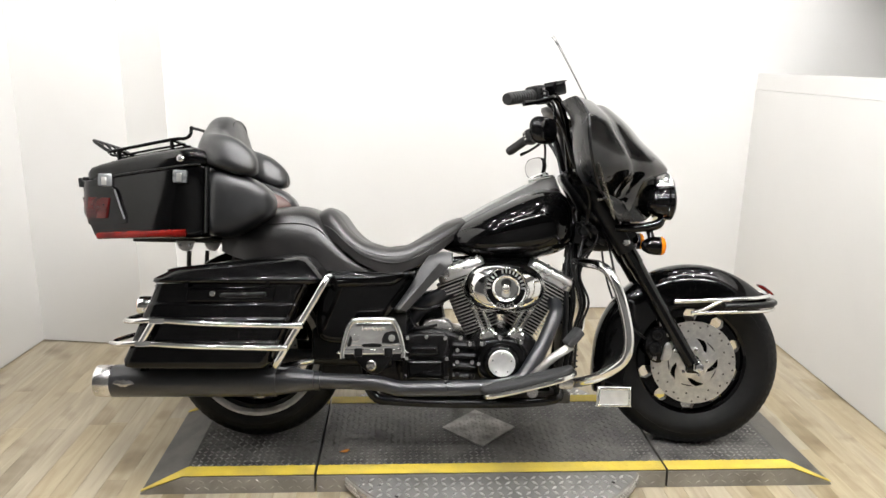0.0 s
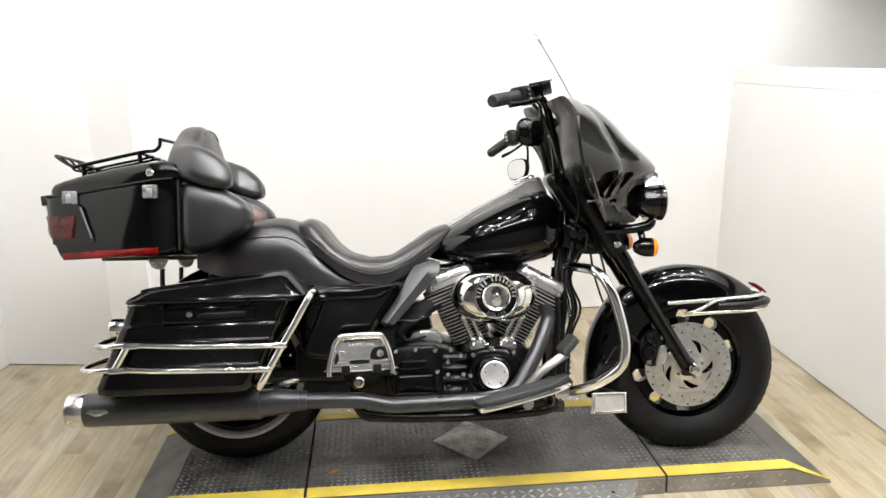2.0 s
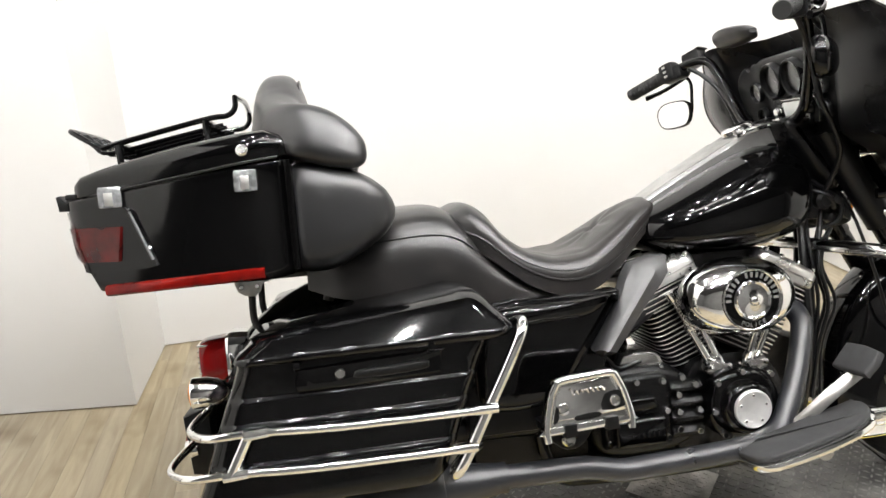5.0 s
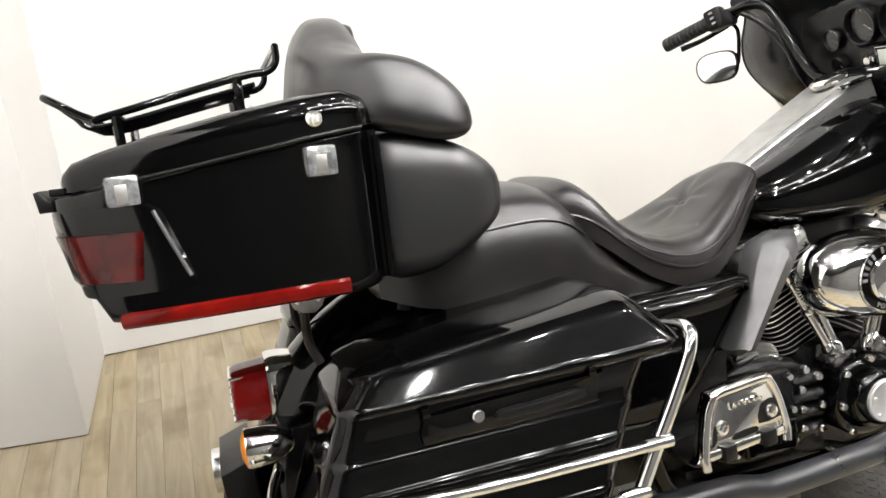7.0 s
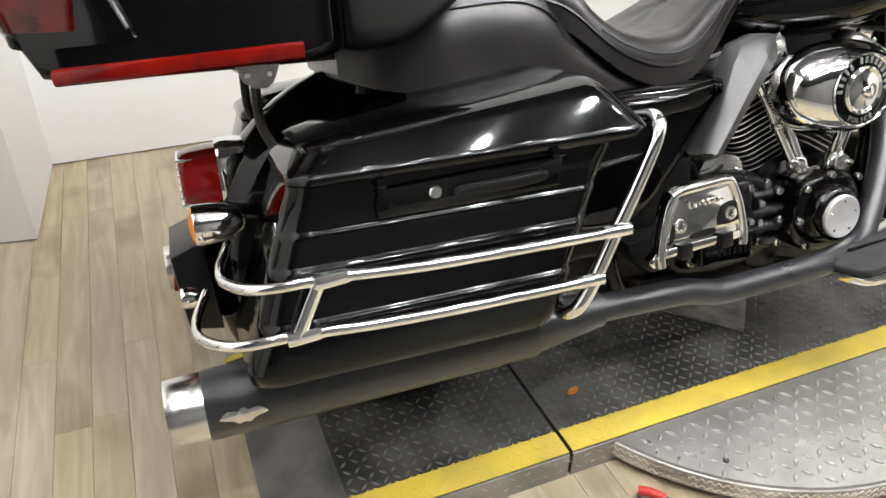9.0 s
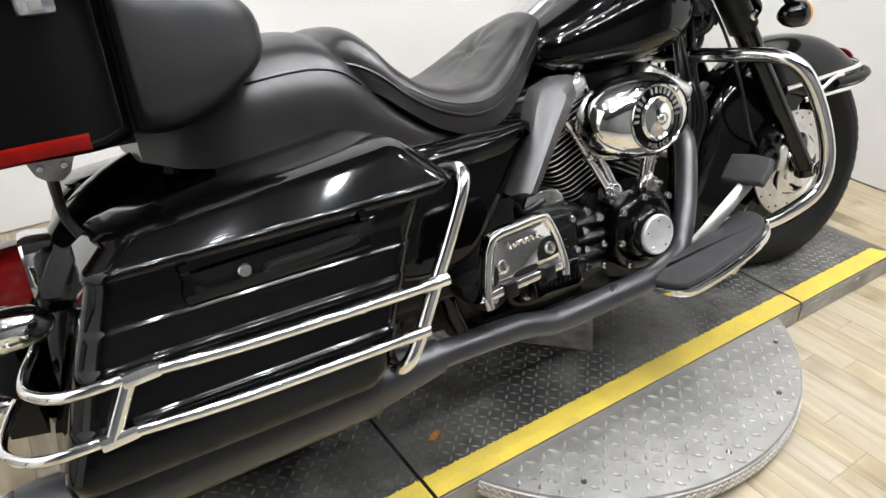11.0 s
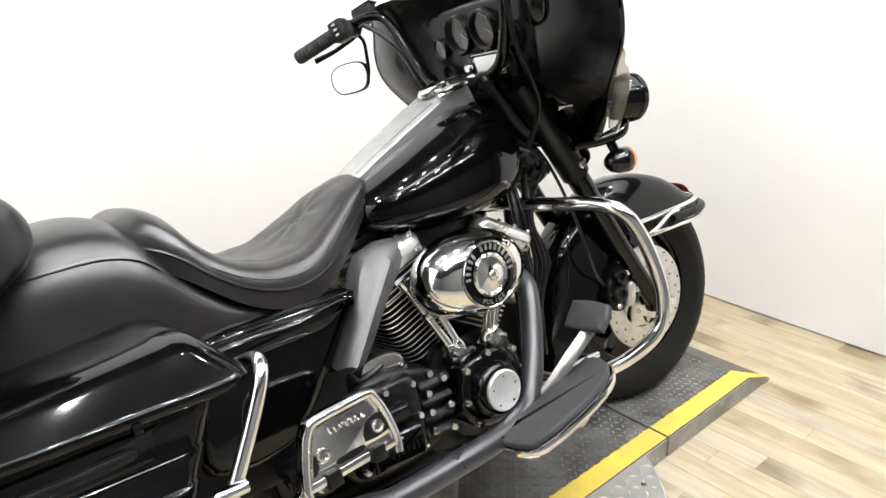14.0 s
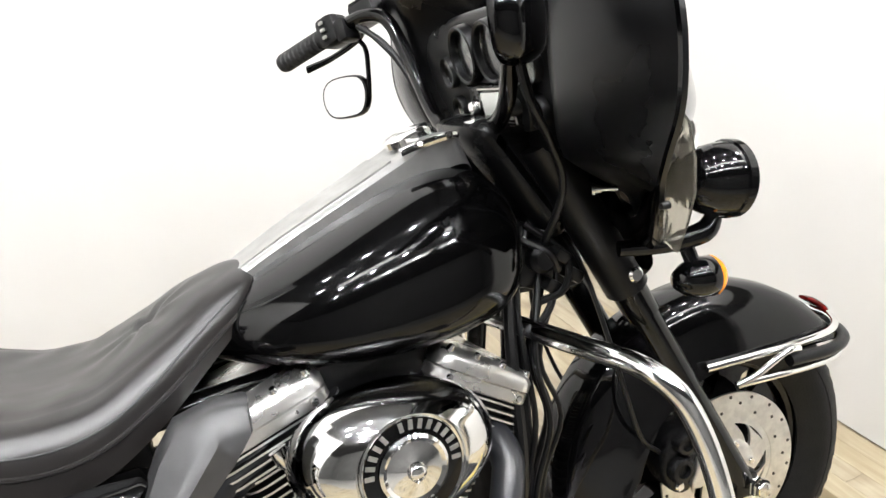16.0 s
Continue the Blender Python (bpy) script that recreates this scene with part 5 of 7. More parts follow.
# intake and horn space between the cylinders
bm = B()
tube(bm, [(0.02, -0.02, 0.56), (0.12, -0.08, 0.55), (0.23, -0.02, 0.56)], 0.035, 12, 4)
box(bm, (0.12, -0.12, 0.55), (0.12, 0.08, 0.1), 0.02)
# added dark filler under the tank, hides the floor between the rockers
box(bm, (0.13, -0.01, 0.622), (0.2, 0.17, 0.06), 0.015)
part("intake", bm, SATIN, eng)

# air cleaner
ac = new("air_cleaner")
ac.parent = bike
tagged(ac, "oval chrome air cleaner with a black lettered ring")
AC = V(0.124, 0, 0.553)


def oval(bm, rows, n=48):
    rings = []
    for a, b, y, p in rows:
        ring = []
        for i in range(n):
            t = 2 * math.pi * i / n
            c, s = math.cos(t), math.sin(t)
            r = (abs(c) ** p + abs(s) ** p) ** (-1 / p)
            ring.append((AC.x + a * c * r, y, AC.z + b * s * r))
        rings.append(ring)
    skin(bm, rings)


bm = B()
oval(bm, [(0.128, 0.080, -0.152, 2.1), (0.135, 0.088, -0.162, 2.1), (0.138, 0.091, -0.176, 2.1), (0.138, 0.091, -0.19, 2.1), (0.134, 0.0885, -0.206, 2.1), (0.125, 0.084, -0.222, 2.05), (0.11, 0.079, -0.237, 2), (0.092, 0.0735, -0.248, 2), (0.0735, 0.069, -0.2555, 2), (0.068, 0.066, -0.251, 2), (0.0, 0.0, -0.251, 2)])
part("cover", bm, CHROME, ac)
bm = B()
lathe(bm, [(0.067, 0), (0.067, 0.004), (0.065, 0.005), (0.046, 0.005), (0.045, 0.003), (0.045, 0)], (AC.x, -0.25, AC.z), (0, -1, 0), 56, True)
ring_ = part("ring", bm, PAINT, ac, "black ring with bright letter marks")
bm = B()
lathe(bm, [(0.0665, 0.0), (0.0685, 0.003), (0.0665, 0.0065), (0.0645, 0.005)], (AC.x, -0.25, AC.z), (0, -1, 0), 56, True)
part("ring_trim", bm, CHROME, ring_)
bm = B()
lathe(bm, [(0.046, 0), (0.045, 0.007), (0.041, 0.01), (0.036, 0.007), (0.02, 0.009), (0.012, 0.012), (0.011, 0.018), (0.008, 0.021), (0.0, 0.022)], (AC.x, -0.251, AC.z), (0, -1, 0), 48)
part("centre_dome", bm, CHROME, ac, "chrome centre dome")
bm = B()
for k in range(15):
    if k in (5,):
        continue
    a = radians(178 - k * 12.6)
    c, s = math.cos(a), math.sin(a)
    q = [(-0.0028, -0.006), (0.0028, -0.006), (0.0028, 0.006), (-0.0028, 0.006)]
    rr = 0.0565
    skin(bm, [[(AC.x + (rr + v) * c - u * s, y, AC.z + (rr + v) * s + u * c) for u, v in q] for y in (-0.254, -0.2562)])
tagged(part("lettering", bm, ALU, ring_), kind="stuff")
for k, ch in enumerate("POLICE"):
    cu = bpy.data.curves.new("letter", "FONT")
    cu.body, cu.size, cu.extrude, cu.align_x, cu.align_y = ch, 0.0135, 0.0006, "CENTER", "CENTER"
    tmp = bpy.data.objects.new("letter", cu)
    me = bpy.data.meshes.new_from_object(tmp)
    bpy.data.objects.remove(tmp)
    a = radians(243 + k * 10.8)
    me.transform(Matrix.Translation((AC.x + 0.0562 * math.cos(a), -0.2558, AC.z + 0.0562 * math.sin(a))) @ Matrix.Rotation(-(a - radians(270)), 4, "Y") @ Matrix.Rotation(radians(90), 4, "X"))
    me.materials.append(ALU)
    letter = new("letter", me)
    letter.parent = ring_

# gearbox
gb = new("gearbox")
gb.parent = bike
tagged(gb, "wrinkle black gearbox with chrome bolts")
bm = B()
prism(bm, smooth_outline([(-0.23, 0.24), (-0.235, 0.34), (-0.2, 0.39), (-0.14, 0.41), (-0.06, 0.405), (0.0, 0.38), (0.03, 0.3), (0.02, 0.235), (-0.05, 0.205), (-0.18, 0.205)], 3), -0.17, 0.13, 0.02, 3)
part("gearbox_case", bm, WRINKLE, gb)
bm = B()
prism(bm, smooth_outline([(-0.212, 0.25), (-0.214, 0.37), (-0.206, 0.392), (-0.085, 0.398), (-0.066, 0.392), (-0.058, 0.37), (-0.056, 0.25), (-0.066, 0.236), (-0.2, 0.236)], 3), -0.16, -0.2, 0.01, 3)
gs = part("side_cover", bm, WRINKLE, gb)
bm = B()
prism(bm, smooth_outline([(-0.196, 0.258), (-0.196, 0.296), (-0.186, 0.308), (-0.09, 0.31), (-0.078, 0.298), (-0.076, 0.258), (-0.086, 0.245), (-0.186, 0.244)], 3), -0.195, -0.229, 0.012, 4)
part("release_cover", bm, PAINT, gs, "gloss black release cover")
bm = B()
prism(bm, smooth_outline([(-0.184, 0.322), (-0.182, 0.346), (-0.174, 0.352), (-0.106, 0.354), (-0.098, 0.348), (-0.096, 0.324)], 3), -0.195, -0.222, 0.008, 3)
part("upper_cover", bm, PAINT, gs)
bm = B()
for k in range(7):
    box(bm, (-0.16 + k * 0.012, -0.2295, 0.272), (0.006, 0.002, 0.014), 0.0006)
tagged(part("cast_letters", bm, WRINKLE, gs), kind="stuff")
for x, z in ((-0.2, 0.312), (-0.198, 0.38), (-0.135, 0.384), (-0.072, 0.38), (-0.066, 0.312), (-0.066, 0.25), (-0.204, 0.25)):
    bm = B()
    bolt(bm, (x, -0.198, z), (0, -1, 0), 0.0085, 0.009)
    part("case_bolt", bm, CHROME, gb)
for z in (0.25, 0.285, 0.32, 0.355):
    bm = B()
    tube(bm, [(-0.045, -0.165, z), (0.03, -0.165, z - 0.002)], 0.015, 10, 1, 1.3)
    part("case_rib", bm, WRINKLE, gb)
for x, z in ((-0.03, 0.34), (-0.03, 0.3), (0.012, 0.36), (0.018, 0.25), (-0.03, 0.26), (0.02, 0.3), (-0.02, 0.38)):
    bm = B()
    bolt(bm, (x, -0.183, z), (0, -1, 0), 0.0095, 0.01)
    part("case_bolt", bm, CHROME, gb)
bm = B()
prism(bm, smooth_outline([(-0.145, 0.395), (-0.14, 0.435), (-0.08, 0.44), (-0.05, 0.425), (-0.05, 0.395)], 2), -0.15, -0.06, 0.008)
fl = part("starter_cover", bm, DULL_CHROME, gb, "small bright starter cover")
for x, z in ((-0.14, 0.4), (-0.055, 0.402), (-0.1, 0.398)):
    bm = B()
    bolt(bm, (x, -0.152, z), (0, -1, 0), 0.007, 0.009)
    part("cover_bolt", bm, CHROME, fl)
bm = B()
box(bm, (0.06, 0, 0.165), (0.62, 0.2, 0.04), 0.01)
box(bm, (-0.15, -0.06, 0.15), (0.3, 0.12, 0.03), 0.01)
part("oil_pan", bm, DARK, gb)
# Three added dark filler blocks hide the bright floor behind the gearbox.
bm = B()
box(bm, (-0.36, 0, 0.27), (0.28, 0.2, 0.16), 0.015)
part("rear_gap_filler", bm, WRINKLE, gb)
bm = B()
box(bm, (-0.24, 0.03, 0.5), (0.17, 0.16, 0.17), 0.02)
part("upper_gap_filler", bm, SATIN, gb)
bm = B()
box(bm, (-0.125, 0.05, 0.448), (0.1, 0.15, 0.15), 0.03, pose(0, 0, 0, 0, -12, 0))
part("inner_gap_filler", bm, WRINKLE, gb)
bm = B()
for x, z, r in ((-0.21, 0.44, 0.02), (-0.23, 0.42, 0.013), (-0.2, 0.46, 0.01)):
    lathe(bm, [(r, 0), (r, 0.03), (r * 0.6, 0.045), (0, 0.045)], (x, -0.14, z), (0, -1, 0), 16)
tube(bm, [(-0.24, -0.15, 0.47), (-0.19, -0.17, 0.44), (-0.16, -0.16, 0.41), (-0.1, -0.15, 0.42)], 0.005, 8, 4)
tube(bm, [(-0.26, -0.14, 0.5), (-0.15, -0.13, 0.47), (-0.08, -0.1, 0.49)], 0.006, 8, 4)
tagged(part("hoses", bm, SATIN, gb), kind="stuff")
bm = B()
tube(bm, [(-0.02, -0.09, 0.56), (-0.1, -0.1, 0.51), (-0.16, -0.09, 0.47), (-0.22, -0.08, 0.4)], 0.028, 12, 4)
part("rear_header_pipe", bm, MATTE_PIPE, eng, "black rear header pipe")

# left primary cover
bm = B()
prism(bm, smooth_outline([(-0.25, 0.3), (-0.2, 0.39), (-0.05, 0.39), (0.12, 0.4), (0.22, 0.36), (0.24, 0.28), (0.18, 0.2), (0.0, 0.2), (-0.2, 0.22)], 3), 0.13, 0.23, 0.03, 4)
part("primary_cover", bm, CHROME, eng, "chrome primary cover")

# exhaust along the right side
bm = B()
tube(bm, [(0.285, -0.07, 0.51), (0.305, -0.11, 0.498), (0.308, -0.145, 0.475), (0.295, -0.168, 0.445), (0.258, -0.2, 0.368), (0.216, -0.228, 0.303), (0.178, -0.247, 0.256), (0.12, -0.268, 0.237), (0.03, -0.288, 0.233), (-0.19, -0.297, 0.228),
          (-0.235, -0.299, 0.232), (-0.28, -0.3, 0.243), (-0.33, -0.302, 0.248), (-0.5, -0.305, 0.252)], [0.022] + [0.0245] * 13, 18, 5)
part("exhaust_pipe", bm, MATTE_PIPE, bike, "satin black exhaust pipe")
bm = B()
tube(bm, [(-0.505, -0.305, 0.252), (-0.47, -0.3045, 0.2515)], 0.031, 18, 1)
part("exhaust_clamp", bm, MATTE_PIPE, bike)
bm = B()
tube(bm, [(0.28, -0.06, 0.513), (0.293, -0.085, 0.506)], 0.03, 16, 1)
part("exhaust_clamp", bm, MATTE_PIPE, bike)

# grey heat shields under the seat
for s in (-1, 1):
    bm = B()
    pts = [(-0.05, 0.668), (-0.085, 0.67), (-0.132, 0.656), (-0.155, 0.625), (-0.19, 0.555), (-0.244, 0.478), (-0.232, 0.466), (-0.205, 0.468), (-0.165, 0.51), (-0.12, 0.56), (-0.07, 0.61), (-0.05, 0.635)]
    rings = []
    for off, y in ((0.006, 0.175), (0.0, 0.185), (0.0, 0.2), (0.004, 0.212), (0.014, 0.22)):
        c = np.mean(np.array(pts), axis=0)
        rings.append([(x + (c[0] - x) * off * 4, s * (y + 0.05 * (0.66 - z) / 0.2), z + (c[1] - z) * off * 4) for x, z in pts])
    # a fold along the middle
    a, b = np.array((-0.1, 0.64)), np.array((-0.225, 0.485))
    fold = []
    for x, z in pts:
        t = min(1, max(0, float(np.dot(np.array((x, z)) - a, b - a) / np.dot(b - a, b - a))))
        q = a + (b - a) * t
        fold.append((x + (q[0] - x) * 0.8, s * (0.233 + 0.05 * (0.66 - z) / 0.2), z + (q[1] - z) * 0.8))
    rings.append(fold)
    skin(bm, rings)
    part("heat_shield", bm, SHIELD, bike, "grey plastic heat shield")

# rider footboards, pedals, passenger boards
for s in (-1, 1):
    fb = new("footboard")
    fb.parent = bike
    tagged(fb, "long footboard with a black rubber pad and chrome rim")
    plan = smooth_outline([(0.0, -0.055), (0.02, -0.06), (0.29, -0.06), (0.31, -0.05), (0.318, -0.02), (0.3, 0.025), (0.25, 0.055), (0.16, 0.066), (0.06, 0.06), (0.012, 0.035)], 3)
    m = Matrix.Translation((0.04, s * 0.335, 0.218)) @ Matrix.Rotation(radians(-14), 4, "Y") @ Matrix.Diagonal((1, s, 1, 1))
    bm = B()
    prism(bm, plan, -0.01, 0.006, 0.004, 2, "z")
    bmesh.ops.transform(bm, matrix=m, verts=bm.verts)
    part("board", bm, CHROME, fb, "chrome board rim")
    bm = B()
    prism(bm, [(x * 0.965 + 0.004, y * 0.86 - 0.002) for x, y in plan], 0.006, 0.021, 0.006, 3, "z")
    bmesh.ops.transform(bm, matrix=m, verts=bm.verts)
    part("rubber_pad", bm, BOARD_RUBBER, fb, "black rubber pad")
    bm = B()
    tube(bm, [(0.3, s * 0.1, 0.22), (0.3, s * 0.2, 0.235), (0.32, s * 0.29, 0.27)], 0.016, 10, 3)
    box(bm, (0.315, s * 0.3, 0.26), (0.05, 0.05, 0.045), 0.012)
    part("front_bracket", bm, DULL_CHROME, fb)
    bm = B()
    tube(bm, [(0.06, s * 0.15, 0.19), (0.09, s * 0.28, 0.21)], 0.012, 8, 1)
    part("rear_bracket", bm, DULL_CHROME, fb)
    bm = B()
    lathe(bm, [(0.018, -0.006), (0.018, 0.006)], (0.2, s * 0.37, 0.238), (0, 1, 0), 16)
    part("pivot", bm, DULL_CHROME, fb)
pd = new("brake_pedal")
pd.parent = bike
tagged(pd, "brake pedal with a black rubber pad on a steel arm")
bm = B()
tube(bm, [(0.19, -0.24, 0.235), (0.215, -0.27, 0.27), (0.27, -0.295, 0.33), (0.335, -0.302, 0.375)], 0.015, 10, 4, 0.4)
part("arm", bm, STEEL, pd)
bm = B()
prism(bm, smooth_outline([(-0.048, -0.032), (0.044, -0.034), (0.054, -0.023), (0.052, 0.024), (0.042, 0.033), (-0.044, 0.031), (-0.053, 0.021)], 2), 0.0, 0.022, 0.007, 3, "z")
bmesh.ops.transform(bm, matrix=Matrix.Translation((0.347, -0.3, 0.394)) @ Matrix.Rotation(radians(-48), 4, "Y") @ Matrix.Rotation(radians(90), 4, "Z"), verts=bm.verts)
part("pad", bm, BOARD_RUBBER, pd, "black rubber pedal pad")
for s in (-1, 1):
    pb = new("passenger_footboard")
    pb.parent = bike
    tagged(pb, "chrome passenger footboard folded upright")
    m = Matrix.Translation((-0.303, s * 0.335, 0.345)) @ Matrix.Rotation(radians(-9) * s, 4, "Z") @ Matrix.Rotation(radians(4) * s, 4, "X")
    outline = smooth_outline([(-0.1, 0.0), (-0.1, 0.016), (-0.086, 0.074), (-0.074, 0.1), (-0.058, 0.112), (0.056, 0.114), (0.072, 0.102), (0.088, 0.062), (0.1, 0.016), (0.1, 0.0)], 3)
    bm = B()
    prism(bm, outline, 0, s * 0.02, 0.004, 3)
    bmesh.ops.transform(bm, matrix=m, verts=bm.verts)
    part("board", bm, CHROME, pb)
    rim_path = ((-0.094, -0.012), (-0.095, 0.014), (-0.082, 0.07), (-0.07, 0.095), (-0.056, 0.105), (0.0, 0.107), (0.054, 0.107), (0.068, 0.097), (0.084, 0.06), (0.095, 0.012), (0.094, -0.012))
    bm = B()
    tube(bm, [(x, s * 0.02, z) for x, z in rim_path], 0.0085, 10, 4)
    bmesh.ops.transform(bm, matrix=m, verts=bm.verts)
    part("raised_rim", bm, CHROME, pb)
    bm = B()
    prism(bm, [(x * 0.8, 0.062 + (z - 0.056) * 0.62) for x, z in outline], s * 0.015, s * 0.0235, 0.002, 2)
    bmesh.ops.transform(bm, matrix=m, verts=bm.verts)
    part("inset_plate", bm, CHROME, pb, "flat chrome inset plate")
    for x in (-0.056, 0.058):
        bm = B()
        lathe(bm, [(0.0125, 0), (0.0125, 0.005), (0.0105, 0.008), (0.006, 0.0085), (0.0055, 0.006), (0.0, 0.006)], (x, s * 0.022, 0.05), (0, s, 0), 18)
        bmesh.ops.transform(bm, matrix=m, verts=bm.verts)
        part("bolt", bm, CHROME, pb)
    # Black patches put the plate's dark mirror reflections into the colour.
    for pts in ([(0.028, 0.034), (0.034, 0.062), (0.046, 0.07), (0.072, 0.07), (0.079, 0.046), (0.079, 0.034)], [(-0.03, 0.022), (-0.03, 0.033), (0.022, 0.033), (0.022, 0.022)], [(-0.078, 0.022), (-0.079, 0.034), (-0.07, 0.06), (-0.066, 0.034)]):
        bm = B()
        prism(bm, smooth_outline(pts, 2), s * 0.018, s * 0.0242, 0.001, 1)
        bmesh.ops.transform(bm, matrix=m, verts=bm.verts)
        part("dark_reflection", bm, SATIN, pb, "black patch for a dark reflection in the plate")
    # a flowing raised script, as a plain looped stroke
    bm = B()
    tube(bm, [(-0.04 + 0.08 * u, s * 0.0245, 0.079 + 0.004 * math.sin(u * 44) + (0.006 if 0.0 <= u < 0.05 or 0.38 < u < 0.43 else 0)) for u in np.linspace(0, 1, 42)], 0.0016, 6, 1)
    bmesh.ops.transform(bm, matrix=m, verts=bm.verts)
    part("script_mark", bm, CHROME, pb)
    bm = B()
    box(bm, (0, s * 0.016, 0.008), (0.19, 0.016, 0.014), 0.003)
    bmesh.ops.transform(bm, matrix=m, verts=bm.verts)
    part("lower_lip", bm, CHROME, pb)
    for x in (-0.046, 0.048):
        bm = B()
        box(bm, (x, s * 0.02, 0.006), (0.026, 0.022, 0.026), 0.003)
        bmesh.ops.transform(bm, matrix=m, verts=bm.verts)
        part("hinge", bm, SATIN, pb, "black hinge block")
    bm = B()
    prism(bm, smooth_outline([(-0.37, 0.33), (-0.33, 0.27), (-0.28, 0.27), (-0.25, 0.33)], 3), s * 0.16, s * 0.24, 0.01)
    part("mount", bm, SATIN, pb)
    bm = B()
    lathe(bm, [(0.017, 0), (0.017, 0.012), (0.013, 0.016), (0.006, 0.012), (0, 0.012)], (-0.314, s * 0.238, 0.293), (0, s, 0), 18)
    part("mount_bolt", bm, DULL_CHROME, pb)

# side stand on the far side
bm = B()
tube(bm, [(0.02, 0.16, 0.17), (-0.02, 0.3, 0.09), (-0.07, 0.385, 0.108)], 0.014, 10, 4)
box(bm, (-0.075, 0.395, 0.108), (0.07, 0.045, 0.012), 0.004, pose(0, 0, 0, 14, 0, 0))
part("side_stand", bm, SATIN, bike, "black side stand leg")

# ---------------------------------------------------------------- the motorcycle: front end, turned a little to the right
STEER = Matrix.Translation((0.405, 0, 0.86)) @ Matrix.Rotation(radians(-6), 4, V(-0.52, 0, 0.854)) @ Matrix.Translation((-0.405, 0, -0.86))


def fpart(name, bm, mat, parent=None, label="", **kw):
    bmesh.ops.transform(bm, matrix=STEER, verts=bm.verts)
    return part(name, bm, mat, parent or bike, label, **kw)


def fgroup(name, label):
    o = new(name)
    o.parent = bike
    return tagged(o, label)


WC = V(0.81, 0, 0.298)
wf = wheel((0, 0, 0), 0.309, bike, "front_wheel")
wf.matrix_basis = STEER @ Matrix.Translation(WC)
for s in (-1, 1):
    brake_rotor(wf, s * 0.07, s)
bm = B()
tube(bm, [(0, -0.155, 0), (0, 0.155, 0)], 0.012, 12, 1)
lathe(bm, [(0.02, 0), (0.02, 0.008), (0.014, 0.018), (0.0, 0.02)], (0, -0.148, 0), (0, -1, 0), 6)
part("axle", bm, CHROME, wf, "bright axle nut")

# fork
for s in (-1, 1):
    fk = fgroup("fork_leg", "black fork leg with a wide upper cover")
    top, mid, low = V(0.425, s * 0.112, 0.93), V(0.568, s * 0.112, 0.69), V(0.80, s * 0.118, 0.294)
    bm = B()
    tube(bm, [top, mid], 0.036, 20, 1)
    fpart("upper_cover", bm, INNER, fk)
    bm = B()
    d = (low - mid).normalized()
    tube(bm, [mid - d * 0.03, mid.lerp(low, 0.12)], 0.029, 18, 1)
    tube(bm, [mid.lerp(low, 0.1), low - d * 0.01], [0.026, 0.024], 18, 1)
    box(bm, low, (0.05, 0.036, 0.05), 0.012)
    fpart("lower_leg", bm, PAINT, fk, "gloss black lower leg")
    bm = B()
    lathe(bm, [(0.0125, 0), (0.0125, 0.01), (0.009, 0.014), (0.0, 0.014)], mid + V(-0.012, s * 0.034, 0.03), (0, s, 0), 14)
    fpart("clamp_bolt", bm, CHROME, fk)
    bm = B()
    prism(bm, smooth_outline([(0.47, 0.865), (0.495, 0.885), (0.515, 0.872), (0.583, 0.768), (0.6, 0.734), (0.592, 0.716), (0.572, 0.712), (0.54, 0.745)], 3), s * 0.128, s * 0.139, 0.003, 2)
    fpart("cover_flange", bm, PAINT, fk, "gloss black flange beside the cover")
    bm = B()
    lathe(bm, [(0.009, 0), (0.009, 0.004), (0.006, 0.005), (0.006, 0.013), (0.0035, 0.014), (0.0035, 0.034), (0.0, 0.034)], V(0.452, s * 0.206, 0.866), (0.85, s * 0.45, 0.0), 12)
    fpart("stud", bm, DULL_CHROME, fk)
    # caliper
    cl = fgroup("brake_caliper", "black brake caliper with a bright insert")
    bm = B()
    prism(bm, smooth_outline([(0.655, 0.31), (0.635, 0.36), (0.655, 0.41), (0.7, 0.425), (0.725, 0.4), (0.715, 0.34), (0.69, 0.3)], 3), s * 0.055, s * 0.118, 0.012, 3)
    fpart("body", bm, WRINKLE, cl)
    bm = B()
    prism(bm, smooth_outline([(0.69, 0.312), (0.712, 0.31), (0.722, 0.325), (0.727, 0.36), (0.715, 0.374), (0.702, 0.366), (0.694, 0.335)], 3), s * 0.1, s * 0.127, 0.005, 3)
    fpart("insert", bm, ROTOR, cl, "bright caliper insert")
    for x, z, r in ((0.668, 0.352, 0.026), (0.674, 0.4, 0.022)):
        bm = B()
        lathe(bm, [(r, 0), (r, 0.012), (r * 0.8, 0.02), (r * 0.5, 0.021), (r * 0.42, 0.014), (0, 0.014)], V(x, s * 0.112, z), (0, s, 0), 20)
        fpart("piston_boss", bm, WRINKLE, cl)
    for x, z in ((0.74, 0.345), (0.712, 0.402), (0.668, 0.318)):
        bm = B()
        bolt(bm, (x, s * 0.115, z), (0, s, 0), 0.009, 0.008)
        fpart("caliper_bolt", bm, CHROME, cl)
    bm = B()
    tube(bm, [(0.64, s * 0.1, 0.38), (0.58, s * 0.13, 0.44), (0.53, s * 0.14, 0.58), (0.5, s * 0.1, 0.72), (0.47, s * 0.06, 0.8)], 0.0042, 8, 5)
    fpart("brake_hose", bm, SATIN, cl)

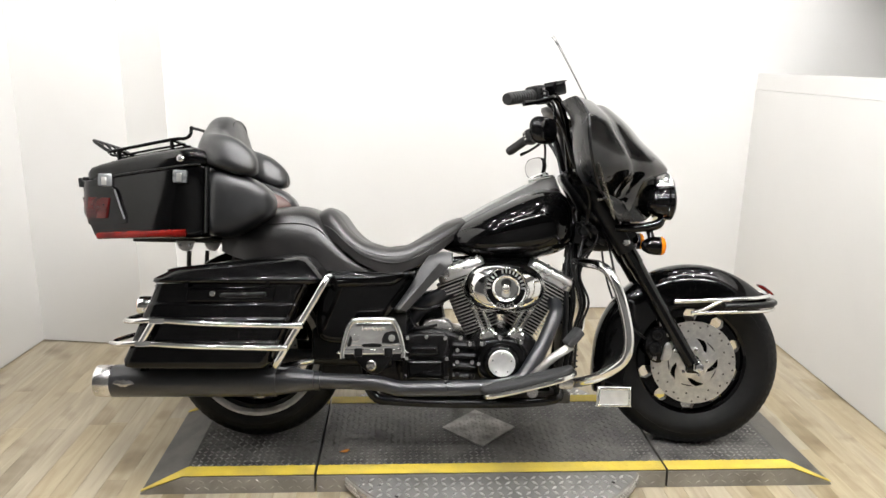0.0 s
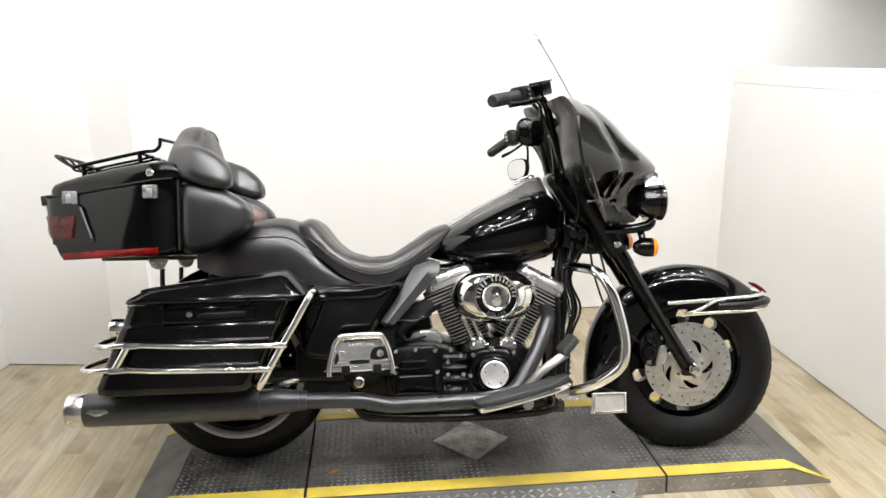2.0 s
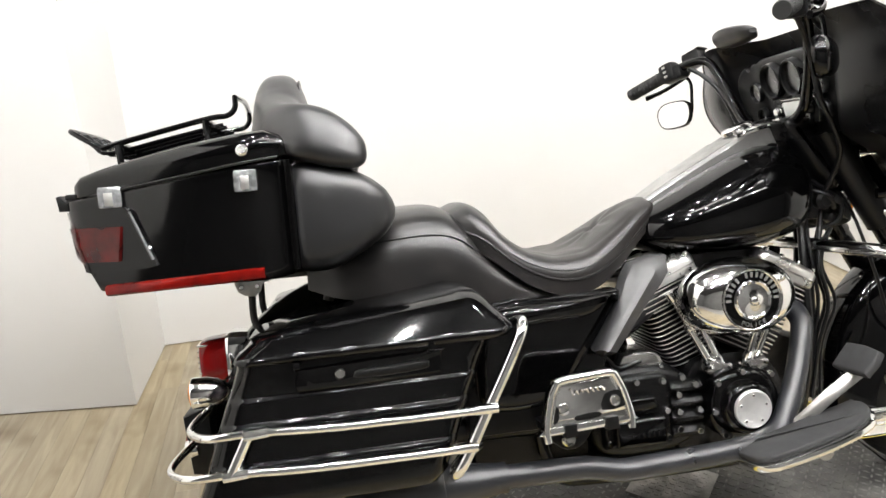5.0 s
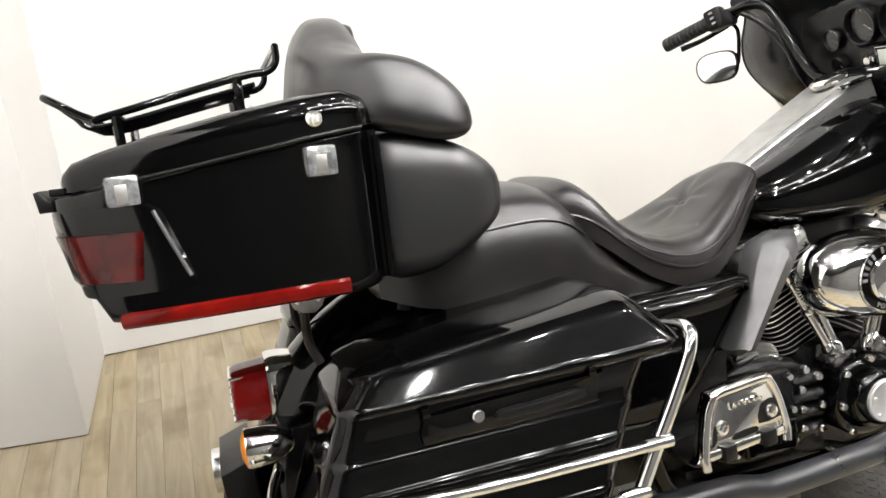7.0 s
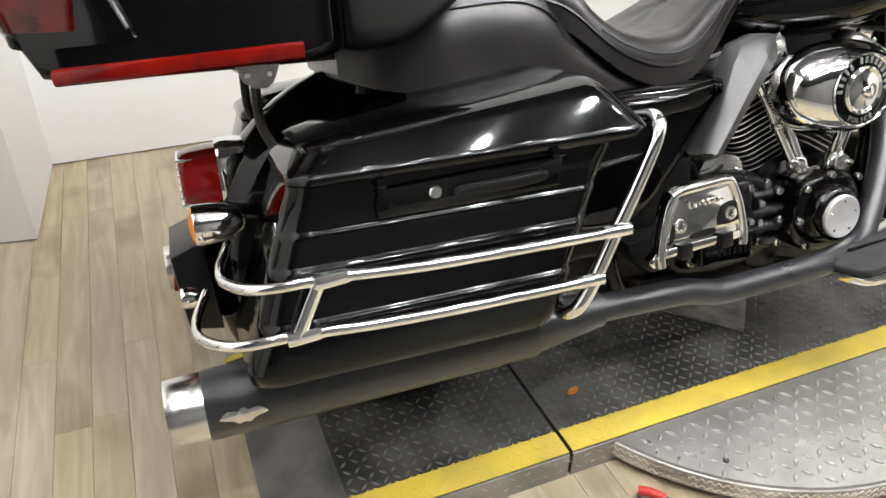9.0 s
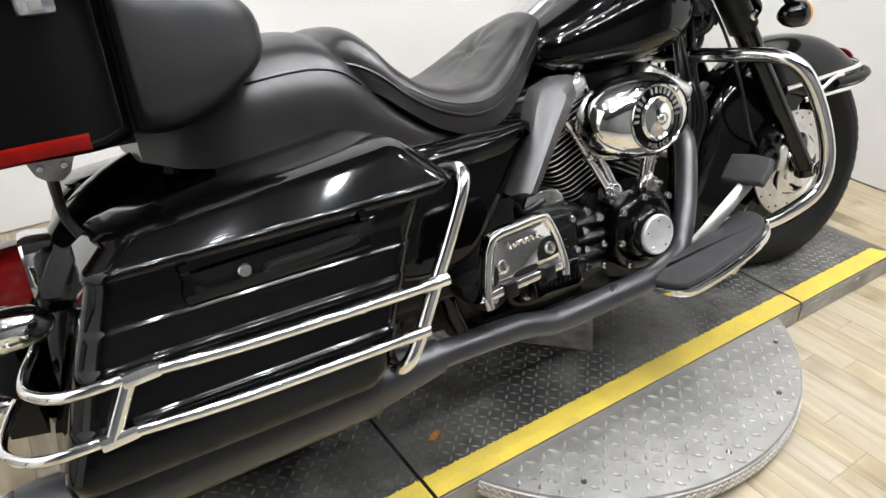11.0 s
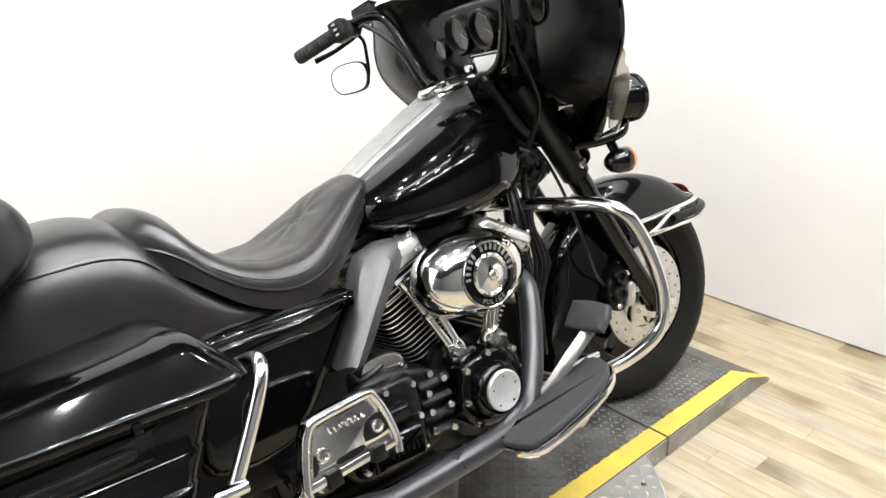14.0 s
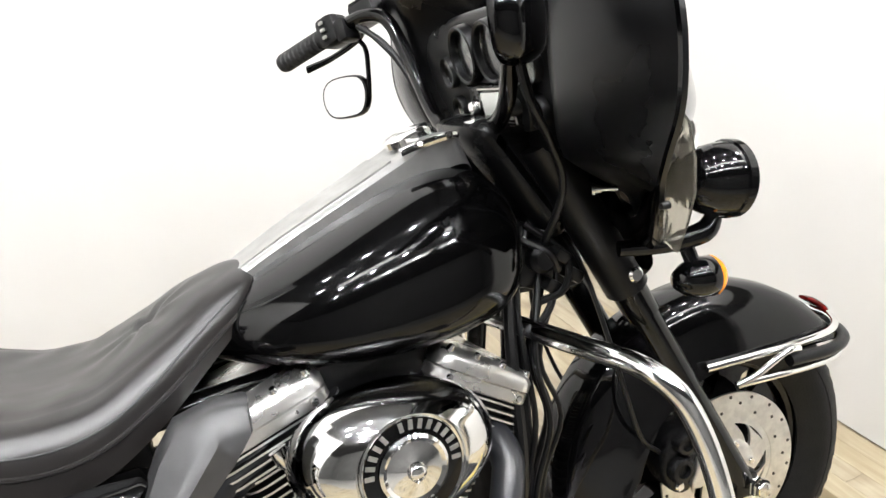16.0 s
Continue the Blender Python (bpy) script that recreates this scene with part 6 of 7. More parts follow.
# front fender
bm = B()
rings = []
for a in np.linspace(36.5, 200, 40):
    c, s = math.cos(radians(a)), math.sin(radians(a))
    ro = 0.342 + (0.02 * (a - 180) / 20 if a > 180 else 0)
    if a < 92:
        ri = min(ro - 0.006, (0.212 + 0.0 * a) / max(s, 0.2))
    else:
        ri = 0.212 - 0.008 * math.sin(radians((a - 92) * 1.6)) + (0.05 * (a - 170) / 30 if a > 170 else 0)
    ring = []
    prof = []
    hw = 0.094 if a > 60 else 0.094 - 0.02 * (60 - a) / 30
    for u in np.linspace(0, 1, 10):
        t = u * math.pi / 2
        prof.append((hw * math.cos(t) ** 0.55 if u < 1 else 0, ri + (ro - ri) * (0.5 * u if u < 0.3 else 0.15 + 0.85 * math.sin((u - 0.3) / 0.7 * math.pi / 2))))
    outer = [(-y, r) for y, r in prof] + [(y, r) for y, r in prof[::-1][1:]]
    inner = [(y * 0.94, max(ri, r - 0.006)) for y, r in outer[::-1]]
    for y, r in outer + inner:
        ring.append((WC.x + r * c, y, WC.z + r * s))
    rings.append(ring)
skin(bm, rings)
fe = fpart("front_fender", bm, PAINT, None, "gloss black deep front fender")


def both_sides(half):
    return [(x, -y, z) for x, y, z in half] + [(x, y, z) for x, y, z in half[::-1][1:]]


bm = B()
tube(bm, both_sides([(0.735, 0.1, 0.515), (0.85, 0.102, 0.522), (0.985, 0.098, 0.53), (1.045, 0.075, 0.534), (1.075, 0.035, 0.537), (1.08, 0, 0.537)]), 0.0075, 10, 5)
fpart("upper_trim", bm, CHROME, fe, "chrome fender trim")
bm = B()
tube(bm, both_sides([(0.79, 0.112, 0.478), (0.9, 0.118, 0.484), (0.995, 0.112, 0.487), (1.055, 0.085, 0.489), (1.09, 0.04, 0.49), (1.097, 0, 0.49)]), 0.0065, 10, 5)
fpart("lower_trim", bm, CHROME, fe, "chrome fender bumper rail")
bm = B()
tube(bm, both_sides([(0.9, 0.116, 0.505), (0.995, 0.114, 0.508), (1.055, 0.088, 0.51), (1.09, 0.042, 0.511), (1.099, 0, 0.511)]), 0.0115, 10, 5)
fpart("bumper_strip", bm, SATIN, fe, "black bumper strip")
for s in (-1, 1):
    bm = B()
    tube(bm, [(0.79, s * 0.112, 0.478), (0.83, s * 0.114, 0.49), (0.89, s * 0.118, 0.523), (0.92, s * 0.118, 0.525)], 0.0065, 10, 4)
    fpart("trim_strut", bm, CHROME, fe)
bm = B()
hull(bm, [(1.045, 0, 0.565, 0.573, 0.012), (1.065, 0, 0.552, 0.568, 0.02), (1.09, 0, 0.537, 0.55, 0.018), (1.1, 0, 0.533, 0.54, 0.01)], 16, 3)
fpart("fender_lamp", bm, RED_STRIP, fe, "small red fender lamp")

# fairing: an outer shell and an inner dash
FAIR = [  # z, half width, nose x, edge x
    (0.785, 0.262, 0.63, 0.51), (0.806, 0.298, 0.66, 0.49), (0.847, 0.346, 0.685, 0.46), (0.89, 0.388, 0.7, 0.43), (0.93, 0.428, 0.712, 0.41), (0.975, 0.468, 0.722, 0.394), (1.02, 0.486, 0.685, 0.384),
    (1.07, 0.486, 0.63, 0.38), (1.115, 0.47, 0.59, 0.378), (1.15, 0.44, 0.556, 0.362), (1.178, 0.405, 0.522, 0.345)]


def fair_point(u, row, inset=0.0):
    z, w, xn, xe = row
    w, xn = w - inset, xn - inset * 1.6
    low = min(1, max(0, (0.95 - z) / 0.08))
    x = xe + (xn - xe) * ((1 - low) * (1 - abs(u) ** 1.35) ** 0.95 + low * (1 - abs(u)) ** 1.25)
    # a crease where the wings meet the nose
    x -= 0.02 * math.exp(-((abs(u) - 0.56) / 0.07) ** 2) * (1 if z > 0.85 else 0)
    return (x, w * u, z)


rows = [tuple(r) for r in spline(FAIR, 3)]
bm = B()
rings = []
us = [math.sin(t) for t in np.linspace(-math.pi / 2, math.pi / 2, 37)]
for r in rows:
    rings.append([fair_point(u, r) for u in us] + [fair_point(u, r, 0.007) for u in us[::-1]])
skin(bm, rings)
fa = fpart("fairing", bm, PAINT, None, "gloss black handlebar fairing")
# inner fairing: a dished panel from rim to dash
bm = B()
rings = []
for r in rows[1:]:
    z, w, xn, xe = r
    ring = []
    for u in np.linspace(-1, 1, 51):
        au = abs(u)
        k = 1 - au
        top = min(1, max(0.25, (z - 0.8) / 0.15))
        hump = -0.03 * math.sin(min(1, k / 0.7) * math.pi) * top
        x = xe + 0.002 + hump + (0.0 if k < 0.45 else 0.3 * (k - 0.45) if k < 0.65 else 0.06)
        x += 0.065 * min(1, max(0, (0.915 - z) / 0.06)) * min(1, k / 0.2)
        ring.append((min(x, xn - 0.03), (w - 0.004) * u, z))
    rings.append(ring)
skin(bm, rings, cap=False, closed=False)
ext = bmesh.ops.extrude_face_region(bm, geom=bm.faces[:])
bmesh.ops.translate(bm, vec=(0.008, 0, 0), verts=[v for v in ext["geom"] if isinstance(v, bmesh.types.BMVert)])
dash = fpart("dash_panel", bm, INNER, None, "satin black inner fairing and dash")
# dash body with gauges
TILT_D = pose(0.402, -0.03, 1.022, 0, -14, 0)


def dpart(name, bm, mat, parent, label=""):
    bmesh.ops.transform(bm, matrix=TILT_D, verts=bm.verts)
    return fpart(name, bm, mat, parent, label)


bm = B()
prism(bm, smooth_outline([(-0.27, 0.0), (-0.25, 0.075), (-0.15, 0.1), (0, 0.105), (0.15, 0.1), (0.25, 0.075), (0.27, 0.0), (0.2, -0.08), (0.1, -0.11), (-0.1, -0.11), (-0.2, -0.08)], 4), 0.06, -0.015, 0.012, 3, "x")
db = dpart("dash_body", bm, INNER, dash)
for y, z, r in ((-0.05, 0.045, 0.041), (0.05, 0.045, 0.041), (-0.15, 0.02, 0.024), (0.15, 0.02, 0.024), (0.143, -0.045, 0.022), (-0.143, -0.045, 0.022)):
    bm = B()
    lathe(bm, [(r * 1.14, 0), (r * 1.12, 0.013 if r < 0.04 else 0.02), (r * 1.06, 0.015 if r < 0.04 else 0.022), (r * 0.98, 0.013 if r < 0.04 else 0.02), (r * 0.92, 0.004)], (-0.012, y, z), (-1, 0, 0), 32, True)
    gz = dpart("gauge_bezel", bm, INNER, db)
    bm = B()
    lathe(bm, [(r * 0.94, 0), (r * 0.94, 0.006), (0, 0.006)], (-0.012, y, z), (-1, 0, 0), 32)
    dpart("gauge_face", bm, INNER, gz)
    bm = B()
    for k in range(11):
        a = radians(215 - k * 25)
        c, s = math.cos(a), math.sin(a)
        box(bm, (-0.019, y + r * 0.76 * c, z + r * 0.76 * s), (0.001, r * 0.05, r * 0.16), 0, Matrix.Rotation(a - math.pi / 2, 4, "X"))
    tube(bm, [(-0.02, y, z), (-0.02, y - r * 0.5, z - r * 0.35)], 0.0012, 5, 1)
    tagged(dpart("scale", bm, DULL_CHROME, gz), kind="stuff")
    bm = B()
    lathe(bm, [(r * 0.93, 0.009), (r * 0.93, 0.0105), (0, 0.0105)], (-0.012, y, z), (-1, 0, 0), 24)
    dpart("gauge_glass", bm, CLEAR, gz)
bm = B()
prism(bm, smooth_outline([(-0.125, -0.07), (-0.125, -0.008), (-0.12, -0.003), (0.055, -0.003), (0.06, -0.008), (0.06, -0.07)], 2), -0.012, -0.032, 0.004, 2, "x")
rd = dpart("radio", bm, INNER, dash, "dash radio with a pale display")
bm = B()
box(bm, (-0.034, -0.04, -0.033), (0.004, 0.096, 0.04), 0.001)
dpart("display", bm, DISPLAY, rd, "pale grey display")
bm = B()
tube(bm, [(-0.034, -0.04 + a * 0.054, -0.033 + b * 0.026) for a, b in ((-1, -1), (-1, 1), (1, 1), (1, -1), (-1, -1))], 0.0025, 6, 1)
dpart("display_frame", bm, DULL_CHROME, rd, "thin bright display frame")
for y in (0.032, -0.108):
    bm = B()
    lathe(bm, [(0.012, 0), (0.012, 0.012), (0.009, 0.016), (0, 0.016)], (-0.031, y, -0.034), (-1, 0, 0), 18)
    dpart("knob", bm, CHROME if y > 0 else SATIN, rd)
bm = B()
for i in range(5):
    box(bm, (-0.034, -0.076 + i * 0.018, -0.06), (0.004, 0.012, 0.006), 0.001)
tagged(dpart("button", bm, DARK, rd), kind="stuff")
for s in (-1, 1):
    bm = B()
    lathe(bm, [(0.062, 0), (0.062, 0.008), (0.056, 0.01), (0.05, 0.004), (0.02, 0.001), (0.0, 0.004)], (0.02, s * 0.235, 0.03), (-1, 0.25 * s, 0.1), 32)
    dpart("speaker", bm, INNER, dash, "round black speaker")
# soft pouch on top of the dash
bm = B()
pad_along_y(bm, [(0.0, 0.31, 1.182, 1.194, 0.01, 0), (0.03, 0.308, 1.17, 1.206, 0.024, -0.02), (0.11, 0.305, 1.165, 1.212, 0.03, -0.03), (0.18, 0.31, 1.168, 1.205, 0.024, -0.02), (0.21, 0.315, 1.18, 1.195, 0.01, 0)], 4, 16)
fpart("pouch", bm, VINYL, dash, "black leather dash pouch")
# lower cowl between fork and tank
bm = B()
prism(bm, smooth_outline([(0.335, 0.935), (0.36, 0.965), (0.42, 0.955), (0.5, 0.85), (0.47, 0.78), (0.425, 0.8)], 3), -0.105, 0.105, 0.03, 4)
fpart("lower_cowl", bm, INNER, fa, "satin black lower cowl")
# windshield
bm = B()
rings = []
for k in np.linspace(0, 1, 12):
    z = 1.155 + 0.296 * k
    xc = 0.441 - 0.14 * k
    w = 0.26 * (1 - 0.45 * k ** 2.2)
    if k > 0.9:
        w *= 1 - (k - 0.9) * 2.2
    top = 0.03 * k
    rings.append([(xc - 0.3 * (w * u) ** 2 - 0.008 * abs(u) ** 3, w * u, z - top * u * u) for u in np.linspace(-1, 1, 19)])
skin(bm, [r + [(x + 0.003, y, z) for x, y, z in r[::-1]] for r in rings])
ws = fpart("windshield", bm, SCREEN, fa, "clear polycarbonate windshield")
ws.visible_shadow = False
# wing deflectors of clear plastic below the fairing
for s in (-1, 1):
    bm = B()
    pts = [(0.422, 0.402, 0.955), (0.412, 0.428, 0.99), (0.42, 0.447, 0.965), (0.434, 0.44, 0.925), (0.45, 0.42, 0.885), (0.468, 0.386, 0.845), (0.484, 0.346, 0.8), (0.478, 0.33, 0.812), (0.456, 0.358, 0.87)]
    skin(bm, [[(x, s * y, z) for x, y, z in pts], [(x + 0.004, s * y, z) for x, y, z in pts]])
    o = fpart("air_deflector", bm, SMOKE, fa, "small clear air deflector", smooth=False)
    o.visible_shadow = False
    for x, y, z in ((0.431, 0.408, 0.925), (0.456, 0.368, 0.865)):
        bm = B()
        bolt(bm, (x, s * y, z), (-1, 0.2 * s, 0), 0.005, 0.012)
        fpart("deflector_screw", bm, SATIN, o)

# headlamp in the nose
bm = B()
lathe(bm, [(0.09, -0.02), (0.095, 0.02), (0.09, 0.035), (0.07, 0.045), (0.0, 0.052)], (0.685, 0, 0.885), (1, 0, 0), 36)
hl = fpart("headlamp", bm, CHROME, fa, "round headlamp")
bm = B()
lathe(bm, [(0.082, 0.036), (0.06, 0.052), (0.0, 0.06)], (0.685, 0, 0.885), (1, 0, 0), 36)
fpart("lens", bm, CLEAR, hl)
# passing lamps and signals on a cross bar
bm = B()
tube(bm, [(0.6, -0.17, 0.775), (0.57, -0.12, 0.772), (0.57, 0, 0.77), (0.57, 0.12, 0.772), (0.6, 0.17, 0.775)], 0.0125, 12, 4)
lb = fpart("lamp_bar", bm, PAINT, None, "gloss black lamp bar")
for s in (-1, 1):
    bm = B()
    tube(bm, [(0.515, s * 0.172, 0.768), (0.58, s * 0.19, 0.77), (0.645, s * 0.196, 0.782), (0.664, s * 0.196, 0.803)], [0.012, 0.014, 0.017, 0.013], 12, 4)
    fpart("bracket", bm, PAINT, lb)
    bm = B()
    lathe(bm, [(0.0, -0.062), (0.022, -0.059), (0.039, -0.045), (0.05, -0.022), (0.0545, 0.0), (0.0555, 0.012), (0.0585, 0.015), (0.0585, 0.028), (0.055, 0.032)], (0.664, s * 0.197, 0.858), (1, 0, -0.05), 36)
    sp = fpart("passing_lamp", bm, PAINT, None, "gloss black passing lamp")
    bm = B()
    lathe(bm, [(0.057, 0.029), (0.041, 0.038), (0.0, 0.042)], (0.664, s * 0.197, 0.858), (1, 0, -0.05), 32)
    fpart("lens", bm, CLEAR, sp)
    bm = B()
    lathe(bm, [(0.0, -0.048), (0.015, -0.043), (0.025, -0.028), (0.031, -0.008), (0.0315, 0.016), (0.03, 0.018), (0.0, 0.018)], (0.645, s * 0.192, 0.712), (1, 0, 0), 28)
    ts = fpart("turn_signal", bm, PAINT, None, "gloss black bullet turn signal")
    bm = B()
    lathe(bm, [(0.031, 0.014), (0.0315, 0.02), (0.026, 0.029), (0.013, 0.034), (0.0, 0.035)], (0.645, s * 0.192, 0.712), (1, 0, 0), 28)
    fpart("lens", bm, AMBER, ts, "amber lens")
    bm = B()
    tube(bm, [(0.625, s * 0.175, 0.772), (0.632, s * 0.188, 0.738)], 0.012, 10, 1)
    fpart("stalk", bm, PAINT, ts)

# handlebar, controls and mirrors
STEER = Matrix.Translation((0.405, 0, 0.86)) @ Matrix.Rotation(radians(-6), 4, "Z") @ Matrix.Rotation(radians(-1.6), 4, "X") @ Matrix.Translation((-0.405, 0, -0.86))
bm = B()
right_half = [(0.152, -0.482, 1.122), (0.2, -0.42, 1.145), (0.252, -0.345, 1.168), (0.285, -0.295, 1.178), (0.315, -0.262, 1.165), (0.335, -0.238, 1.115), (0.35, -0.205, 1.045), (0.36, -0.16, 0.98), (0.365, -0.11, 0.952), (0.366, -0.05, 0.945), (0.366, 0, 0.943)]
tube(bm, right_half + [(x, -y, z) for x, y, z in right_half[-2::-1]], 0.0128, 14, 5)
hb = fpart("handlebar", bm, PAINT, None, "gloss black handlebar")
for s in (-1, 1):
    a, b = V(0.148, s * 0.487, 1.12), V(0.225, s * 0.383, 1.156)
    d = (b - a).normalized()
    L_ = (b - a).length
    bm = B()
    prof = [(0.0, 0), (0.017, 0.0), (0.0185, 0.004)]
    for k in range(9):
        h = 0.01 + k * (L_ - 0.02) / 9
        prof += [(0.0195, h), (0.0195, h + 0.004), (0.0168, h + 0.006), (0.0168, h + 0.009), (0.0195, h + 0.0105)]
    prof += [(0.0195, L_ - 0.004), (0.0195, L_), (0.0, L_)]
    lathe(bm, prof, a, d, 22)
    fpart("grip", bm, GRIP, hb, "ribbed black rubber grip")
    bm = B()
    c = b + d * 0.022
    mm = Matrix.Translation(c) @ d.to_track_quat("Z", "Y").to_matrix().to_4x4()
    box(bm, (0, 0, 0), (0.052, 0.058, 0.048), 0.012)
    box(bm, (0.0, -0.012, 0.032), (0.046, 0.042, 0.026), 0.008)
    for k in range(3):
        box(bm, (-0.026, -0.014 + k * 0.014, 0.0), (0.01, 0.009, 0.016), 0.002)
    bmesh.ops.transform(bm, matrix=mm, verts=bm.verts)
    fpart("switch_block", bm, SATIN, hb, "black switch housing")
    bm = B()
    for k in range(3):
        box(bm, (-0.032, -0.014 + k * 0.014, 0.001), (0.005, 0.006, 0.01), 0.001)
    bmesh.ops.transform(bm, matrix=mm, verts=bm.verts)
    fpart("switch", bm, STEEL, hb)
    # lever and reservoir
    bm = B()
    p0 = c + d * 0.03 + V(0.035, 0, 0)
    tube(bm, [p0, p0 - d * 0.05 + V(0.03, 0, -0.005), p0 - d * 0.13 + V(0.03, 0, -0.012), p0 - d * 0.19 + V(0.018, 0, -0.012)], [0.008, 0.008, 0.007, 0.009], 10, 4, 0.7)
    fpart("lever", bm, PAINT, hb, "gloss black hand lever")
    bm = B()
    box(bm, c + d * 0.05 + V(0.034, 0, 0.014), (0.05, 0.06, 0.042), 0.008, d.to_track_quat("Y", "Z").to_matrix().to_4x4())
    box(bm, c + d * 0.05 + V(0.034, 0, 0.036), (0.05, 0.06, 0.005), 0.002, d.to_track_quat("Y", "Z").to_matrix().to_4x4())
    fpart("reservoir" if s < 0 else "clutch_perch", bm, PAINT if s < 0 else SATIN, hb)
    # mirror
    mr = fgroup("mirror", "black mirror on a thin curved stem")
    bm = B()
    tube(bm, [c + V(0.03, 0, -0.005), (0.295, s * 0.362, 1.13), (0.298, s * 0.366, 1.08), (0.297, s * 0.37, 1.045), (0.294, s * 0.373, 1.04), (0.284, s * 0.38, 1.04)], 0.005, 10, 5)
    fpart("stem", bm, PAINT, mr)
    plan = smooth_outline([(-0.056, 0.022), (-0.03, 0.04), (0.025, 0.042), (0.048, 0.03), (0.054, 0.0), (0.04, -0.032), (0.0, -0.04), (-0.04, -0.036), (-0.058, -0.01)], 3)
    mm = Matrix.Translation((0.256, s * 0.407, 1.038)) @ Matrix.Rotation(radians(40 * s), 4, "Z") @ Matrix.Diagonal((1, s, 1, 1))
    bm = B()
    rings = []
    for x, k in ((0.0, 1.0), (0.004, 1.03), (0.012, 1.03), (0.022, 0.94), (0.03, 0.76), (0.035, 0.5), (0.037, 0.2)):
        rings.append([(x, -u * k, w * k) for u, w in plan])
    skin(bm, rings)
    bmesh.ops.transform(bm, matrix=mm, verts=bm.verts)
    fpart("housing", bm, PAINT, mr)
    bm = B()
    bm.faces.new([bm.verts.new((-0.0015, -u * 0.93, w * 0.93)) for u, w in plan])
    bmesh.ops.transform(bm, matrix=mm, verts=bm.verts)
    fpart("mirror_glass", bm, MIRROR, mr, "mirror glass")
for s in (-1, 1):
    bm = B()
    tube(bm, [(0.365, s * 0.05, 0.935), (0.382, s * 0.05, 0.9)], 0.019, 14, 1)
    box(bm, (0.363, s * 0.05, 0.942), (0.046, 0.042, 0.036), 0.008)
    fpart("riser", bm, CHROME, hb, "chrome handlebar riser")
for s in (-1, 1):
    bm = B()
    tube(bm, [(0.27, s * 0.3, 1.16), (0.31, s * 0.265, 1.12), (0.34, s * 0.235, 1.06), (0.365, s * 0.215, 0.98), (0.4, s * 0.2, 0.92), (0.43, s * 0.17, 0.85), (0.42, s * 0.1, 0.75)], 0.006, 8, 4)
    fpart("cable", bm, SATIN, hb)
    bm = B()
    tube(bm, [(0.28, s * 0.29, 1.155), (0.325, s * 0.25, 1.09), (0.355, s * 0.225, 1.02), (0.385, s * 0.2, 0.95), (0.42, s * 0.19, 0.89)], 0.005, 8, 4)
    fpart("cable", bm, SATIN, hb)

# front crash guard, fixed to the frame
bm = B()
half = [(0.372, 0, 0.645), (0.38, -0.09, 0.645), (0.4, -0.2, 0.64), (0.425, -0.3, 0.632), (0.448, -0.345, 0.605), (0.47, -0.365, 0.55), (0.49, -0.376, 0.47), (0.498, -0.378, 0.4), (0.488, -0.37, 0.345), (0.45, -0.35, 0.305), (0.39, -0.29, 0.262), (0.335, -0.18, 0.232), (0.325, -0.1, 0.225)]
tube(bm, half[::-1] + [(x, -y, z) for x, y, z in half[1:]], 0.016, 16, 5)
part("crash_guard", bm, CHROME, bike, "chrome front crash guard")
bm = B()
plate_edge = smooth_outline([(-0.056, -0.034), (0.05, -0.034), (0.058, -0.026), (0.058, 0.028), (0.05, 0.036), (-0.05, 0.036), (-0.058, 0.028), (-0.062, -0.026)], 2)
prism(bm, plate_edge, -0.006, 0.008, 0.004, 3)
bmesh.ops.transform(bm, matrix=Matrix.Translation((0.527, -0.08, 0.168)), verts=bm.verts)
sp_ = part("splash_plate", bm, BRIGHT_DISC, bike, "small bright plate below the guard")
bm = B()
tube(bm, [(x * 0.88 + 0.527, -0.087, z * 0.84 + 0.168) for x, z in plate_edge], 0.004, 8, 1, 1, True)
part("plate_rim", bm, CHROME, sp_)

# hoses, horn and regulator in front of the engine
bm = B()
tube(bm, [(0.36, -0.09, 0.7), (0.345, -0.115, 0.6), (0.345, -0.125, 0.45), (0.33, -0.12, 0.3), (0.31, -0.1, 0.2)], 0.01, 8, 5)
tube(bm, [(0.38, -0.07, 0.7), (0.37, -0.1, 0.6), (0.365, -0.11, 0.42), (0.34, -0.1, 0.25)], 0.007, 8, 5)
tube(bm, [(0.40, -0.06, 0.76), (0.43, -0.1, 0.7), (0.4, -0.12, 0.66), (0.36, -0.11, 0.64)], 0.006, 8, 5)
tube(bm, [(0.4, -0.08, 0.8), (0.45, -0.11, 0.75), (0.44, -0.12, 0.7), (0.4, -0.1, 0.68)], 0.006, 8, 5)
tube(bm, [(0.38, -0.1, 0.78), (0.41, -0.13, 0.76), (0.43, -0.12, 0.73)], 0.006, 8, 4)
for dx, dy, r in ((0.012, -0.02, 0.0055), (0.03, 0.01, 0.008), (-0.012, -0.012, 0.005), (0.045, -0.004, 0.0045)):
    tube(bm, [(0.42 + dx, -0.06 + dy, 0.79), (0.385 + dx * 1.3, -0.085 + dy, 0.7), (0.37 + dx * 0.5, -0.11 + dy, 0.6), (0.385 + dx * 0.9, -0.11 + dy, 0.5), (0.365 + dx * 0.6, -0.1 + dy, 0.4), (0.335 + dx, -0.1 + dy, 0.27)], r, 8, 5)
tagged(part("wiring", bm, SATIN, bike, "black hoses and wires"), kind="stuff")
bm = B()
box(bm, (0.405, -0.07, 0.74), (0.06, 0.06, 0.07), 0.01)
box(bm, (0.43, 0.03, 0.72), (0.06, 0.1, 0.09), 0.012)
lathe(bm, [(0.02, 0), (0.022, 0.02), (0.015, 0.03), (0, 0.03)], (0.405, -0.1, 0.75), (0, -1, 0), 16)
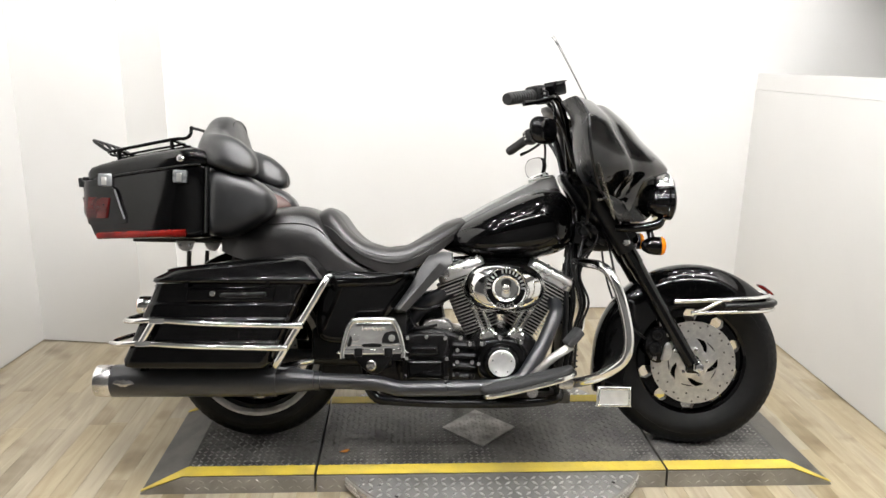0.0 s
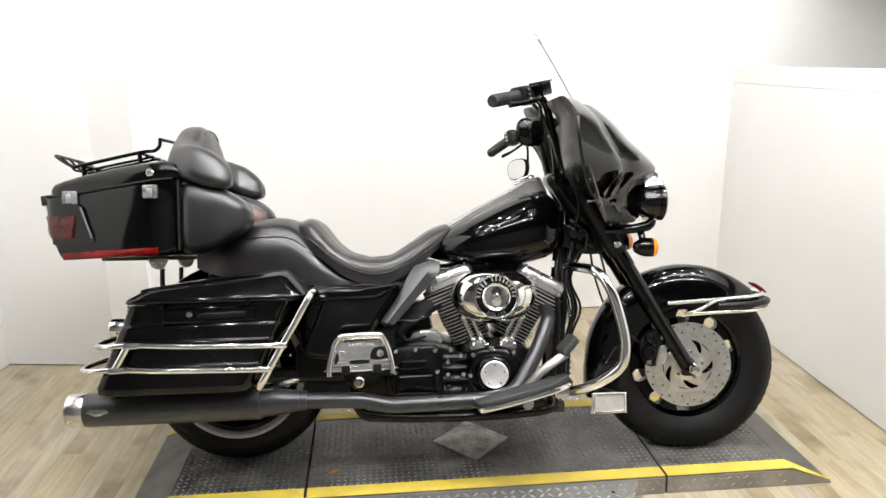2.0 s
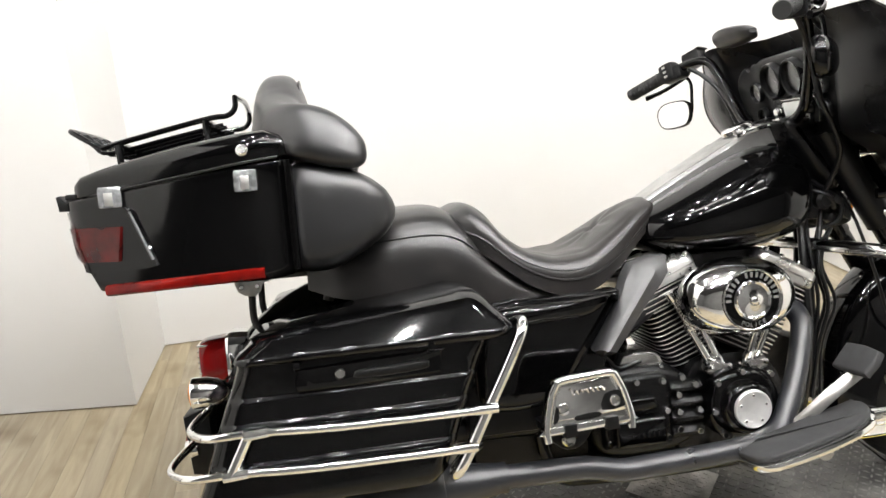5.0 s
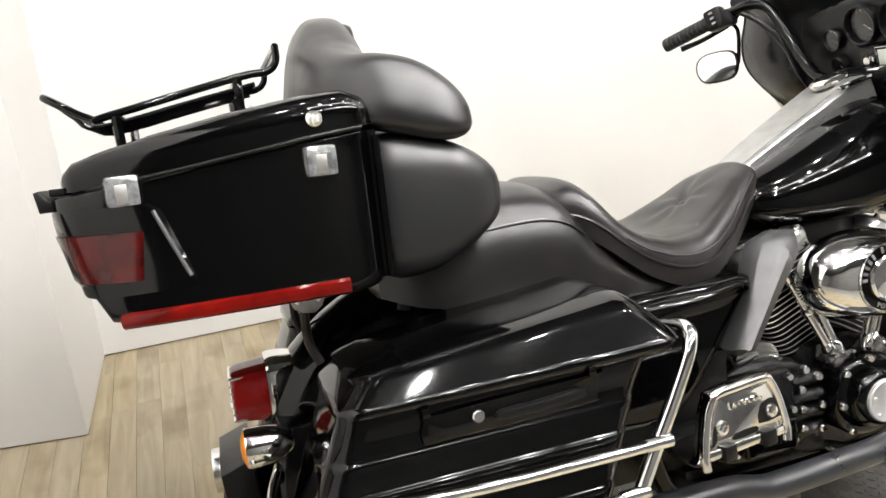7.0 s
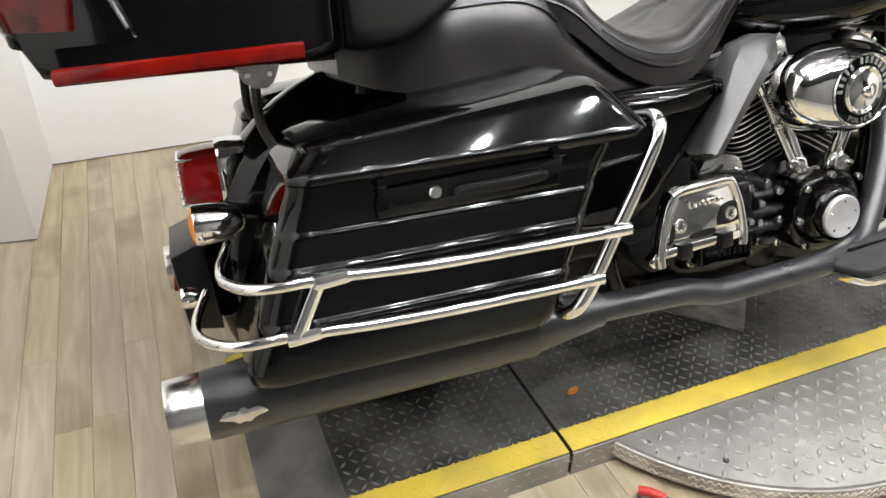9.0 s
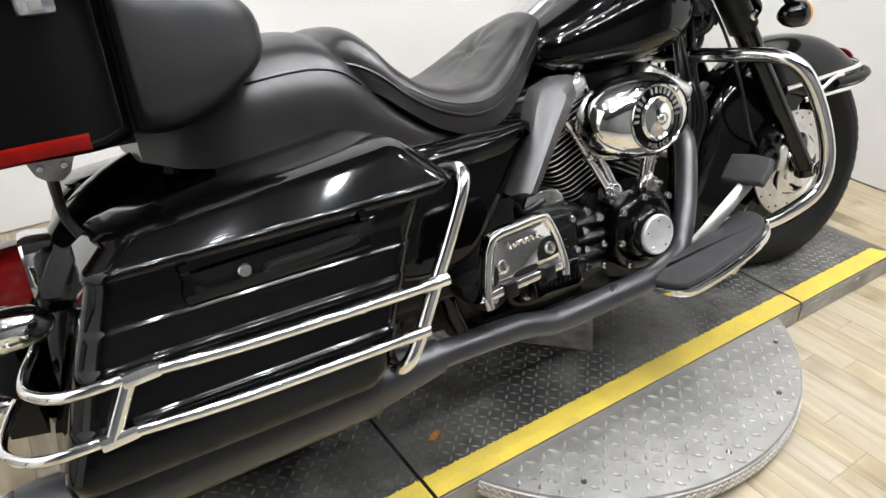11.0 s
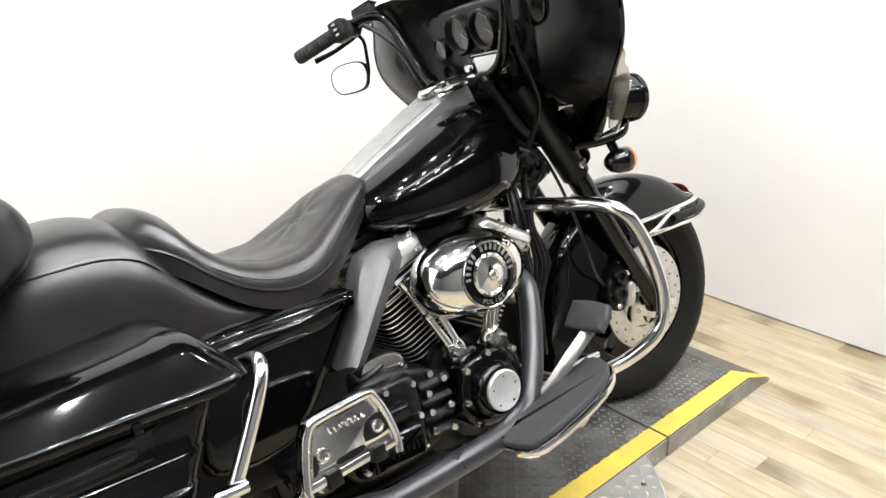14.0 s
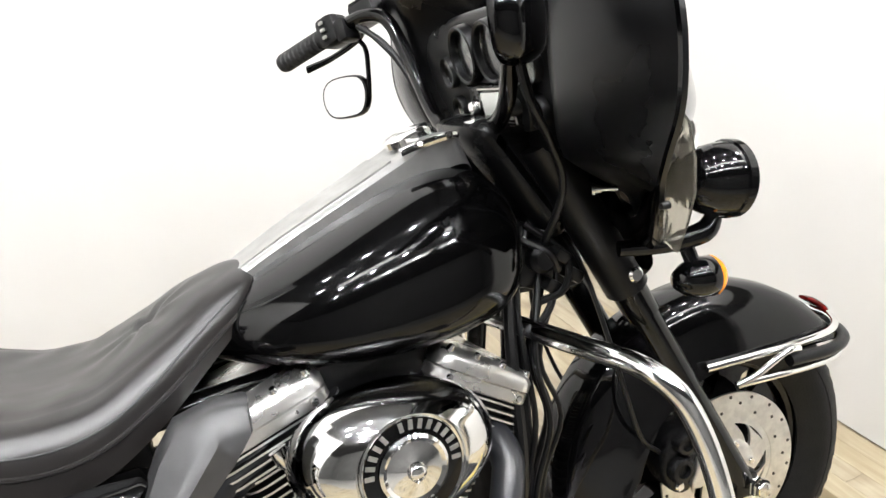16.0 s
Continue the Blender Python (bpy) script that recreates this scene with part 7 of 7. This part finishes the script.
part("ignition_module", bm, SATIN, bike)
# Added black block; darkens the see-through gap between tank and fork.
bm = B()
prism(bm, smooth_outline([(0.405, 0.705), (0.44, 0.685), (0.5, 0.68), (0.528, 0.7), (0.5, 0.77), (0.44, 0.8), (0.4, 0.78)], 3), -0.06, 0.06, 0.015, 3)
part("neck_filler", bm, SATIN, bike, "added black filler block at the steering neck")
for x, y, z in ((0.44, -0.11, 0.75), (0.468, -0.1, 0.715), (0.425, -0.105, 0.705)):
    bm = B()
    box(bm, (x, y, z), (0.032, 0.024, 0.02), 0.005, pose(0, 0, 0, 10, 30, 15))
    part("wire_connector", bm, SATIN, bike)
bm = B()
box(bm, (0.36, 0, 0.33), (0.05, 0.14, 0.16), 0.01)
vr = part("voltage_regulator", bm, DARK, bike)
bm = B()
for k in range(7):
    box(bm, (0.39, 0, 0.27 + k * 0.02), (0.02, 0.13, 0.005), 0.001)
    part("fin", bm, DARK, vr)
    bm = B()

# ---------------------------------------------------------------- lamps overhead
def tube_lamp(x, y, turn):
    t = thing("ceiling_tube_light", "white fluorescent tube fitting on the ceiling", "ceiling light", pose(x, y, CEILING - 0.09, 0, 0, turn), "ceiling tubes")
    bm = bmesh.new()
    prism(bm, [(-0.09, 0.085), (-0.05, 0.0), (0.05, 0.0), (0.09, 0.085)], -0.62, 0.62, 0.004)
    part("housing", bm, WHITE_ENAMEL, t)
    for dx in (-0.05, 0.05):
        bm = bmesh.new()
        tube(bm, [(dx, -0.6, -0.018), (dx, 0.6, -0.018)], 0.014, 10, 1)
        part("tube", bm, TUBE_LIGHT, t, "lit fluorescent tube")
    return t


def led_lamp(x, y):
    t = thing("ceiling_spotlight", "small bright ceiling bulb in a short holder", "ceiling light", pose(x, y, CEILING - 0.12), "ceiling bulbs")
    bm = bmesh.new()
    lathe(bm, [(0.03, 0.12), (0.03, 0.05), (0.024, 0.04), (0.024, 0.03)], (0, 0, 0), (0, 0, 1), 16)
    part("holder", bm, SATIN, t)
    bm = bmesh.new()
    lathe(bm, [(0.001, -0.03), (0.02, -0.025), (0.033, -0.004), (0.03, 0.018), (0.018, 0.032)], (0, 0, 0), (0, 0, 1), 16)
    part("bulb", bm, LED, t, "lit white bulb")
    return t

for x, y in ((-0.55, -1.1), (0.7, -1.1), (1.7, -1.1), (-0.05, -2.0), (1.3, -2.0)):
    tube_lamp(x, y, 90)
for i in range(7):
    for j in range(4):
        led_lamp(-1.45 + i * 0.6 + (0.3 if j % 2 else 0), -1.95 + j * 0.62)

# floor planks, each a piece of its own
PW, PL = 0.072, 0.92
me_cache = {}


def plank_mesh(w, l):
    key = (round(w, 3), round(l, 3))
    if key not in me_cache:
        bm = bmesh.new()
        b = 0.00025
        skin(bm, [[(b, b, -0.008), (w - b, b, -0.008), (w - b, l - b, -0.008), (b, l - b, -0.008)],
                  [(b, b, -0.001), (w - b, b, -0.001), (w - b, l - b, -0.001), (b, l - b, -0.001)],
                  [(2 * b, 2 * b, 0), (w - 2 * b, 2 * b, 0), (w - 2 * b, l - 2 * b, 0), (2 * b, l - 2 * b, 0)]], cap=True)
        me = bpy.data.meshes.new("plank")
        bmesh.ops.recalc_face_normals(bm, faces=bm.faces)
        bm.to_mesh(me)
        bm.free()
        me.materials.append(PLANK)
        me_cache[key] = me
    return me_cache[key]


rng = random.Random(7)
turn = Matrix.Rotation(radians(ROOM_TURN), 4, "Z")
for i in range(-30, 35):
    y, end = -1.97 + 0.05 * i * PW, 1.47 + 0.031 * i * PW
    ln = PL * (0.25 + 0.75 * rng.random())
    while y < end:
        ln = min(ln, end - y)
        if ln > 0.02:
            o = new("plank", plank_mesh(PW, ln))
            o.parent = floor
            o.matrix_basis = turn @ Matrix.Translation((i * PW, y, 0))
        y += ln
        ln = PL
